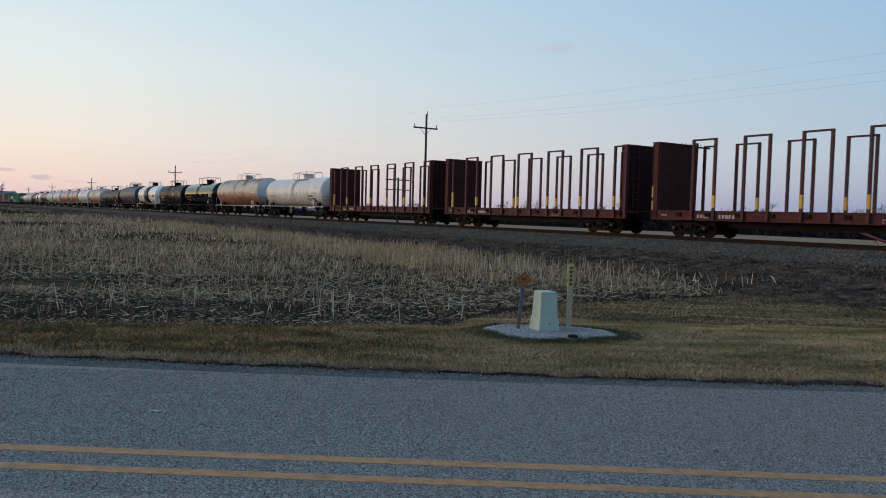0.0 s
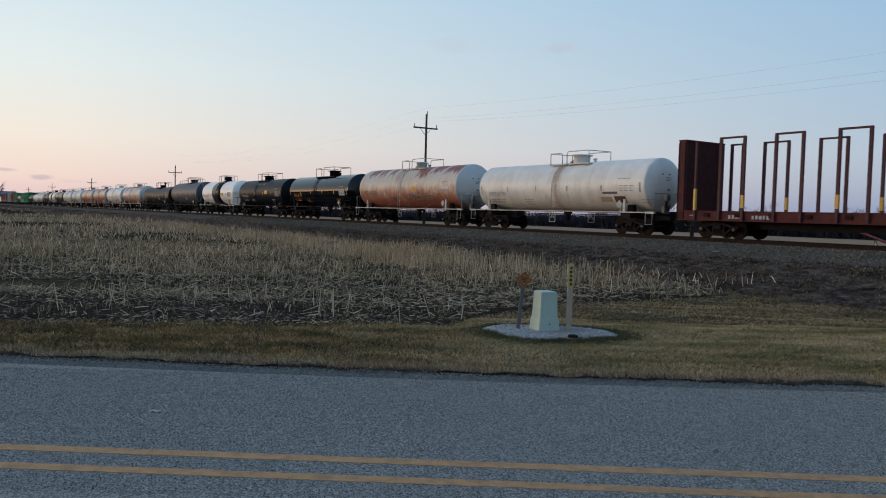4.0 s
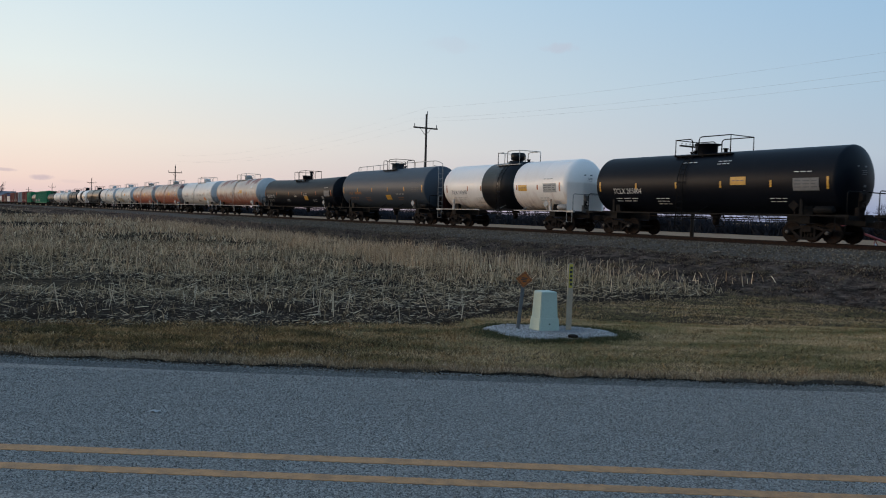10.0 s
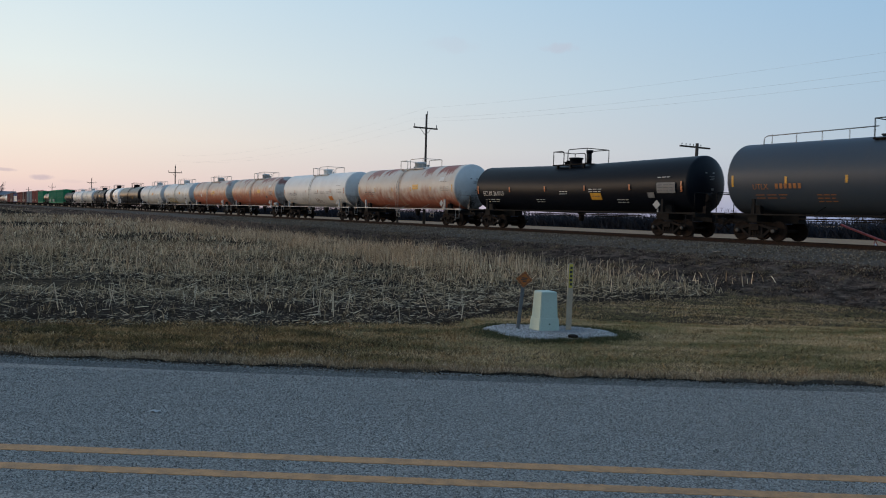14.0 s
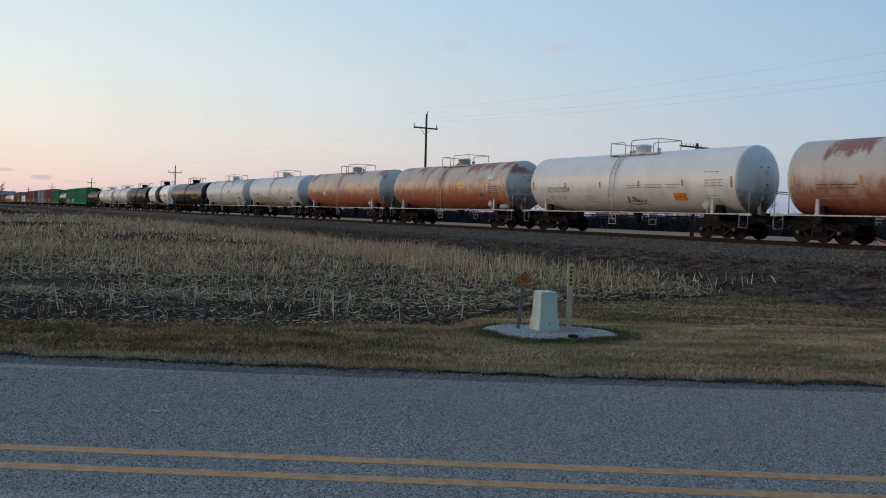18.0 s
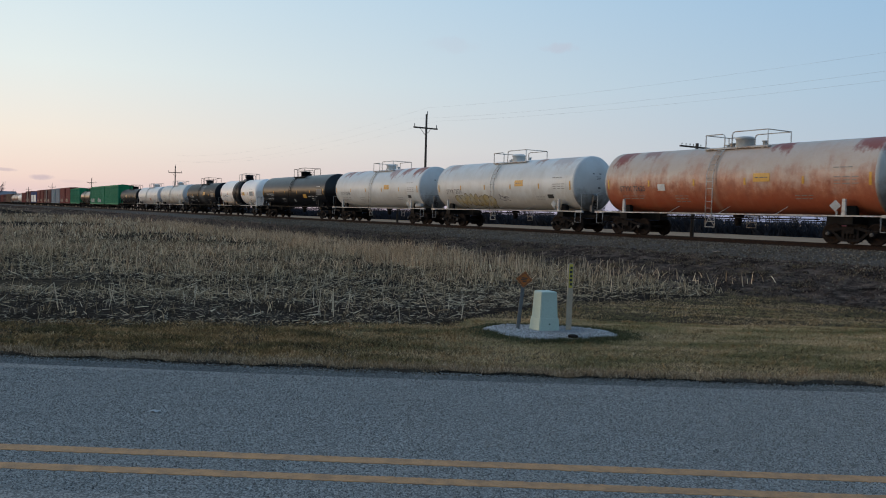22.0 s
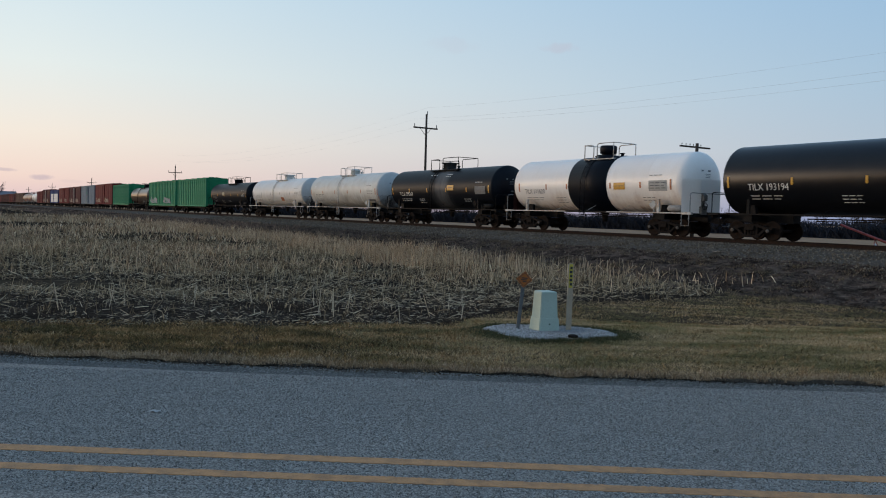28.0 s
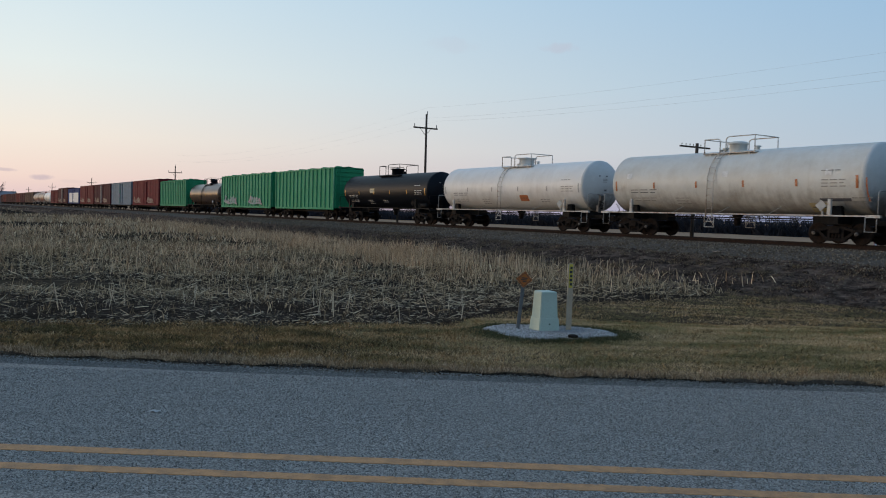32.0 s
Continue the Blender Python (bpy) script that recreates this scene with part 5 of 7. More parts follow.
tank_car(*cut(3), "black tank car with white lettering", P_BLACK, dome="funnel", cx=-0.3, px=1.58, mo=-0.35, ladder_x=-0.95, placard=M_STEEL, crown=4.07,
         marks=tank_marks("TCLX 205004", 0.38, M_WHITE_MARK, 1.15, panel=M_PANEL, square_x=2.2, square_dz=0.0, extra=[("bars", M_WHITE_MARK, -1.2, 0.95, 0.9, 1), ("bars", M_WHITE_MARK, 0.9, 0.95, 0.7, 2)]))
tank_car(*cut(4), "white tank car with a worn black middle band", P_PURE, frame_mat=M_WHITEFRAME, band=(-1.72, 1.62, P_BAND), dome="tall", dome_mat=P_BAND, px=1.1, cx=0.2, head_k=0.5, stripes=M_ORANGE_TAPE, stripe_at=(-5.85, -3.35, -1.85, 1.95, 3.9, 5.85), ladder_x=0.2, ladder_mat=P_BAND, end_jacket=True, crown=4.18,
         marks=tank_marks("TILX 111610", 0.385, M_DARKMARK, 0.85, square_x=2.5, square_dz=-0.18, panel=M_GREY_MARK))
tank_car(*cut(5), "slate grey tank car with a long top railing", P_SLATE, frame_mat=M_BLACKFRAME, dome="funnel", long_rail=True, ladder=False, px=1.0, cx=0.3, crown=4.32,
         marks=tank_marks("UTLX", 0.34, M_DULLORANGE, 1.2, square_x=1.3, square_dz=-0.75, lead_ink=M_DARKMARK, extra=[("patch", "mark_bar", M_DULLORANGE, ("tail", 2.35 + 0.21 * k), -0.39, 0.13, 0.21) for k in range(6)] + [("patch", "red_placard", M_ORANGE_TAPE, 4.6, -1.15, 0.3, 0.3), ("bars", M_WHITE_MARK, 2.6, -0.5, 1.2, 1)]))
tank_car(*cut(6), "long black tank car with pale stencil patches", P_BLACK, dome="pipes", ladder=False, stripes=M_ORANGE_TAPE, cx=-0.23, px=1.4, mo=-0.38, sag=0.13, crown=3.97, reservoir=False,
         marks=tank_marks("ECUX 361013", 0.42, M_WHITE_MARK, 0.75, panel=M_PANEL, square_x=2.5, square_dz=-0.60, extra=[("bars", M_WHITE_MARK, 2.0, -0.2, 1.0, 2), ("bars", M_WHITE_MARK, -0.4, -0.3, 0.7, 2), ("patch", "white_plate", M_PANEL, 6.4, -0.55, 0.42, 0.26)]))
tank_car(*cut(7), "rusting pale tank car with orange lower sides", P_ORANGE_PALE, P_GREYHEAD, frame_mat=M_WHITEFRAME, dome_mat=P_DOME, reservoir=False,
         marks=tank_marks("", 0.38, M_DARKMARK, 1.2, square_x=2.1, square_dz=0.0, extra=[("patch", "white_plate", M_WHITEPLATE, 5.6, 0.5, 0.6, 0.26)]))
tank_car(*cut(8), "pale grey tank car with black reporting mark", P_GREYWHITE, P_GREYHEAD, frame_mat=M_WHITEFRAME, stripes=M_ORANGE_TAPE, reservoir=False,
         marks=tank_marks("STYX172504", 0.40, M_DARKMARK, 1.4, square=M_ORANGE_MARK, square_x=3.9, square_dz=-0.80, extra=[("tag", M_RUSTINK, 0.45, -1.2, 1.25, 0.55, 4), ("bars", M_FAINT, 0.6, -0.2, 3.4, 2)]))
tank_car(*cut(9), "rusty orange tank car with a pale grey head", P_ORANGE_DEEP, P_RUSTHEAD, frame_mat=M_WHITEFRAME, dome_mat=P_DOME,
         marks=tank_marks("", 0.38, M_DARKMARK, 1.2, square_x=2.2, square_dz=0.0, extra=[("patch", "white_plate", M_WHITEPLATE, 5.4, 0.5, 0.6, 0.26), ("patch", "dark_plate", M_DARKMARK, 4.4, -0.62, 0.42, 0.24), ("bars", M_RUSTINK, 5.2, -0.1, 1.0, 4), ("bars", M_WHITEPLATE, 5.55, -0.13, 0.8, 3)]))
tank_car(*cut(10), "rusty orange tank car with dark red crown", P_ORANGE2, P_RUSTHEAD, frame_mat=M_WHITEFRAME, dome_mat=P_DOME, reservoir=False,
         marks=tank_marks("STYX 72625", 0.38, M_DARKMARK, 1.0, square_x=2.2, square_dz=0.0, extra=[("patch", "white_plate", M_WHITEPLATE, -3.35, -0.35, 0.45, 0.32)]))
tank_car(*cut(11), "pale grey tank car with yellow graffiti", P_TAG_WHITE, P_GREYHEAD, frame_mat=M_WHITEFRAME, reservoir=False,
         marks=tank_marks("STYX 72523", 0.40, M_DARKMARK, 1.15, square_x=2.2, square_dz=0.05, extra=[("bubbles", M_YTAG, M_OLIVEINK, ("tail", 2.1), -0.98, 4.3, 0.86, 8), ("tag", M_DARKMARK, 0.1, -1.0, 0.9, 0.5, 8), ("patch", "dark_plate", M_BLACK_MARK, 5.0, -0.75, 0.5, 0.22)]))
tank_car(*cut(12), "pale grey tank car with rust on its crown", P_RUSTTOP, P_GREYHEAD, frame_mat=M_WHITEFRAME,
         marks=tank_marks("STYX 72456", 0.38, M_DARKMARK, 1.1, square_x=2.2, square_dz=0.05, extra=[("patch", "dark_plate", M_BLACK_MARK, 5.6, -0.70, 0.45, 0.22)]))
tank_car(*cut(13), "long black tank car with white lettering", P_SATIN, dome="funnel", cx=0.5, px=1.35, mo=-0.35, ladder_x=-0.1, crown=4.24, placard=M_STEEL, reservoir=False,
         marks=tank_marks("TILX 193194", 0.42, M_WHITE_MARK, 1.2, panel=M_PANEL, square_x=3.4, square_dz=-0.55, extra=[("bars", M_WHITE_MARK, 4.2, -0.55, 2.2, 1), ("patch", "white_plate", M_WHITEPLATE, 0.5, -0.95, 0.28, 0.26)]))
tank_car(*cut(14), "white tank car with a black middle band", P_PURE, frame_mat=M_WHITEFRAME, band=(-1.45, 1.5, P_BLACK), dome="tall", dome_mat=P_BLACK, px=1.1, cx=0.2, head_k=0.5, stripes=M_ORANGE_TAPE, stripe_at=(-5.85, -3.35, -1.6, 1.8, 3.9, 5.85), ladder_x=-0.2, ladder_mat=P_BLACK, end_jacket=True, crown=4.18,
         marks=tank_marks("TILX 111620", 0.385, M_DARKMARK, 0.85, square_x=2.45, square_dz=-0.18, panel=M_GREY_MARK))
tank_car(*cut(15), "black tank car with grey worn patches", P_WORN, P_BLACK, dome="funnel", cx=0.08, px=1.75, mo=-0.55, ladder_x=-0.6, crown=4.07, placard=M_STEEL,
         marks=tank_marks("TCLX 205047", 0.38, M_WHITE_MARK, 1.25, panel=M_PANEL, square_x=1.8, square_dz=0.0, extra=[("bars", M_WHITE_MARK, -1.2, 0.95, 0.9, 1), ("bars", M_WHITE_MARK, 0.9, 0.95, 0.7, 2)]))
P_DINGY = tank_paint("dingy_grey_tank", (0.58, 0.585, 0.55), (0.42, 0.38, 0.32), grime_amt=0.5, streak=0.25, low=0.6, low_col=(0.20, 0.17, 0.13), low_at=-0.85)
tank_car(*cut(16), "dingy grey tank car with orange reflective stripes", P_DINGY, P_GREYHEAD, frame_mat=M_WHITEFRAME, stripes=M_ORANGE_TAPE, cx=0.0, px=1.35, crown=4.10, reservoir=False,
         marks=tank_marks("", 0.38, M_DARKMARK, 1.2, square=M_YTAG, square_x=4.6, square_dz=-1.15, extra=[("patch", "dark_smudge", M_DARKMARK, 5.4, -0.85, 1.3, 0.12), ("patch", "tan_smudge", M_FAINT, 6.1, -1.05, 0.8, 0.3), ("patch", "red_edge", M_ORANGE_TAPE, 6.75, -0.45, 0.05, 0.9), ("patch", "white_square", M_WHITEPLATE, -5.5, 0.35, 0.3, 0.26), ("patch", "white_square", M_WHITEPLATE, 0.3, 0.3, 0.3, 0.26), ("patch", "white_square", M_WHITEPLATE, 5.2, 0.25, 0.3, 0.26)]))
tank_car(*cut(17), "white tank car with a grey ladder", P_GREYWHITE, P_GREYHEAD, frame_mat=M_WHITEFRAME, stripes=M_GREY_MARK, dome="funnel", cx=0.4, px=1.45, mo=0.0, crown=4.02, reservoir=False,
         marks=tank_marks("", 0.38, M_DARKMARK, 1.2, square=M_ORANGE_TAPE, square_x=1.8, square_dz=-0.7))
tank_car(*cut(18), "short black tank car with orange stripes", P_BLACK, dome="funnel", ladder=False, crown=3.90, placard=M_STEEL,
         marks=tank_marks("", 0.38, M_WHITE_MARK, 0.9, square=M_YTAG, square_x=-1.6, square_dz=0.0))
box_car(-380.3, 15.7, "green ribbed box car with hatches on its roof", M_GREEN, height=4.85, door=False, ribs=15, hatches=True)
box_car(-396.0, 18.5, "green ribbed box car with pale graffiti low down", M_GREEN, height=4.85, door=False, ribs=17, hatches=True, low_tag=M_TAG)
tank_car(-414.5, 15.3, "dark brown tank car between green cars", P_BROWN, dome="tall", dome_mat=P_BLACK, crown=4.0)
box_car(-429.8, 16.5, "green ribbed box car with hatches on its roof", M_GREEN, height=4.85, door=False, ribs=15, hatches=True)
at = -446.3
for length, kind, paint, label in ((21.1, "b", M_RED, "red box car with pale graffiti"), (20.4, "b", M_BLUEGREY, "dull blue-grey box car with ribbed sides"), (20.5, "b", M_MAROON, "maroon box car with pale doors"),
                                   (20.9, "b", M_RED, "plain red box car with ribbed sides"), (21, "w", M_BLUE, "blue box car with a large white panel"), (20.3, "b", M_MAROON, "dark maroon box car with ribbed sides"), (18, "b", M_RED, "plain red box car with ribbed sides"),
                                   (17, "t", P_PURE, "small white tank car among box cars"), (17, "t", P_ORANGE, "tan rust-stained tank car among box cars"), (17, "t", P_ORANGE, "tan rust-stained tank car among box cars"), (17, "b", M_TANBOX, "dull tan covered hopper car"), (17, "b", M_TANBOX, "dull tan covered hopper car"),
                                   (20, "b", M_MAROON, "dark maroon box car with ribbed sides"), (20, "b", M_RED, "plain red box car with ribbed sides"), (20, "b", M_MAROON, "dark maroon box car with ribbed sides"), (20, "b", M_MAROON, "dark maroon box car with ribbed sides"), (20, "b", M_MAROON, "dark maroon box car with ribbed sides"), (20, "b", M_RED, "plain red box car with ribbed sides"), (20, "b", M_MAROON, "dark maroon box car with ribbed sides")):
    if kind == "t":
        tank_car(at, length, label, paint, frame_mat=M_WHITEFRAME)
    else:
        far = at < -560
        box_car(at, length, label, paint, white_panel=kind == "w", height=5.3 if not far and kind == "b" else 4.9, ribs=10, low_tag=M_TAGRED if not far and paint in (M_RED, M_MAROON) and kind == "b" else None,
                rod_mat=M_TAG if paint is M_BLUEGREY else M_PALEDOOR if paint is M_MAROON and not far else None)
    at -= length


# ---- sleepers, bedded in the ballast ----
bed = bpy.data.objects["ballast_bed"]


def build_sleeper(bm):
    box(bm, -0.115, 0.115, -1.3, 1.3, -0.18, 0)


for k in range(300):
    a = -132 + k * 0.52
    part("sleeper", shared("sleeper", build_sleeper, M_TIE), None, bed, at=pose(*on_line(a, random.uniform(-0.03, 0.03), RAIL_Z - 0.165), 0, 0, HEADING + random.uniform(-0.6, 0.6)))


# ---- many small pieces in one mesh ----
def cloud(name, verts, faces, material, label, category):
    me = bpy.data.meshes.new(name)
    me.from_pydata(verts.tolist(), [], faces.tolist())
    me.materials.append(material)
    return tagged(new(name, me), label, category, kind="stuff")


RNG = np.random.default_rng(7)


def blade_mesh(P, h, width, lean, bend=0.4):
    """Tapered, bent blades standing at the points P: three triangles each."""
    n = len(P)
    ang = RNG.uniform(0, math.tau, n)
    side = np.stack([np.cos(ang), np.sin(ang), np.zeros(n)], 1) * (width / 2)[:, None]
    la = RNG.uniform(0, math.tau, n)
    push = np.stack([np.cos(la), np.sin(la), np.zeros(n)], 1) * (lean * h)[:, None]
    up = np.zeros((n, 3))
    up[:, 2] = h
    mid = P + up * 0.55 + push * bend
    tip = P + up * np.sqrt(np.clip(1 - lean ** 2 * 0.5, 0.1, 1))[:, None] + push
    V = np.stack([P - side, P + side, mid - side * 0.7, mid + side * 0.7, tip], 1).reshape(-1, 3)
    b = np.arange(n)[:, None, None] * 5
    F = (b + np.array([[0, 1, 3], [0, 3, 2], [2, 3, 4]])[None]).reshape(-1, 3)
    return V, F


def stick_mesh(A, B, r):
    """Three-sided sticks from A to B."""
    d = B - A
    d = d / np.maximum(np.linalg.norm(d, axis=1, keepdims=True), 1e-6)
    ref = np.where(np.abs(d[:, 2:3]) > 0.8, np.array([[1.0, 0, 0]]), np.array([[0, 0, 1.0]]))
    u = np.cross(d, ref)
    u /= np.linalg.norm(u, axis=1, keepdims=True)
    w = np.cross(d, u)
    ring = [u * math.cos(k * math.tau / 3) + w * math.sin(k * math.tau / 3) for k in range(3)]
    V = np.stack([A + q * r[:, None] for q in ring] + [B + q * r[:, None] * 0.7 for q in ring], 1).reshape(-1, 3)
    b = np.arange(len(A))[:, None, None] * 6
    F = (b + np.array([[0, 1, 4], [0, 4, 3], [1, 2, 5], [1, 5, 4], [2, 0, 3], [2, 3, 5]])[None]).reshape(-1, 3)
    return V, F


def pebble_mesh(P, size):
    """Lumpy eight-sided stones."""
    n = len(P)
    base = np.array([[1, 0, 0], [-1, 0, 0], [0, 1, 0], [0, -1, 0], [0, 0, 1], [0, 0, -1.0]])
    V = P[:, None, :] + base[None] * (size[:, None] * RNG.uniform(0.6, 1.1, (n, 3)))[:, None, :]
    rot = RNG.uniform(-0.4, 0.4, (n, 6, 3)) * size[:, None, None]
    V = (V + rot).reshape(-1, 3)
    b = np.arange(n)[:, None, None] * 6
    F = (b + np.array([[0, 2, 4], [2, 1, 4], [1, 3, 4], [3, 0, 4], [2, 0, 5], [1, 2, 5], [3, 1, 5], [0, 3, 5]])[None]).reshape(-1, 3)
    return V, F


def varied(name, stops, rough=0.9, tints=((0.45, 0.45, 0.45), (1, 1, 1)), tint_scale=1.3, amount=0.6, stretch=(0.6, 1, 1)):
    """A matt material whose pieces differ one by one, and from patch to patch."""
    m, n, l, p = nodes_of(name)
    geo = n.new("ShaderNodeNewGeometry")
    r = n.new("ShaderNodeValToRGB")
    while len(r.color_ramp.elements) < len(stops):
        r.color_ramp.elements.new(0.5)
    for i, (e, c) in enumerate(zip(r.color_ramp.elements, stops)):
        e.position, e.color = i / (len(stops) - 1), (*c, 1)
    l.new(geo.outputs["Random Per Island"], r.inputs["Fac"])
    nz = noise_node(n, l, mapped(n, l, stretch), tint_scale, 5)
    t = n.new("ShaderNodeValToRGB")
    while len(t.color_ramp.elements) < len(tints):
        t.color_ramp.elements.new(0.5)
    for i, (e, c) in enumerate(zip(t.color_ramp.elements, tints)):
        e.position, e.color = 0.36 + 0.28 * i / (len(tints) - 1), (*c, 1)
    l.new(nz, t.inputs["Fac"])
    c = mix(n, l, amount, r.outputs["Color"], t.outputs["Color"], "MULTIPLY")
    l.new(c, p.inputs["Base Color"])
    p.inputs["Roughness"].default_value = rough
    p.inputs["Specular IOR Level"].default_value = 0.06
    return m


M_GRASS = varied("lawn_blades", [(0.25, 0.205, 0.118), (0.36, 0.285, 0.177), (0.5, 0.39, 0.251), (0.17, 0.14, 0.0834), (0.66, 0.52, 0.353), (0.29, 0.235, 0.137)], tints=((0.43, 0.47, 0.31), (0.75, 0.75, 0.54), (1.2, 1.07, 0.90), (1.5, 1.3, 1.12)), tint_scale=0.8, amount=0.95, stretch=(0.5, 1.25, 1))
M_FRINGE = varied("dead_fringe_grass", [(0.60, 0.44, 0.28), (0.36, 0.25, 0.145), (0.14, 0.09, 0.05), (0.74, 0.56, 0.38)], tints=((0.5, 0.45, 0.4), (1, 1, 1)), tint_scale=2.0)
M_WEED = varied("dry_weeds", [(0.94, 0.68, 0.43), (0.66, 0.44, 0.265), (0.30, 0.195, 0.118), (0.96, 0.75, 0.49), (0.42, 0.27, 0.165), (0.12, 0.078, 0.05)], tints=((0.58, 0.53, 0.49), (1, 1, 1)), tint_scale=0.5, amount=0.75)
M_STALK = varied("maize_stalks", [(0.969, 0.8, 0.567), (0.102, 0.077, 0.054), (0.53, 0.42, 0.288), (0.0459, 0.034, 0.0243), (0.97, 0.82, 0.594), (0.163, 0.135, 0.104), (0.0612, 0.047, 0.0333), (0.612, 0.5, 0.36), (0.0306, 0.024, 0.018)], tints=((0.24, 0.22, 0.21), (0.85, 0.81, 0.77), (1.1, 1.0, 0.90)), tint_scale=1.0, amount=0.75, stretch=(0.4, 1.1, 1))
M_GOLDEN = varied("golden_stems", [(0.86, 0.66, 0.44), (0.62, 0.45, 0.285), (0.34, 0.24, 0.15), (0.92, 0.73, 0.50)], tints=((0.6, 0.57, 0.53), (1, 1, 1)), tint_scale=0.7, amount=0.6)
M_TANGLE = varied("tangled_stalks", [(0.898, 0.72, 0.495), (0.428, 0.32, 0.207), (0.673, 0.53, 0.36), (0.163, 0.12, 0.081), (0.775, 0.63, 0.441), (0.0714, 0.052, 0.036)], tints=((0.40, 0.38, 0.36), (0.9, 0.86, 0.81), (1.05, 0.97, 0.88)), tint_scale=0.9, amount=0.7)
M_STUBBLE = varied("maize_stubble", [(0.857, 0.65, 0.414), (0.367, 0.26, 0.158), (0.0918, 0.064, 0.0396), (0.918, 0.71, 0.468), (0.051, 0.036, 0.0234), (0.551, 0.4, 0.248), (0.163, 0.115, 0.0702)], tints=((0.3, 0.3, 0.3), (0.85, 0.83, 0.8), (1, 0.95, 0.88)), tint_scale=0.7, amount=0.75, stretch=(0.5, 1.2, 1))
M_BANKGRASS = varied("scorched_grass", [(0.15, 0.118, 0.096), (0.07, 0.053, 0.044), (0.26, 0.202, 0.158), (0.10, 0.077, 0.063), (0.045, 0.035, 0.029)], tints=((0.30, 0.29, 0.29), (0.8, 0.77, 0.75), (1.1, 1.03, 0.97)), tint_scale=0.55, amount=0.85)
M_STONE = varied("ballast_stones", [(0.103, 0.0862, 0.0666), (0.148, 0.125, 0.0972), (0.253, 0.218, 0.172), (0.0657, 0.0537, 0.0402), (0.141, 0.11, 0.0789)], tints=((0.6, 0.59, 0.58), (1, 1, 1)))
M_BANKWEED = varied("brown_dead_grass", [(0.30, 0.20, 0.15), (0.15, 0.10, 0.078), (0.44, 0.31, 0.23), (0.08, 0.055, 0.045)])
M_SHOULDER = varied("shoulder_stones", [(0.15, 0.147, 0.139), (0.22, 0.216, 0.206), (0.32, 0.314, 0.30), (0.09, 0.088, 0.083), (0.185, 0.181, 0.17)])
M_PADSTONE = varied("white_gravel", [(0.44, 0.44, 0.43), (0.62, 0.61, 0.60), (0.25, 0.245, 0.24), (0.52, 0.51, 0.51), (0.14, 0.132, 0.125)])


def scatter(n, x0, x1, y0, y1, keep):
    x, y = RNG.uniform(x0, x1, n), RNG.uniform(y0, y1, n)
    k = keep(x, y)
    x, y = x[k], y[k]
    return np.stack([x, y, ground_z(x, y)], 1)


def patchy(P, size, low):
    """Thins points out by a slow irregular pattern, so that the growth is uneven."""
    v = np.zeros(len(P))
    for _ in range(7):
        t, wave, phase = RNG.uniform(0, math.tau), RNG.uniform(0.7, 2.4) / size, RNG.uniform(0, math.tau)
        across = math.cos(t) * P[:, 0] + math.sin(t) * P[:, 1] * 0.8
        v += np.sin(across * wave + phase + 0.8 * np.sin(P[:, 0] * 0.5 / size))
    return P[RNG.uniform(low - 1, 1, len(P)) < v * 0.33 + low * 0.5]


def in_field(x, y):
    bare = ((x + 11.2) / 2.6) ** 2 + ((y - 21.2) / 1.5) ** 2 > RNG.uniform(0.6, 1.2, len(x))
    bald = 2.1 * np.exp(-((x - 0.7) / 1.5) ** 2) * RNG.uniform(0.5, 1.0, len(x))      # trodden soil behind the utility box
    return bare & (y > field_edge(x) + bald + RNG.normal(0, 0.25, len(x))) & (line_coords(x, y)[1] > 10.2)


def in_lawn(x, y):
    return (y > sod_edge(x) + 0.1) & (y < field_edge(x) - 0.7 * np.exp(-((x - 1.0) / 1.5) ** 2) + RNG.normal(0, 0.3, len(x))) & (line_coords(x, y)[1] > 10.8)


# the gravel pad's outline: corners about its middle
PAD_X, PAD_Y = 1.66, 11.72
PAD_RIM = [(0.669, 12.198), (0.836, 11.524), (1.188, 10.954), (1.671, 10.936), (2.22, 11.102), (2.612, 11.453), (2.532, 11.824), (2.148, 12.35), (1.359, 12.519), (0.999, 12.581)]
PAD_T = np.array([math.atan2(y - PAD_Y, x - PAD_X) % math.tau for x, y in PAD_RIM])
PAD_R = np.array([math.hypot(x - PAD_X, y - PAD_Y) for x, y in PAD_RIM])
PAD_T, PAD_R = PAD_T[np.argsort(PAD_T)], PAD_R[np.argsort(PAD_T)]


def pad_radius(t):
    t = np.asarray(t, float) % math.tau
    return np.interp(t, PAD_T, PAD_R, period=math.tau) * (1.04 + 0.025 * np.sin(9 * t) + 0.02 * np.sin(23 * t + 1))


def off_pad(x, y):
    return np.hypot(x - PAD_X, y - PAD_Y) > pad_radius(np.arctan2(y - PAD_Y, x - PAD_X)) * 1.02


# lawn beside the road: olive, straw and rust patches over dark soil
M_DRYLAWN = varied("dry_lawn_blades", [(0.21, 0.16, 0.0851), (0.34, 0.25, 0.138), (0.12, 0.09, 0.0491), (0.5, 0.37, 0.213), (0.08, 0.062, 0.0359), (0.28, 0.21, 0.113)], tints=((0.12, 0.108, 0.088), (0.58, 0.57, 0.38), (0.98, 0.73, 0.53), (1.5, 1.25, 0.99)), tint_scale=1.2, amount=0.97, stretch=(0.42, 1.5, 1))
P = patchy(scatter(190000, -9, 1.0, 8.3, 14, lambda x, y: in_lawn(x, y) & off_pad(x, y) & (RNG.uniform(0, 1, len(x)) > smooth(-2.6, 0.8, x))), 0.4, 0.55)
n = len(P)
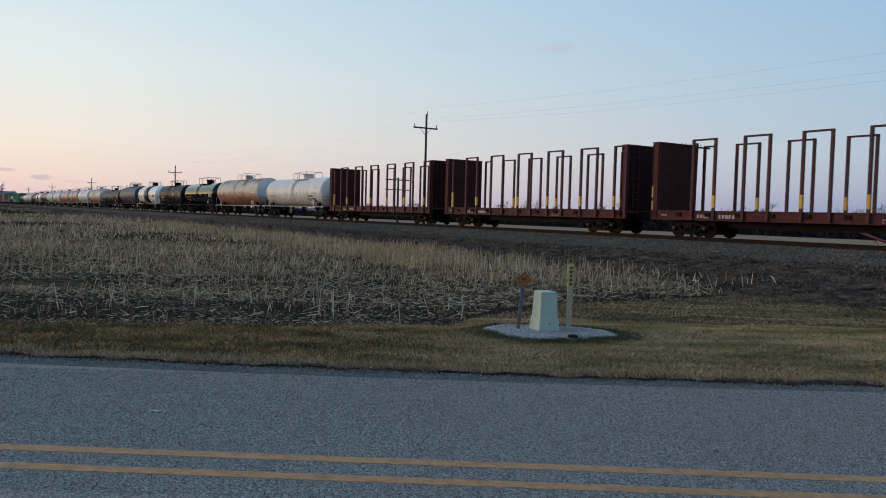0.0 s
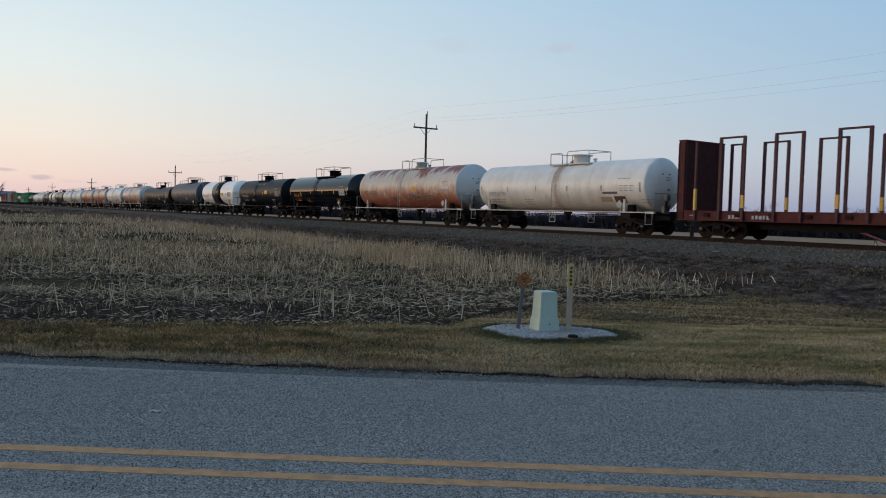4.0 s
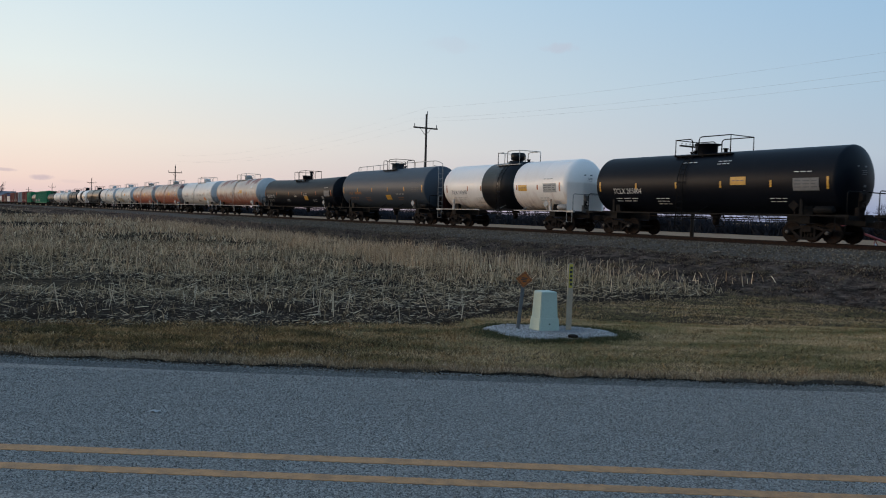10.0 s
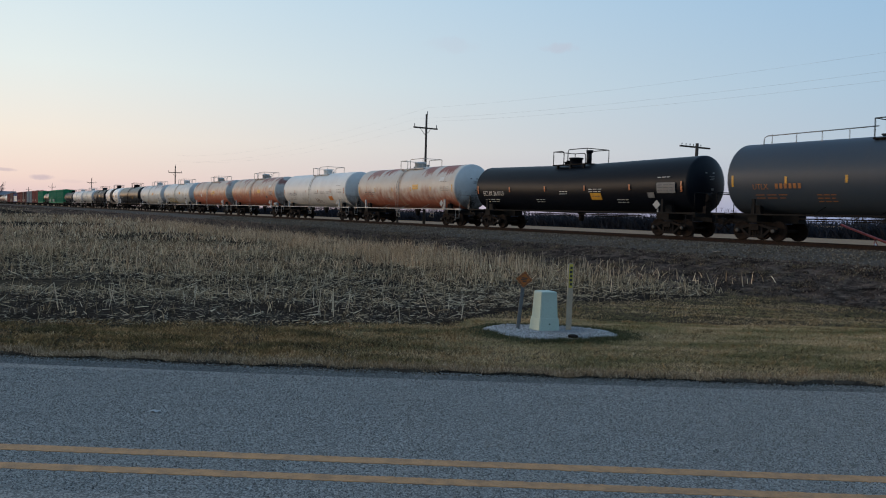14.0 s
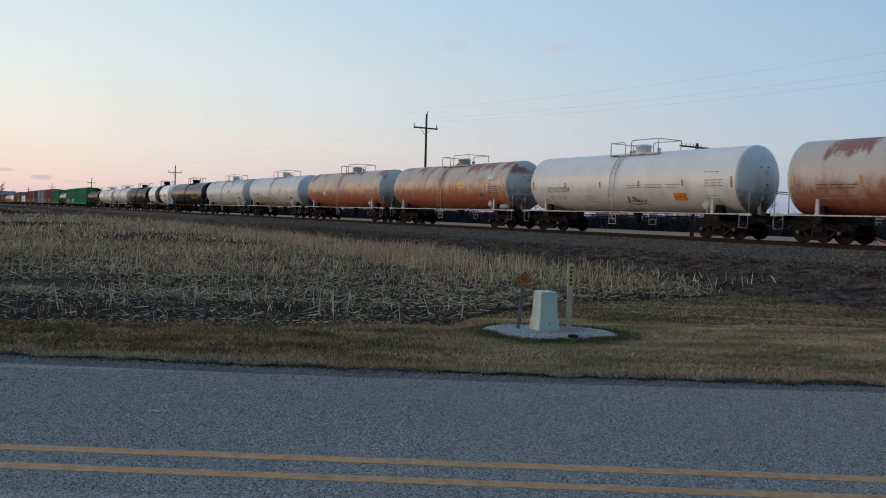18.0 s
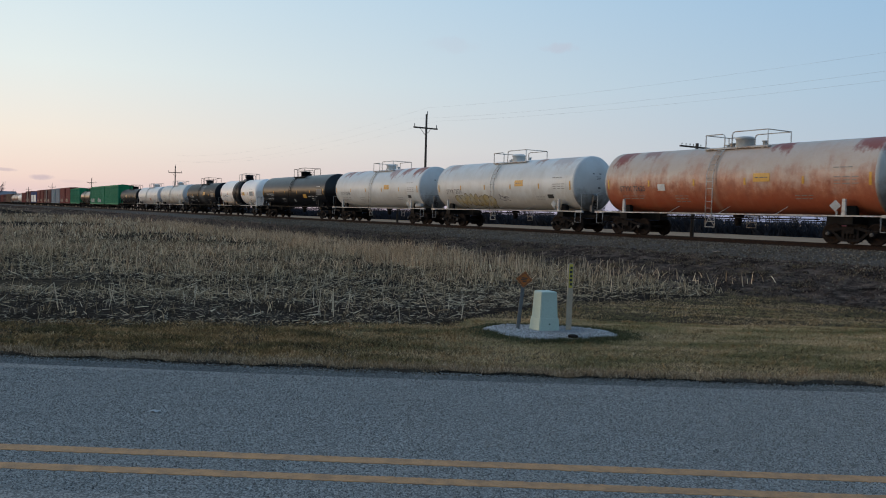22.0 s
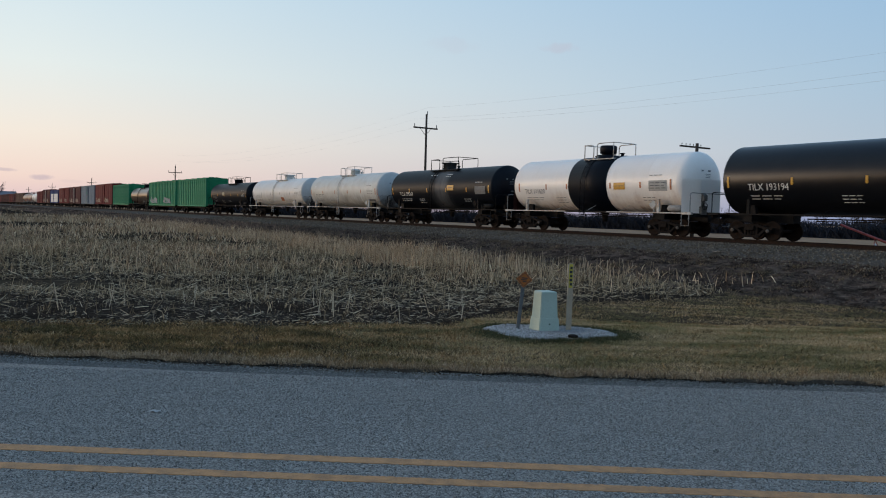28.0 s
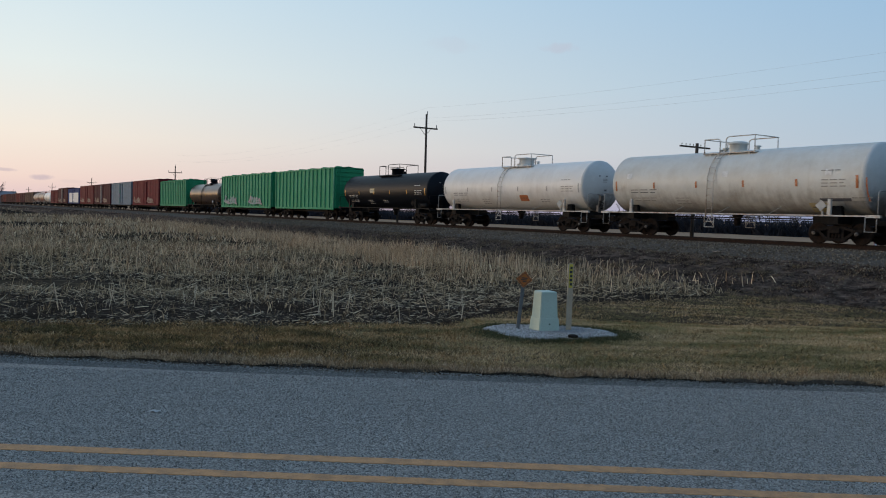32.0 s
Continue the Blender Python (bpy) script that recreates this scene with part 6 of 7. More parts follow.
V, F = blade_mesh(P, RNG.uniform(0.014, 0.06, n), RNG.uniform(0.0035, 0.009, n), RNG.uniform(0.4, 2.0, n))
cloud("dry_lawn_grass", V, F, M_DRYLAWN, "thin brown winter grass over dark soil", "grass")
P = np.concatenate([scatter(330000, -2.6, 12, 8.2, 14, lambda x, y: in_lawn(x, y) & off_pad(x, y) & (RNG.uniform(0, 1, len(x)) < smooth(-2.6, 0.8, x))), scatter(90000, -2, 22, 13, 26, in_lawn), scatter(16000, -30, -9, 8.6, 13, in_lawn)])
n = len(P)
V, F = blade_mesh(P, RNG.uniform(0.012, 0.044, n), RNG.uniform(0.003, 0.0075, n) * np.clip(P[:, 1] / 9, 1, 2.5), RNG.uniform(0.5, 2.0, n))
cloud("lawn_grass", V, F, M_GRASS, "short winter grass, half green and half straw", "grass")
# a taller green ring of grass round the gravel pad
t, q = RNG.uniform(0, math.tau, 15000), 1.0 + np.abs(RNG.normal(0, 0.20, 15000))
q = np.where(np.sin(t) < 0.2, q, 1 + (q - 1) * 0.4)
x, y = PAD_X + pad_radius(t) * q * np.cos(t), PAD_Y + pad_radius(t) * q * np.sin(t)
P = np.stack([x, y, ground_z(x, y)], 1)
n = len(P)
V, F = blade_mesh(P, RNG.uniform(0.025, 0.08, n), RNG.uniform(0.004, 0.010, n), RNG.uniform(0.3, 1.4, n))
M_GREENGRASS = varied("green_blades", [(0.05, 0.07, 0.03), (0.09, 0.10, 0.045), (0.18, 0.15, 0.08), (0.035, 0.045, 0.022), (0.12, 0.10, 0.055)])
cloud("pad_grass", V, F, M_GREENGRASS, "dark green grass growing round the gravel pad", "grass")


# the edge of the sod stands a little over the shoulder, bare dark soil on its face
def sod_wave(x):
    return 0.035 * np.sin(x * 3.1) + 0.025 * np.sin(x * 7.7 + 1) + 0.02 * np.sin(x * 17.3 + 2 * np.sin(x * 2.2))


def sod_top(x):
    return 0.005 + 0.009 * np.sin(x * 1.3 - 0.4) * np.sin(x * 0.61 + 2) + 0.006 * np.sin(x * 9.1 + np.sin(x * 3.7))


M_SOD = surface("dark_sod_soil", (0.045, 0.035, 0.027), (0.11, 0.085, 0.062), 9, 0.4, 0.7, 0.95, 0, 0.9, 0.02, 50)
bm = bmesh.new()
prev = None
for x in np.arange(-12, 12.01, 0.06):
    e, h = float(sod_edge(x) + sod_wave(x)), float(sod_top(x))
    row = [bm.verts.new((x, e + d, z)) for d, z in ((-0.02, -0.05), (0.0, h * 0.55), (0.03, h), (0.16, h * 0.85), (0.42, -0.06))]
    if prev:
        for i in range(4):
            bm.faces.new((prev[i], row[i], row[i + 1], prev[i + 1])).smooth = True
    prev = row
tagged(thing("verge_sod", bm, M_SOD), "crumbling dark edge of the turf beside the gravel shoulder", "turf edge", kind="structure")
# dead fringe on it
x = RNG.uniform(-12, 12, 34000)
d = np.abs(RNG.normal(0.0, 0.16, len(x))) - 0.06
d = np.where(RNG.uniform(0, 1, len(x)) < 0.5 + 0.5 * np.sin(x * 1.3 + np.sin(x * 4.1)), d, d + 0.10)
y = sod_edge(x) + sod_wave(x) + d
P = np.stack([x, y, np.maximum(ground_z(x, y), sod_top(x) * np.clip(1.1 - d * 1.6, 0, 1)) - 0.004], 1)
n = len(P)
V, F = blade_mesh(P, RNG.uniform(0.02, 0.075, n), RNG.uniform(0.004, 0.009, n), RNG.uniform(0.3, 1.6, n))
cloud("fringe_grass", V, F, M_FRINGE, "straw-coloured dead grass along the road edge", "grass")

# tufts of longer grass in the lawn
C = np.concatenate([scatter(1500, -8, 0.5, 8.6, 13, lambda x, y: in_lawn(x, y) & off_pad(x, y)), scatter(1500, -9, 12, 8.6, 14, lambda x, y: in_lawn(x, y) & off_pad(x, y)), scatter(500, 0, 20, 13, 24, in_lawn)])
reach = np.repeat(RNG.uniform(0.03, 0.11, len(C)), 16)
P = np.repeat(C, 16, axis=0)
P[:, :2] += RNG.normal(0, 1, (len(P), 2)) * reach[:, None] * np.array([[1.4, 0.8]])
P[:, 2] = ground_z(P[:, 0], P[:, 1])
n = len(P)
V, F = blade_mesh(P, RNG.uniform(0.03, 0.085, n), RNG.uniform(0.005, 0.011, n) * np.clip(P[:, 1] / 10, 1, 2), RNG.uniform(0.4, 1.9, n))
M_TUFT = varied("grass_tufts", [(0.469, 0.34, 0.198), (0.163, 0.125, 0.063), (0.694, 0.52, 0.315), (0.265, 0.19, 0.108), (0.102, 0.085, 0.0405)], tints=((0.16, 0.17, 0.13), (0.5, 0.46, 0.34), (0.95, 0.72, 0.55), (1.1, 1.0, 0.9)), tint_scale=1.7, amount=0.9)
cloud("grass_tufts", V, F, M_TUFT, "straggling tufts of straw and green grass", "grass")


# maize stubble in drilled rows: dark soil with thin litter near the road, denser stubs behind
def row_points(n, x0, x1, y0, y1, spread, loose):
    """Points strewn along the rows of a maize field; a share of them lies loose between the rows."""
    x = RNG.uniform(x0, x1, n)
    y = RNG.uniform(y0, y1, n)
    near_row = 12.45 + 0.76 * np.round((y - 12.45) / 0.76)
    line = near_row + 0.10 * np.sin(x * 0.55 + near_row) + 0.05 * np.sin(x * 1.7 + 2 * near_row) + RNG.normal(0, spread, n)
    y = np.where(RNG.uniform(0, 1, n) < loose, y, line)
    k = in_field(x, y)
    x, y = x[k], y[k]
    return np.stack([x, y, ground_z(x, y)], 1)


def lying(A, lo, hi, long_share, tilt):
    """The far ends of broken stalks that lie at A, mostly along the rows."""
    n = len(A)
    ang = RNG.normal(0.0, 0.85, n) + math.pi * RNG.integers(0, 2, n)
    ln = RNG.uniform(lo, hi, n) * np.where(RNG.uniform(0, 1, n) < long_share, 2.8, 1.0)
    B = A + np.stack([np.cos(ang) * ln, np.sin(ang) * ln, RNG.uniform(-0.02, tilt, n) * ln * 2], 1)
    A = A + np.stack([np.zeros(n), np.zeros(n), RNG.uniform(0.0, 0.035, n)], 1)
    B[:, 2] = np.maximum(B[:, 2], ground_z(B[:, 0], B[:, 1])) + RNG.uniform(0.0, 0.035, n)
    return A, B


def tangled(n, x0, x1, y0, y1, count, reach):
    """Heaps of broken stalks thrown across one another: both ends of every stick."""
    C = row_points(n, x0, x1, y0, y1, 0.12, 0.35)
    C = C[np.repeat(np.arange(len(C)), RNG.integers(2, count, len(C)))]
    m = len(C)
    x, y = C[:, 0] + RNG.normal(0, 0.17, m), C[:, 1] + RNG.normal(0, 0.08, m)
    A = np.stack([x, y, ground_z(x, y) + RNG.uniform(0, 0.05, m)], 1)
    ang, ln, lift = RNG.uniform(0, math.tau, m), RNG.uniform(0.05, reach, m), np.abs(RNG.normal(0, 0.32, m))
    return A, A + np.stack([np.cos(ang) * np.cos(lift) * ln, np.sin(ang) * np.cos(lift) * ln, np.sin(lift) * ln], 1)


x = RNG.uniform(-9, 1, 800)
y = field_edge(x) + np.abs(RNG.normal(0, 0.6, 800))
A0 = np.concatenate([np.stack([x, y, ground_z(x, y)], 1), patchy(row_points(5600, -10, 10, 11.5, 18.5, 0.16, 0.5), 0.9, 0.1), patchy(row_points(800, -10, 10, 11.5, 18.5, 0.05, 0.1), 1.4, 0.3)])
A1 = patchy(row_points(15000, -18, 12, 17.5, 29, 0.12, 0.4), 1.3, 0.35)
pairs = [lying(A0, 0.02, 0.10, 0.05, 0.2), lying(A1, 0.04, 0.2, 0.08, 0.25)]
A, B = (np.concatenate(q) for q in zip(*pairs))
V, F = stick_mesh(A, B, RNG.uniform(0.0032, 0.0078, len(A)) * np.clip(A[:, 1] / 17, 1, 1.7))
cloud("stalk_litter", V, F, M_STALK, "bleached broken maize stalks lying on dark soil", "maize stubble")
A, B = lying(patchy(scatter(24000, -34, 14, 27, 50, in_field), 1.3, 0.1), 0.06, 0.26, 0.08, 0.25)
V, F = stick_mesh(A, B, RNG.uniform(0.006, 0.014, len(A)))
cloud("far_stalk_litter", V, F, M_STUBBLE, "pale litter of maize stalks farther out in the field", "maize stubble")
tangles = [tangled(80, -10, 9, 12.0, 17.5, 8, 0.17), tangled(640, -17, 11, 17.5, 28.0, 9, 0.27)]
A, B = (np.concatenate(q) for q in zip(*tangles))
V, F = stick_mesh(A, B, RNG.uniform(0.0055, 0.0105, len(A)) * np.clip(A[:, 1] / 20, 0.9, 1.4))
cloud("tangled_stalks", V, F, M_TANGLE, "heaps of bleached broken stalks thrown across one another", "maize stubble")
# stubs and broken stalks that still stand
A = np.concatenate([patchy(row_points(900, -10, 9, 12, 17.5, 0.03, 0.1), 0.8, 0.1), patchy(row_points(5200, -16, 10, 17, 28, 0.05, 0.1), 1.5, 0.3), patchy(scatter(12000, -30, 14, 25, 48, in_field), 1.6, 0.5)])
n = len(A)
h = RNG.uniform(0.06, 0.24, n) * np.where(RNG.uniform(0, 1, n) < 0.09, 2.4, 1.0) * np.clip(A[:, 1] / 22, 0.8, 1.35)
B = A + np.stack([RNG.normal(0.05, 0.26, n) * h, RNG.normal(0, 0.26, n) * h, h], 1)
kink = B + np.stack([RNG.normal(0, 0.16, n), RNG.normal(0, 0.16, n), -RNG.uniform(-0.02, 0.18, n)], 1)
k = RNG.uniform(0, 1, n) < 0.35
r = RNG.uniform(0.0045, 0.0095, n) * np.clip(A[:, 1] / 18, 0.9, 1.7)
V, F = stick_mesh(np.concatenate([A, B[k]]), np.concatenate([B, kink[k]]), np.concatenate([r, r[k] * 0.8]))
cloud("standing_stubs", V, F, M_STUBBLE, "snapped maize stubs still standing in the field", "maize stubble")
# lone tall stalks, some snapped over
M_TALL = varied("bleached_stalks", [(0.632, 0.5, 0.342), (0.816, 0.67, 0.477), (0.428, 0.32, 0.211)], amount=0.3)
rng = np.random.default_rng(21)
spots = np.stack([rng.uniform(-7.5, 0.5, 26), rng.uniform(12.7, 18.5, 26)], 1)
for x, y in spots:
    z, h = float(ground_z(x, y)), rng.uniform(0.16, 0.55)
    a = np.array([[x, y, z - 0.03]])
    b = a + np.array([[rng.normal(0, 0.12) * h, rng.normal(0, 0.1) * h, h]])
    A, B, R = [a], [b], [0.0065]
    if rng.uniform() < 0.35:
        ln, way = rng.uniform(0.2, 0.5), rng.choice([-1, 1])
        A.append(b)
        B.append(b + np.array([[way * ln * 0.75, rng.normal(0, 0.1), -ln * rng.uniform(0.1, 0.8)]]))
        R.append(0.0055)
    for _ in range(2):
        q = a + (b - a) * rng.uniform(0.3, 0.8)
        A.append(q)
        B.append(q + np.array([[rng.normal(0, 0.13), rng.normal(0, 0.08), -rng.uniform(0.02, 0.16)]]))
        R.append(0.0045)
    V, F = stick_mesh(np.concatenate(A), np.concatenate(B), np.array(R))
    me = bpy.data.meshes.new("maize_stalk")
    me.from_pydata(V.tolist(), [], F.tolist())
    me.materials.append(M_TALL)
    tagged(new("maize_stalk", me), "dry broken maize stalk standing in the dark field", "maize stalk", "lone maize stalks")
A, B = lying(np.concatenate([patchy(row_points(120, -8.5, 9, 12.2, 17.5, 0.25, 0.6), 1.1, 0.3), patchy(row_points(600, -14, 10, 17, 26, 0.25, 0.6), 1.5, 0.3)]), 0.06, 0.22, 0.05, 0.25)
V, F = stick_mesh(A, B, RNG.uniform(0.006, 0.010, len(A)) * np.clip(A[:, 1] / 18, 0.9, 1.4))
cloud("fallen_stalks", V, F, M_TALL, "long bleached maize stalks fallen across the rows", "maize stubble")
# chaff between the stubs
A = np.concatenate([patchy(scatter(9000, -9.5, 10, 11.3, 17.5, in_field), 0.8, 0.2), patchy(scatter(22000, -16, 12, 17.5, 30, in_field), 1.2, 0.3), scatter(34000, -36, 16, 28, 62, in_field)])
n = len(A)
V, F = blade_mesh(A, RNG.uniform(0.03, 0.11, n) * np.where(A[:, 1] < 17.5, 0.35, 1.0), RNG.uniform(0.012, 0.032, n) * np.clip(A[:, 1] / 28, 0.45, 2), RNG.uniform(0.8, 2.2, n), 0.7)
M_CHAFF = varied("field_chaff", [(0.367, 0.27, 0.171), (0.163, 0.12, 0.0765), (0.592, 0.45, 0.288), (0.0918, 0.068, 0.045), (0.265, 0.195, 0.126)], tints=((0.3, 0.29, 0.28), (0.8, 0.78, 0.75), (1.05, 0.98, 0.9)), tint_scale=0.5, amount=0.8, stretch=(0.5, 1.2, 1))
cloud("field_chaff", V, F, M_CHAFF, "brown shredded chaff between the maize stubs", "maize stubble")
# fine leaf litter
A = np.concatenate([patchy(row_points(24000, -10, 9, 11.5, 18, 0.2, 0.6), 0.7, 0.3), scatter(9000, -16, 12, 18, 30, in_field), scatter(10000, -32, 14, 26, 46, in_field)])
n = len(A)
V, F = blade_mesh(A, RNG.uniform(0.012, 0.05, n) * np.clip(A[:, 1] / 18, 0.8, 2), RNG.uniform(0.006, 0.018, n) * np.clip(A[:, 1] / 14, 1, 2.2), RNG.uniform(1.0, 2.4, n), 0.8)
M_LEAF = varied("shredded_leaves", [(0.26, 0.22, 0.18), (0.09, 0.07, 0.055), (0.045, 0.034, 0.027), (0.42, 0.355, 0.29), (0.14, 0.11, 0.085), (0.03, 0.023, 0.018)], tints=((0.28, 0.26, 0.25), (0.95, 0.90, 0.86), (1.15, 1.05, 0.95)), tint_scale=0.8, amount=0.8, stretch=(0.4, 1.1, 1))
cloud("leaf_litter", V, F, M_LEAF, "shredded dry maize leaves on the soil", "maize stubble")


# dry weeds over the far field and in a belt along the foot of the bank
def weeds_at(n, a0, a1, o0, o1):
    a, o = RNG.uniform(a0, a1, n), RNG.uniform(o0, o1, n)
    x, y = to_xy(a, o)
    return np.stack([x, y, ground_z(x, y)], 1)


far_field = []
for n, y0, y1 in ((15000, 25, 42), (34000, 36, 75), (24000, 50, 105), (42000, 75, 150), (22000, 150, 330)):
    yy = RNG.uniform(y0, y1, n)
    xx = RNG.uniform(-0.70 * yy - 4, 0.36 * yy + 4)
    k = (line_coords(xx, yy)[1] > 8.5)
    far_field.append(np.stack([xx[k], yy[k], ground_z(xx[k], yy[k])], 1))
P = np.concatenate([patchy(q, 3.0 + 2.3 * i, 1.1) for i, q in enumerate(far_field)])
n = len(P)
V, F = blade_mesh(P, RNG.uniform(0.08, 0.62, n) * np.clip(P[:, 1] / 60, 0.8, 1.2), RNG.uniform(0.012, 0.045, n) * np.clip(P[:, 1] / 35, 0.8, 4), np.abs(RNG.normal(0, 1.0, n)) + 0.05)
cloud("dry_weeds", V, F, M_WEED, "dense dry brown weeds over the field", "dry weeds")
P = np.concatenate([patchy(weeds_at(19000, -100, -33, 8.8, 13.2), 2.0, 0.7), patchy(weeds_at(1800, -34, -26, 9.6, 12.6), 1.2, 0.2), patchy(weeds_at(6400, -44, -24, 10.4, 15.6), 1.0, 0.2)])
n = len(P)
V, F = blade_mesh(P, RNG.uniform(0.15, 0.8, n), RNG.uniform(0.009, 0.02, n), RNG.uniform(0.05, 0.6, n))
cloud("tall_dry_grass", V, F, M_WEED, "tall straw-coloured grass along the foot of the bank", "dry grass")
A = np.concatenate([patchy(weeds_at(900, -60, -24, 10.3, 13.4), 1.0, 0.2), patchy(weeds_at(500, -30, -18, 10.6, 14.5), 1.0, 0.2), weeds_at(60, -25, -19, 10.6, 12.4)])
n = len(A)
h = RNG.uniform(0.25, 0.85, n)
B = A + np.stack([RNG.normal(0, 0.10, n) * h, RNG.normal(0, 0.10, n) * h, h], 1)
k = RNG.uniform(0, 1, n) < 0.6
L0 = A[k] + (B[k] - A[k]) * RNG.uniform(0.4, 0.95, k.sum())[:, None]
L1 = L0 + np.stack([RNG.normal(0, 0.14, k.sum()), RNG.normal(0, 0.14, k.sum()), RNG.uniform(-0.2, 0.08, k.sum())], 1)
V, F = stick_mesh(np.concatenate([A, L0]), np.concatenate([B, L1]), np.concatenate([RNG.uniform(0.0045, 0.0085, n), RNG.uniform(0.004, 0.007, k.sum())]))
cloud("dry_maize_stems", V, F, M_GOLDEN, "pale dead maize stems standing by the bank", "maize stubble")
P = patchy(np.concatenate([weeds_at(16000, -140, -62, 4.6, 10), weeds_at(20000, -340, -110, 3.6, 12)]), 3.0, 0.8)
n = len(P)
V, F = blade_mesh(P, RNG.uniform(0.06, 0.32, n), RNG.uniform(0.02, 0.05, n) * np.clip(P[:, 1] / 90, 1, 3), np.abs(RNG.normal(0, 0.8, n)))
cloud("bank_weeds", V, F, M_BANKWEED, "low brown dead grass on the railway bank", "dry grass")
P = weeds_at(60000, -90, 14, 3.9, 11.0)
P = patchy(P, 1.8, 0.7)
n = len(P)
V, F = blade_mesh(P, RNG.uniform(0.03, 0.12, n), RNG.uniform(0.012, 0.03, n), RNG.uniform(0.7, 2.0, n))
cloud("bank_grass", V, F, M_BANKGRASS, "scorched dark grass on the railway bank", "grass")

# tufts of half-dead grass over the bank, bent down the slope
C = patchy(weeds_at(2600, -85, 14, 4.4, 11.2), 1.2, 0.3)
C = C[np.repeat(np.arange(len(C)), RNG.integers(16, 40, len(C)))]
n = len(C)
P = C + np.stack([RNG.normal(0, 0.15, n), RNG.normal(0, 0.15, n), np.zeros(n)], 1)
P[:, 2] = ground_z(P[:, 0], P[:, 1])
V, F = blade_mesh(P, RNG.uniform(0.05, 0.17, n), RNG.uniform(0.008, 0.018, n), RNG.uniform(0.7, 1.8, n))
M_BANKTUFT = varied("bank_tufts", [(0.194, 0.152, 0.101), (0.102, 0.077, 0.054), (0.337, 0.255, 0.167), (0.051, 0.039, 0.0288), (0.153, 0.128, 0.0792)], tints=((0.35, 0.35, 0.33), (0.85, 0.84, 0.78), (1.2, 1.08, 0.96)), tint_scale=0.9, amount=0.85)
cloud("bank_tufts", V, F, M_BANKTUFT, "tufts of half-dead grass on the dark bank", "grass")

# clods: near-black crumbs for soil and painted shadow under the fringe, lumps on the bank
M_CLOD = varied("dark_clods", [(0.042, 0.032, 0.027), (0.08, 0.060, 0.048), (0.13, 0.10, 0.08), (0.028, 0.021, 0.018)])
M_LIP = varied("black_crumbs", [(0.02, 0.015, 0.012), (0.045, 0.034, 0.027), (0.012, 0.009, 0.008)])
x = RNG.uniform(-12, 12, 9000)
x = x[RNG.uniform(0, 1, len(x)) < 0.45 + 0.35 * np.sin(x * 1.9 + 2 * np.sin(x * 0.7)) + 0.15 * np.sin(x * 9)]
y = sod_edge(x) + sod_wave(x) - np.abs(RNG.normal(0, 0.03, len(x)))
V, F = pebble_mesh(np.stack([x, y, np.full(len(x), -0.024)], 1), RNG.uniform(0.006, 0.022, len(x)))
cloud("soil_lip", V, F, M_LIP, "dark crumbs of soil that draw the shadow line under the grass edge", "soil")
P = patchy(weeds_at(22000, -80, 14, 4.2, 10.8), 1.4, 0.6)
V, F = pebble_mesh(P, RNG.uniform(0.025, 0.10, len(P)) * RNG.uniform(0.5, 1.0, len(P)))
cloud("bank_clods", V, F, M_CLOD, "dark lumps of earth on the railway bank", "soil")

# loose stones on the ballast
a, o = RNG.uniform(-95, 12, 52000), RNG.uniform(1.0, 5.6, 52000)
x, y = to_xy(a, o)
z = np.interp(o, [1.0, 1.9, 2.8, 4.0, 4.5, 6.5], [RAIL_Z - 0.19, RAIL_Z - 0.19, 0.56, 0.36, 0.29, 0.02])
k = RNG.uniform(0, 1, len(a)) < np.interp(o, [1, 3.4, 4.2, 5.6], [1, 1, 0.4, 0.04])
P = np.stack([x, y, z + 0.012], 1)[k]
V, F = pebble_mesh(P, RNG.uniform(0.022, 0.05, len(P)))
cloud("ballast_stones", V, F, M_STONE, "loose grey crushed stone beside the rails", "ballast")
# proud chips of the road surface
x, y = RNG.uniform(-5.2, 5.2, 150000), RNG.uniform(4.55, 8.0, 150000)
d = y - road_base(x)
k = (y < road_edge(x) - 0.01) & ((d > -2.60) | (d < -2.74)) & ((d > -2.98) | (d < -3.11))
x, y = x[k], y[k]
n = len(x)
r, t0 = RNG.uniform(0.004, 0.0095, n), RNG.uniform(0, math.tau, n)
corner = [np.stack([x + r * np.cos(t0 + q), y + r * np.sin(t0 + q), np.full(n, -0.002)], 1) for q in (0, 1.9, 4.1)]
corner.append(np.stack([x + r * RNG.uniform(-0.4, 0.4, n), y + r * RNG.uniform(-0.4, 0.4, n), r * RNG.uniform(0.5, 1.0, n)], 1))
V = np.stack(corner, 1).reshape(-1, 3)
F = (np.arange(n)[:, None, None] * 4 + np.array([[0, 1, 3], [1, 2, 3], [2, 0, 3]])[None]).reshape(-1, 3)
M_CHIP = varied("road_chips", [(0.10, 0.094, 0.085), (0.25, 0.236, 0.214), (0.44, 0.415, 0.375), (0.18, 0.168, 0.154), (0.07, 0.065, 0.06), (0.33, 0.31, 0.28)], amount=0.2)
cloud("road_chips", V, F, M_CHIP, "small grey stone chips bedded in the asphalt", "road chips")
# stones that have rolled down the bank
P = patchy(weeds_at(5200, -80, 12, 4.3, 9.6), 1.1, 0.4)
V, F = pebble_mesh(P, RNG.uniform(0.018, 0.055, len(P)))
cloud("bank_stones", V, F, M_STONE, "grey stones strewn over the dark bank", "stones")
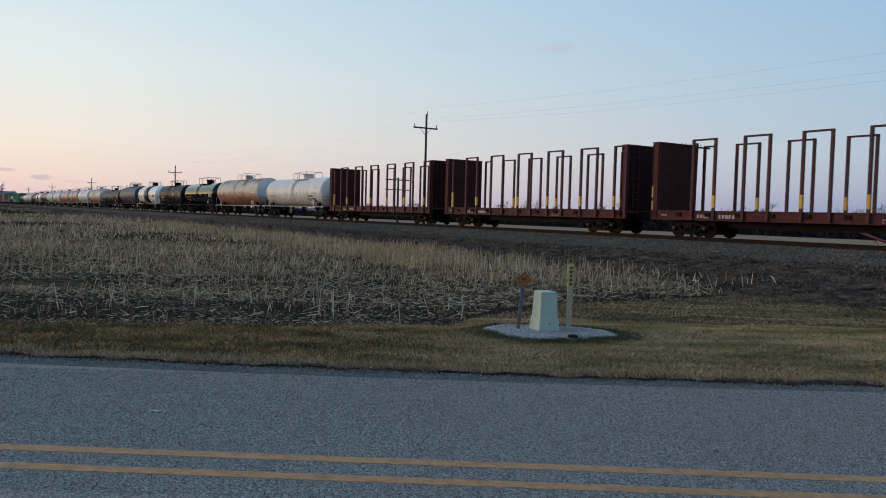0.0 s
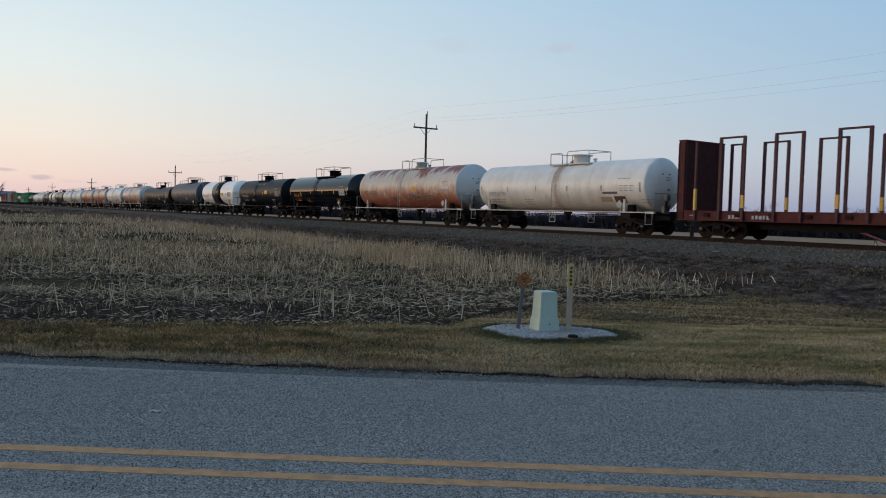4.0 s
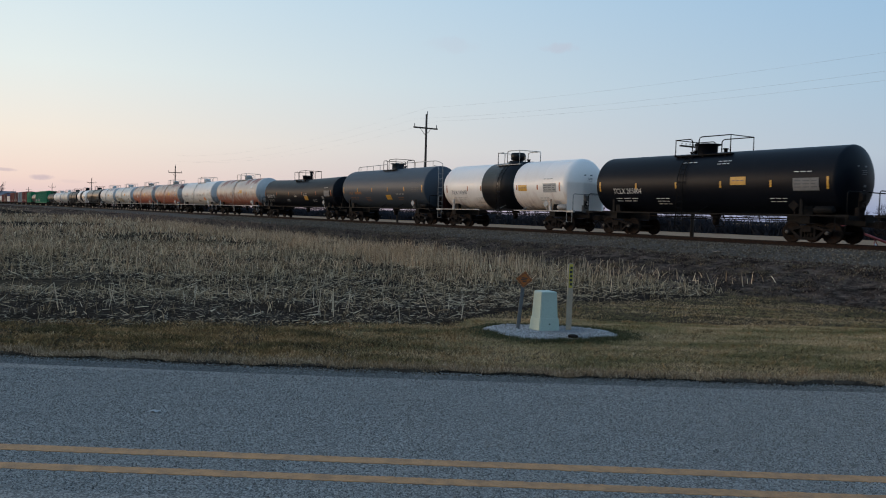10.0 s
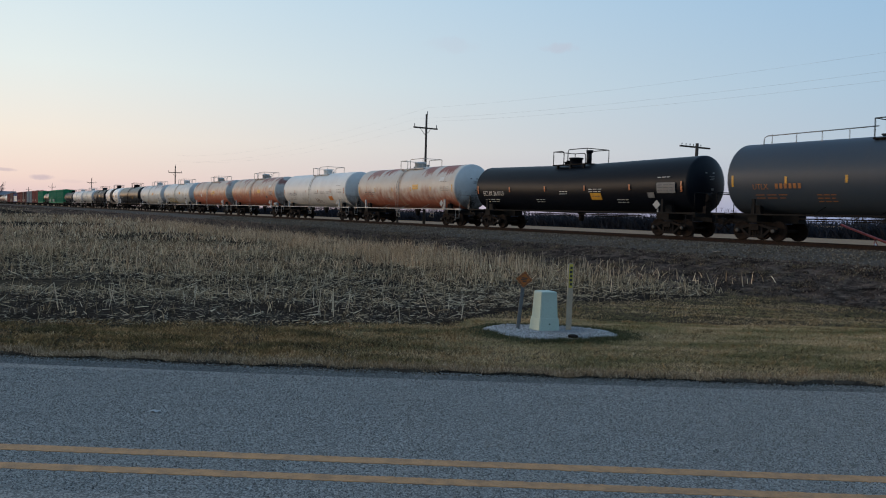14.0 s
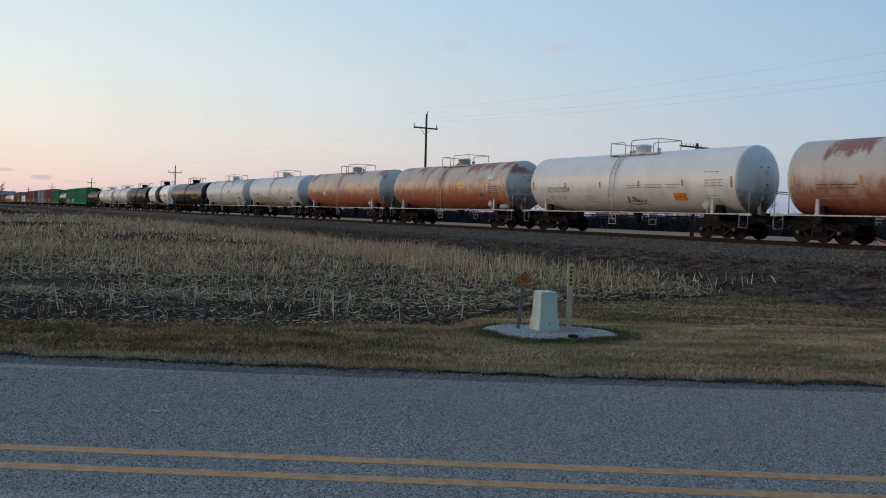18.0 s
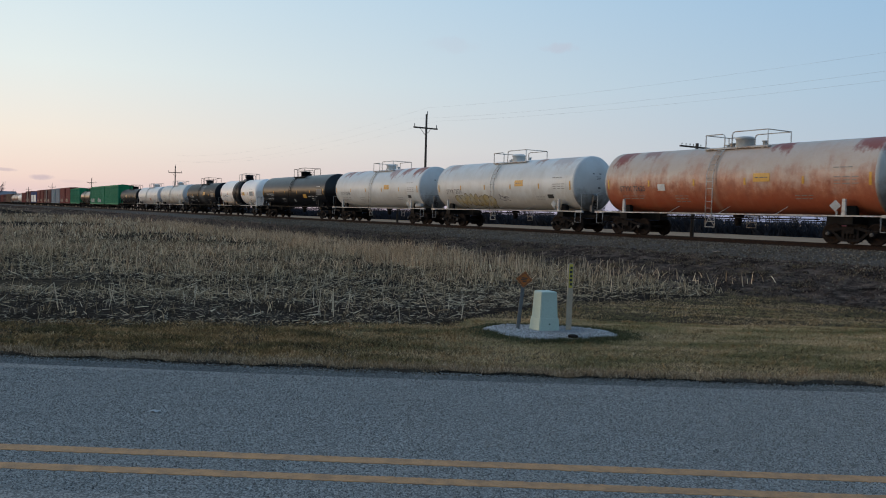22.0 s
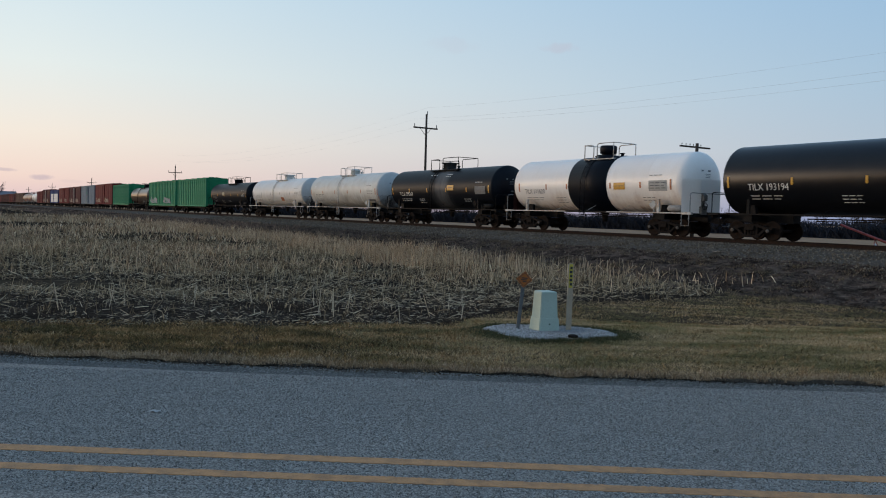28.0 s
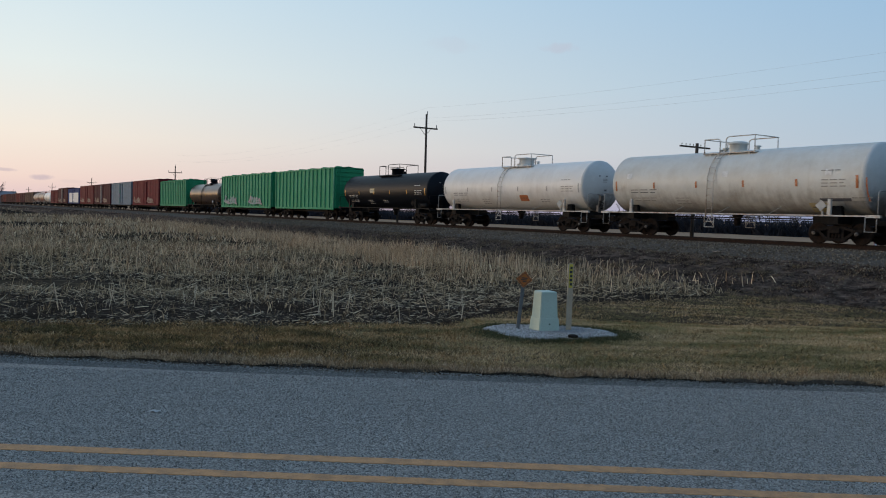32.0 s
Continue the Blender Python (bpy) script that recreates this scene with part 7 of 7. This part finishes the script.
# stones of the shoulder
x = RNG.uniform(-9, 9, 34000)
v = RNG.uniform(0.01, 1.0, len(x)) * (sod_edge(x) + 0.06 - road_edge(x))
y = road_edge(x) + v
V, F = pebble_mesh(np.stack([x, y, -0.008 - 0.03 * v], 1), RNG.uniform(0.004, 0.012, len(x)))
cloud("shoulder_gravel", V, F, M_SHOULDER, "small grey stones on the road shoulder", "gravel")

# ---- utility box on its gravel pad ----
bm = bmesh.new()
ring = []
for k in range(48):
    t = k * math.tau / 48
    px, py = PAD_X + float(pad_radius(t)) * math.cos(t), PAD_Y + float(pad_radius(t)) * math.sin(t)
    ring.append((px, py, float(ground_z(px, py))))
hub = bm.verts.new((PAD_X, PAD_Y, float(ground_z(PAD_X, PAD_Y)) + 0.05))
edge = [bm.verts.new(c) for c in ring]
inner = [bm.verts.new(((c[0] - PAD_X) * 0.88 + PAD_X, (c[1] - PAD_Y) * 0.88 + PAD_Y, c[2] + 0.04)) for c in ring]
for k in range(48):
    j = (k + 1) % 48
    bm.faces.new((edge[k], edge[j], inner[j], inner[k]))
    bm.faces.new((inner[k], inner[j], hub))
M_PAD = surface("white_gravel_bed", (0.28, 0.28, 0.29), (0.17, 0.165, 0.16), 14, 0.35, 0.65, 0.95, 0, 0.8, 0.02, 60)
tagged(thing("gravel_pad", bm, M_PAD), "pale gravel pad in the grass", "gravel pad", kind="structure")
t, q = RNG.uniform(0, math.tau, 11000), np.sqrt(RNG.uniform(0, 1, 11000)) * 1.03
x, y = PAD_X + q * pad_radius(t) * np.cos(t), PAD_Y + q * pad_radius(t) * np.sin(t)
V, F = pebble_mesh(np.stack([x, y, ground_z(x, y) + 0.042 * np.clip((1.02 - q) / 0.12, 0, 1)], 1), RNG.uniform(0.006, 0.016, len(x)))
cloud("pad_stones", V, F, M_PADSTONE, "pale crushed stone around the utility box", "gravel")

M_BOX = surface("pale_green_box_paint", (0.40, 0.50, 0.43), (0.36, 0.45, 0.39), 3, 0.3, 0.8, 0.45, 0, 0.05, 0.002, 60)
pad_z = float(ground_z(1.58, 11.85)) + 0.03
ub = new("utility_box")
ub.matrix_basis = pose(1.585, 11.93, pad_z, 0, 0, 20)
tagged(ub, "pale green plastic utility pedestal on a gravel pad", "utility box")


def frustum(bm, w0, d0, z0, w1, d1, z1, bev=0.012):
    b2 = bmesh.new()
    v = [b2.verts.new((sx * w / 2, sy * d / 2, z)) for w, d, z in ((w0, d0, z0), (w1, d1, z1)) for sx, sy in ((-1, -1), (1, -1), (1, 1), (-1, 1))]
    for f in ((3, 2, 1, 0), (4, 5, 6, 7), (0, 1, 5, 4), (1, 2, 6, 5), (2, 3, 7, 6), (3, 0, 4, 7)):
        b2.faces.new([v[i] for i in f])
    bmesh.ops.bevel(b2, geom=b2.edges[:], offset=bev, segments=2, affect="EDGES")
    me = bpy.data.meshes.new("tmp")
    b2.to_mesh(me)
    b2.free()
    bm.from_mesh(me)
    bpy.data.meshes.remove(me)


bm = bmesh.new()
frustum(bm, 0.36, 0.36, -0.05, 0.318, 0.318, 0.22)
part("base", bm, M_BOX, ub)
bm = bmesh.new()
frustum(bm, 0.30, 0.30, 0.20, 0.265, 0.265, 0.585)
part("cover", bm, M_BOX, ub)
bm = bmesh.new()
frustum(bm, 0.275, 0.275, 0.575, 0.255, 0.255, 0.61, 0.01)
part("lid", bm, M_BOX, ub)
bm = bmesh.new()
rod(bm, (0.0, -0.148, 0.12), (0.0, -0.168, 0.12), 0.012, 10)
part("lock", bm, M_STEEL, ub)

# marker post
M_POST = surface("beige_fibreglass", (0.42, 0.35, 0.26), (0.36, 0.29, 0.21), 4, 0.3, 0.8, 0.55)
mp = new("marker_post")
mp.matrix_basis = pose(1.955, 11.93, pad_z - 0.03, 0, 0.4, 12)
tagged(mp, "beige utility marker post with a yellow warning label", "marker post")
bm = bmesh.new()
prism(bm, [(-0.036, -0.1), (0.036, -0.1), (0.036, 1.065), (0.0, 1.085), (-0.036, 1.065)], -0.006, 0.006)
for s in (-1, 1):
    box(bm, s * 0.036 - 0.005, s * 0.036 + 0.005, -0.012, 0.016, -0.1, 1.055)
part("post", bm, M_POST, mp)
M_LABEL = plain("yellow_label", (0.62, 0.52, 0.06), 0.45)
bm = bmesh.new()
box(bm, -0.029, 0.029, -0.0165, -0.0125, 0.70, 1.06)
lb = part("label", bm, M_LABEL, mp, "yellow warning label with black print")
for k in range(5):
    bm = bmesh.new()
    z = 0.735 + k * 0.062
    box(bm, -0.022 if k % 2 else -0.016, 0.020, -0.0205, -0.0175, z, z + 0.042)
    part("print_bar", bm, M_BLACK_MARK, lb)

# small diamond sign on a leaning steel post
ds = new("diamond_sign")
ds.matrix_basis = pose(1.185, 11.98, pad_z + 0.03, 0, 5.6, 6)
tagged(ds, "small orange diamond sign on a leaning steel post", "sign")
M_GALV = surface("galvanised_steel", (0.16, 0.17, 0.18), (0.10, 0.11, 0.12), 6, 0.4, 0.7, 0.5, 0.6)
M_SIGN = surface("faded_orange_sign", (0.44, 0.125, 0.008), (0.36, 0.10, 0.008), 5, 0.3, 0.8, 0.45)
bm = bmesh.new()
box(bm, -0.022, 0.022, -0.004, 0.004, -0.15, 0.80)
for s in (-1, 1):
    box(bm, s * 0.022 - 0.004, s * 0.022 + 0.004, -0.004, 0.022, -0.15, 0.80)
part("post", bm, M_GALV, ds)
bm = bmesh.new()
w = 0.128
prism(bm, [(0, 0.62), (w, 0.62 + w), (0, 0.62 + 2 * w), (-w, 0.62 + w)], -0.011, -0.007)
plate = part("plate", bm, M_SIGN, ds)
for (x0, z0), (x1, z1) in (((-0.105, 0), (0, 0.105)), ((0, 0.105), (0.105, 0)), ((0.105, 0), (0, -0.105)), ((0, -0.105), (-0.105, 0))):
    bm = bmesh.new()
    rod(bm, (x0, -0.012, 0.62 + w + z0), (x1, -0.012, 0.62 + w + z1), 0.0045, 6)
    part("border", bm, M_BLACK_MARK, plate)
for x0, x1, z in ((-0.045, 0.05, 0.022), (-0.05, 0.035, -0.004), (-0.02, 0.04, -0.032)):
    bm = bmesh.new()
    box(bm, x0, x1, -0.0145, -0.0115, 0.62 + w + z - 0.008, 0.62 + w + z + 0.008)
    part("symbol_bar", bm, M_BLACK_MARK, plate)

# ---- poles and wires ----
M_POLE = surface("weathered_pole_wood", (0.06, 0.045, 0.038), (0.10, 0.08, 0.065), 3, 0.4, 0.7, 0.9, 0, 0.3, 0.01, 30, (6, 6, 0.4))
M_WIRE = plain("wire", (0.42, 0.43, 0.45), 0.5)
M_INSUL = plain("insulator_glass", (0.05, 0.07, 0.07), 0.3)
POLE_OFF = -7.2
POLES = [31.0, -62.8, -154.5, -250.9, -345.0, -439.0, -533.0]


def power_pole(along, height=11.3):
    ob = new("power_pole")
    ob.matrix_basis = pose(*on_line(along, POLE_OFF, 0), 0, 0, HEADING)
    tagged(ob, "dark wooden power pole with one crossarm behind the track", "power pole", "power poles along the railway")
    bm = bmesh.new()
    rod(bm, (0, 0, -0.5), (0, 0, height), 0.14, 12, 0.09)
    part("pole", bm, M_POLE, ob)
    bm = bmesh.new()
    box(bm, -0.17, -0.06, -1.3, 1.3, height - 1.35, height - 1.22)
    arm = part("crossarm", bm, M_POLE, ob)
    for s in (-1, 1):
        bm = bmesh.new()
        rod(bm, (-0.12, s * 1.2, height - 1.24), (-0.12, s * 1.2, height - 0.92), 0.035, 8)
        part("insulator", bm, M_INSUL, arm)
        bm = bmesh.new()
        rod(bm, (-0.10, s * 0.65, height - 1.30), (-0.14, 0, height - 1.95), 0.022, 6)
        part("brace", bm, M_STEEL, ob)
    bm = bmesh.new()
    rod(bm, (0, 0.06, height - 0.35), (0, 0.09, height + 0.28), 0.04, 8)
    part("pole_top_pin", bm, M_INSUL, ob)
    return ob


for a, tall in zip(POLES, (11.3, 10.95, 9.5, 9.35, 9.4, 9.4, 9.4)):
    power_pole(a, tall)


def wire(p, q, sag, r, label):
    bm = bmesh.new()
    pipe(bm, [p.lerp(q, k / 24) + Vector((0, 0, -4 * sag * k / 24 * (1 - k / 24))) for k in range(25)], r, 5)
    return tagged(thing("power_line", bm, M_WIRE), label, "wire", "wires between the poles")


for a, b in zip(POLES[:2], POLES[1:3]):
    for o, z in ((POLE_OFF + 1.2, 10.4), (POLE_OFF - 1.2, 10.4), (POLE_OFF - 0.09, 11.55)):
        wire(on_line(a, o, z), on_line(b, o, z), 1.5, 0.003 if a > 0 else 0.0026, "thin grey overhead power line between wooden poles")


def telegraph_pole(along, height, arms, lean):
    ob = new("telegraph_pole")
    ob.matrix_basis = pose(*on_line(along, -6.0, 0), 0, lean, HEADING)
    tagged(ob, "old short telegraph pole with insulators behind the track", "telegraph pole", "old telegraph poles")
    bm = bmesh.new()
    rod(bm, (0, 0, -0.5), (0, 0, height), 0.12, 10, 0.09)
    part("pole", bm, M_POLE, ob)
    for k in range(arms):
        z = height - 0.22 - 0.95 * k
        bm = bmesh.new()
        box(bm, -0.19, -0.09, -1.3, 1.3, z - 0.045, z + 0.045)
        arm = part("crossarm", bm, M_POLE, ob)
        for y in (-1.15, -0.8, -0.45, -0.15, 0.5) if k == 0 else ():
            bm = bmesh.new()
            rod(bm, (-0.14, y, z + 0.04), (-0.14, y, z + 0.13), 0.014, 8)
            rod(bm, (-0.14, y, z + 0.11), (-0.14, y, z + 0.18), 0.03, 8, 0.022)
            part("insulator", bm, M_INSUL, arm)
    return ob


telegraph_pole(-30.7, 6.2, 1, 1.4)
telegraph_pole(-65.75, 5.05, 2, 0.0)

# ---- woodland edge beyond the far field ----
M_TWIG = varied("bare_branches", [(0.07, 0.06, 0.06), (0.045, 0.04, 0.042), (0.10, 0.085, 0.08), (0.13, 0.12, 0.12)])


def bare_tree(base, h, rng, out):
    """Stick pieces of a leafless tree."""
    def grow(p, d, ln, r, depth):
        q = p + d * ln
        out.append((p, q, r))
        if depth == 0:
            return
        for _ in range(3 if depth > 1 else 4):
            e = d + rng.normal(0, 0.42, 3)
            e[2] = abs(e[2]) * 0.9 + 0.12
            grow(p + d * ln * rng.uniform(0.55, 1.0), e / np.linalg.norm(e), ln * rng.uniform(0.55, 0.78), r * 0.6, depth - 1)
    grow(base, np.array([rng.normal(0, 0.06), rng.normal(0, 0.06), 1.0]), h * 0.36, h * 0.016, 4)


rng = np.random.default_rng(3)
pieces = []
for k in range(230):
    a, o = rng.uniform(-360, 60), -80 - abs(rng.normal(0, 10))
    x, y = to_xy(a, o)
    bare_tree(np.array([x, y, -0.1]), rng.uniform(3.6, 6.6), rng, pieces)
A, B, r = (np.array([p[i] for p in pieces]) for i in range(3))
V, F = stick_mesh(A, B, r)
cloud("bare_woodland", V, F, M_TWIG, "far belt of leafless trees beyond the field", "woodland")
# two bare trees and a long low farm shed at the far end of the field
# Distance haze is put into these paler, pinker branch colours.
M_HAZE_TWIG = varied("hazy_branches", [(0.16, 0.11, 0.11), (0.22, 0.16, 0.155), (0.12, 0.09, 0.09)])
for (x, y), h in (((-274.0, 480.0), 19.0), ((-281.0, 492.0), 17.0)):
    pieces = []
    bare_tree(np.array([x, y, -0.1]), h, rng, pieces)
    A, B, r = (np.array([p[i] for p in pieces]) for i in range(3))
    V, F = stick_mesh(A, B, r)
    me = bpy.data.meshes.new("bare_tree")
    me.from_pydata(V.tolist(), [], F.tolist())
    me.materials.append(M_HAZE_TWIG)
    tagged(new("bare_tree", me), "leafless tree far across the field, coloured pale pinkish for haze", "tree", "far trees")
M_SHEDROOF = surface("blue_grey_roof_sheet", (0.10, 0.115, 0.15), (0.07, 0.08, 0.11), 0.4, 0.4, 0.7, 0.5)
M_SHEDWALL = surface("dull_shed_wall", (0.16, 0.14, 0.14), (0.10, 0.09, 0.09), 0.5, 0.4, 0.7, 0.8)
shed = new("farm_shed")
shed.matrix_basis = pose(-287, 520, -0.1, 0, 0, 20)
tagged(shed, "long low shed with a blue-grey roof across the field", "shed")
bm = bmesh.new()
box(bm, -26, 1.5, -8, 8, 0, 5.5)
part("wall", bm, M_SHEDWALL, shed)
for sy in (-1, 1):
    bm = bmesh.new()
    prof = [(sy * 9.0, 5.2), (0.0, 8.6), (0.0, 9.0), (sy * 9.0, 5.6)]
    a, b = ([bm.verts.new((x, y, z)) for y, z in prof] for x in (-27, 2.5))
    for k in range(4):
        bm.faces.new((a[k], a[(k + 1) % 4], b[(k + 1) % 4], b[k]))
    bm.faces.new(a)
    bm.faces.new(b[::-1])
    part("roof", bm, M_SHEDROOF, shed)
a, o = RNG.uniform(-420, 90, 60000), -57 - np.abs(RNG.normal(0, 3.0, 60000))
x, y = to_xy(a, o)
n = len(x)
V, F = blade_mesh(np.stack([x, y, np.full(n, -0.05)], 1), RNG.uniform(1.7, 3.1, n) * (0.90 + 0.14 * np.sin(a * 0.13) + 0.1 * np.sin(a * 0.41 + 1)), RNG.uniform(0.10, 0.24, n), RNG.uniform(0.2, 1.3, n))
# The brush's blue, even tones carry the haze of distance in their colour.
M_BRUSH = varied("dark_brush", [(0.026, 0.030, 0.043), (0.036, 0.039, 0.050), (0.022, 0.025, 0.036), (0.055, 0.055, 0.062)])
cloud("brush_belt", V, F, M_BRUSH, "dark low brush under the far trees", "brush")

# far hedgerows on the horizon
a, o = RNG.uniform(-1500, 900, 16000), -620 - RNG.uniform(0, 60, 16000)
x, y = to_xy(a, o)
n = len(x)
V, F = blade_mesh(np.stack([x, y, np.full(n, -0.1)], 1), RNG.uniform(2, 8, n) * (0.7 + 0.3 * np.sin(a * 0.03)), RNG.uniform(0.5, 1.4, n), RNG.uniform(0.1, 0.5, n))
cloud("far_hedgerow", V, F, M_BRUSH, "hazy line of far trees on the horizon", "woodland")

# ---- things lying beyond the track ----
M_REDPIPE = surface("faded_red_paint", (0.28, 0.03, 0.028), (0.18, 0.028, 0.025), 5, 0.4, 0.7, 0.6)
M_SHEET = plain("white_sheeting", (0.46, 0.46, 0.45), 0.8)
au = new("grain_auger")
base = on_line(-20.0, -9, 0)
au.matrix_basis = pose(base.x, base.y, float(ground_z(base.x, base.y)), 0, 0, HEADING)
tagged(au, "faded red grain auger lying beyond the track", "auger")
bm = bmesh.new()
rod(bm, (-3.4, 0, 1.88), (1.7, 0, 0.12), 0.065, 12)
part("tube", bm, M_REDPIPE, au)
for y in (-0.6, 0.6):
    bm = bmesh.new()
    rod(bm, (-1.6, 0, 1.25), (-1.3, y, -0.05), 0.02, 8)
    part("leg", bm, M_REDPIPE, au)
bm = bmesh.new()
prism(bm, [(1.5, 0.0), (2.1, 0.0), (2.2, 0.4), (1.4, 0.4)], -0.3, 0.3)
part("hopper", bm, M_REDPIPE, au)


def heap(name, along, off, w, h, material, label, cat, seed):
    """A low ragged heap of rubble or sheeting."""
    rg = random.Random(seed)
    bm = bmesh.new()
    bmesh.ops.create_icosphere(bm, subdivisions=3, radius=1)
    for v in bm.verts:
        k = 1 + 0.35 * noise.noise(v.co * 1.7 + Vector((seed, 0, 0))) + 0.2 * noise.noise(v.co * 4.3)
        v.co = Vector((v.co.x * w * k, v.co.y * w * 0.7 * k, max(-0.15, v.co.z * h * k)))
    p = on_line(along, off, 0)
    ob = thing(name, bm, material, pose(p.x, p.y, float(ground_z(p.x, p.y)), 0, 0, rg.uniform(0, 180)))
    return tagged(ob, label, cat)


M_CARD = surface("pale_cardboard", (0.34, 0.26, 0.20), (0.22, 0.17, 0.13), 6, 0.4, 0.7, 0.9)
M_RUBBLE = surface("pale_rubble", (0.32, 0.25, 0.19), (0.17, 0.13, 0.10), 4, 0.35, 0.65, 0.95, 0, 0.9, 0.05, 14)
bm = bmesh.new()
lathe(bm, [(-0.01, 0.075), (0.02, 0.07), (0.025, 0.055), (0.012, 0.05), (0.012, 0.0)], "Z", 18)
tagged(thing("drain_cap", bm, M_STEEL, pose(1.87, 11.0, float(ground_z(1.87, 11.0)) + 0.05)), "small dark round cap set in the gravel pad", "cap")
bm = bmesh.new()
bmesh.ops.create_grid(bm, x_segments=6, y_segments=4, size=0.5)
for v in bm.verts:
    v.co = Vector((v.co.x * 0.085, v.co.y * 0.045, 0.006 + 0.008 * math.sin(v.co.x * 9) * math.cos(v.co.y * 7)))
bmesh.ops.solidify(bm, geom=bm.faces[:], thickness=0.003)
tagged(thing("paper_scrap", bm, M_SHEET, pose(-2.34, 6.39, 0.006, 0, 0, 8)), "small white scrap of paper on the asphalt", "paper")
p = on_line(-21.2, 3.8, 0.38)
bm = bmesh.new()
bmesh.ops.create_grid(bm, x_segments=8, y_segments=5, size=0.5)
for v in bm.verts:
    v.co = Vector((v.co.x * 0.46, v.co.y * 0.26, 0.05 + 0.05 * noise.noise(v.co * 5)))
bmesh.ops.solidify(bm, geom=bm.faces[:], thickness=0.01)
tagged(thing("torn_cardboard", bm, M_CARD, pose(p.x, p.y, p.z, 0, 0, 25)), "torn pale cardboard lying on the bank", "litter")
heap("rubble_heap", -25.3, -11.0, 0.9, 0.6, M_RUBBLE, "pale heap of broken concrete beyond the track", "rubble", 2)
heap("rubble_heap", -23.6, -11.5, 0.7, 0.55, M_RUBBLE, "small pale heap of rubble beyond the track", "rubble", 5)
P = weeds_at(420, -31, -18, -12.6, -10.2)
V, F = pebble_mesh(P + np.array([[0, 0, 0.05]]), RNG.uniform(0.05, 0.28, len(P)) * RNG.uniform(0.4, 1.0, len(P)))
M_BROKEN = varied("broken_concrete", [(0.34, 0.27, 0.21), (0.22, 0.165, 0.125), (0.48, 0.42, 0.36), (0.14, 0.105, 0.08)])
cloud("rubble_pieces", V, F, M_BROKEN, "scattered lumps of pale rubble beyond the track", "rubble")
heap("plastic_sheet", -22.6, -11.0, 0.4, 0.85, M_SHEET, "crumpled white plastic sheet on the ground", "plastic sheet", 9)


# ---- movement: the train rolls by at a steady pace, wheels turning ----
def motions():
    for car, mid in CARS:
        walk(car, [(t, pose(*on_line(mid + SPEED * t, 0, RAIL_Z), 0, 0, HEADING)) for t in (0.0, 8.0, 16.0, 24.0, 32.0)])
    turn = math.degrees(SPEED / WHEEL_R)
    for key, sx in (("front", 1), ("rear", -1)):
        first, *rest = WHEELSETS[key]
        walk(first, [(k / 15, pose(sx * AXLE, 0, WHEEL_R, 0, turn * k / 15, 0)) for k in range(0, 481)])
        for ob in rest:
            ob.rotation_mode = "QUATERNION"
            keys = ob.animation_data_create()
            keys.action = first.animation_data.action
            keys.action_slot = first.animation_data.action_slot


motions()
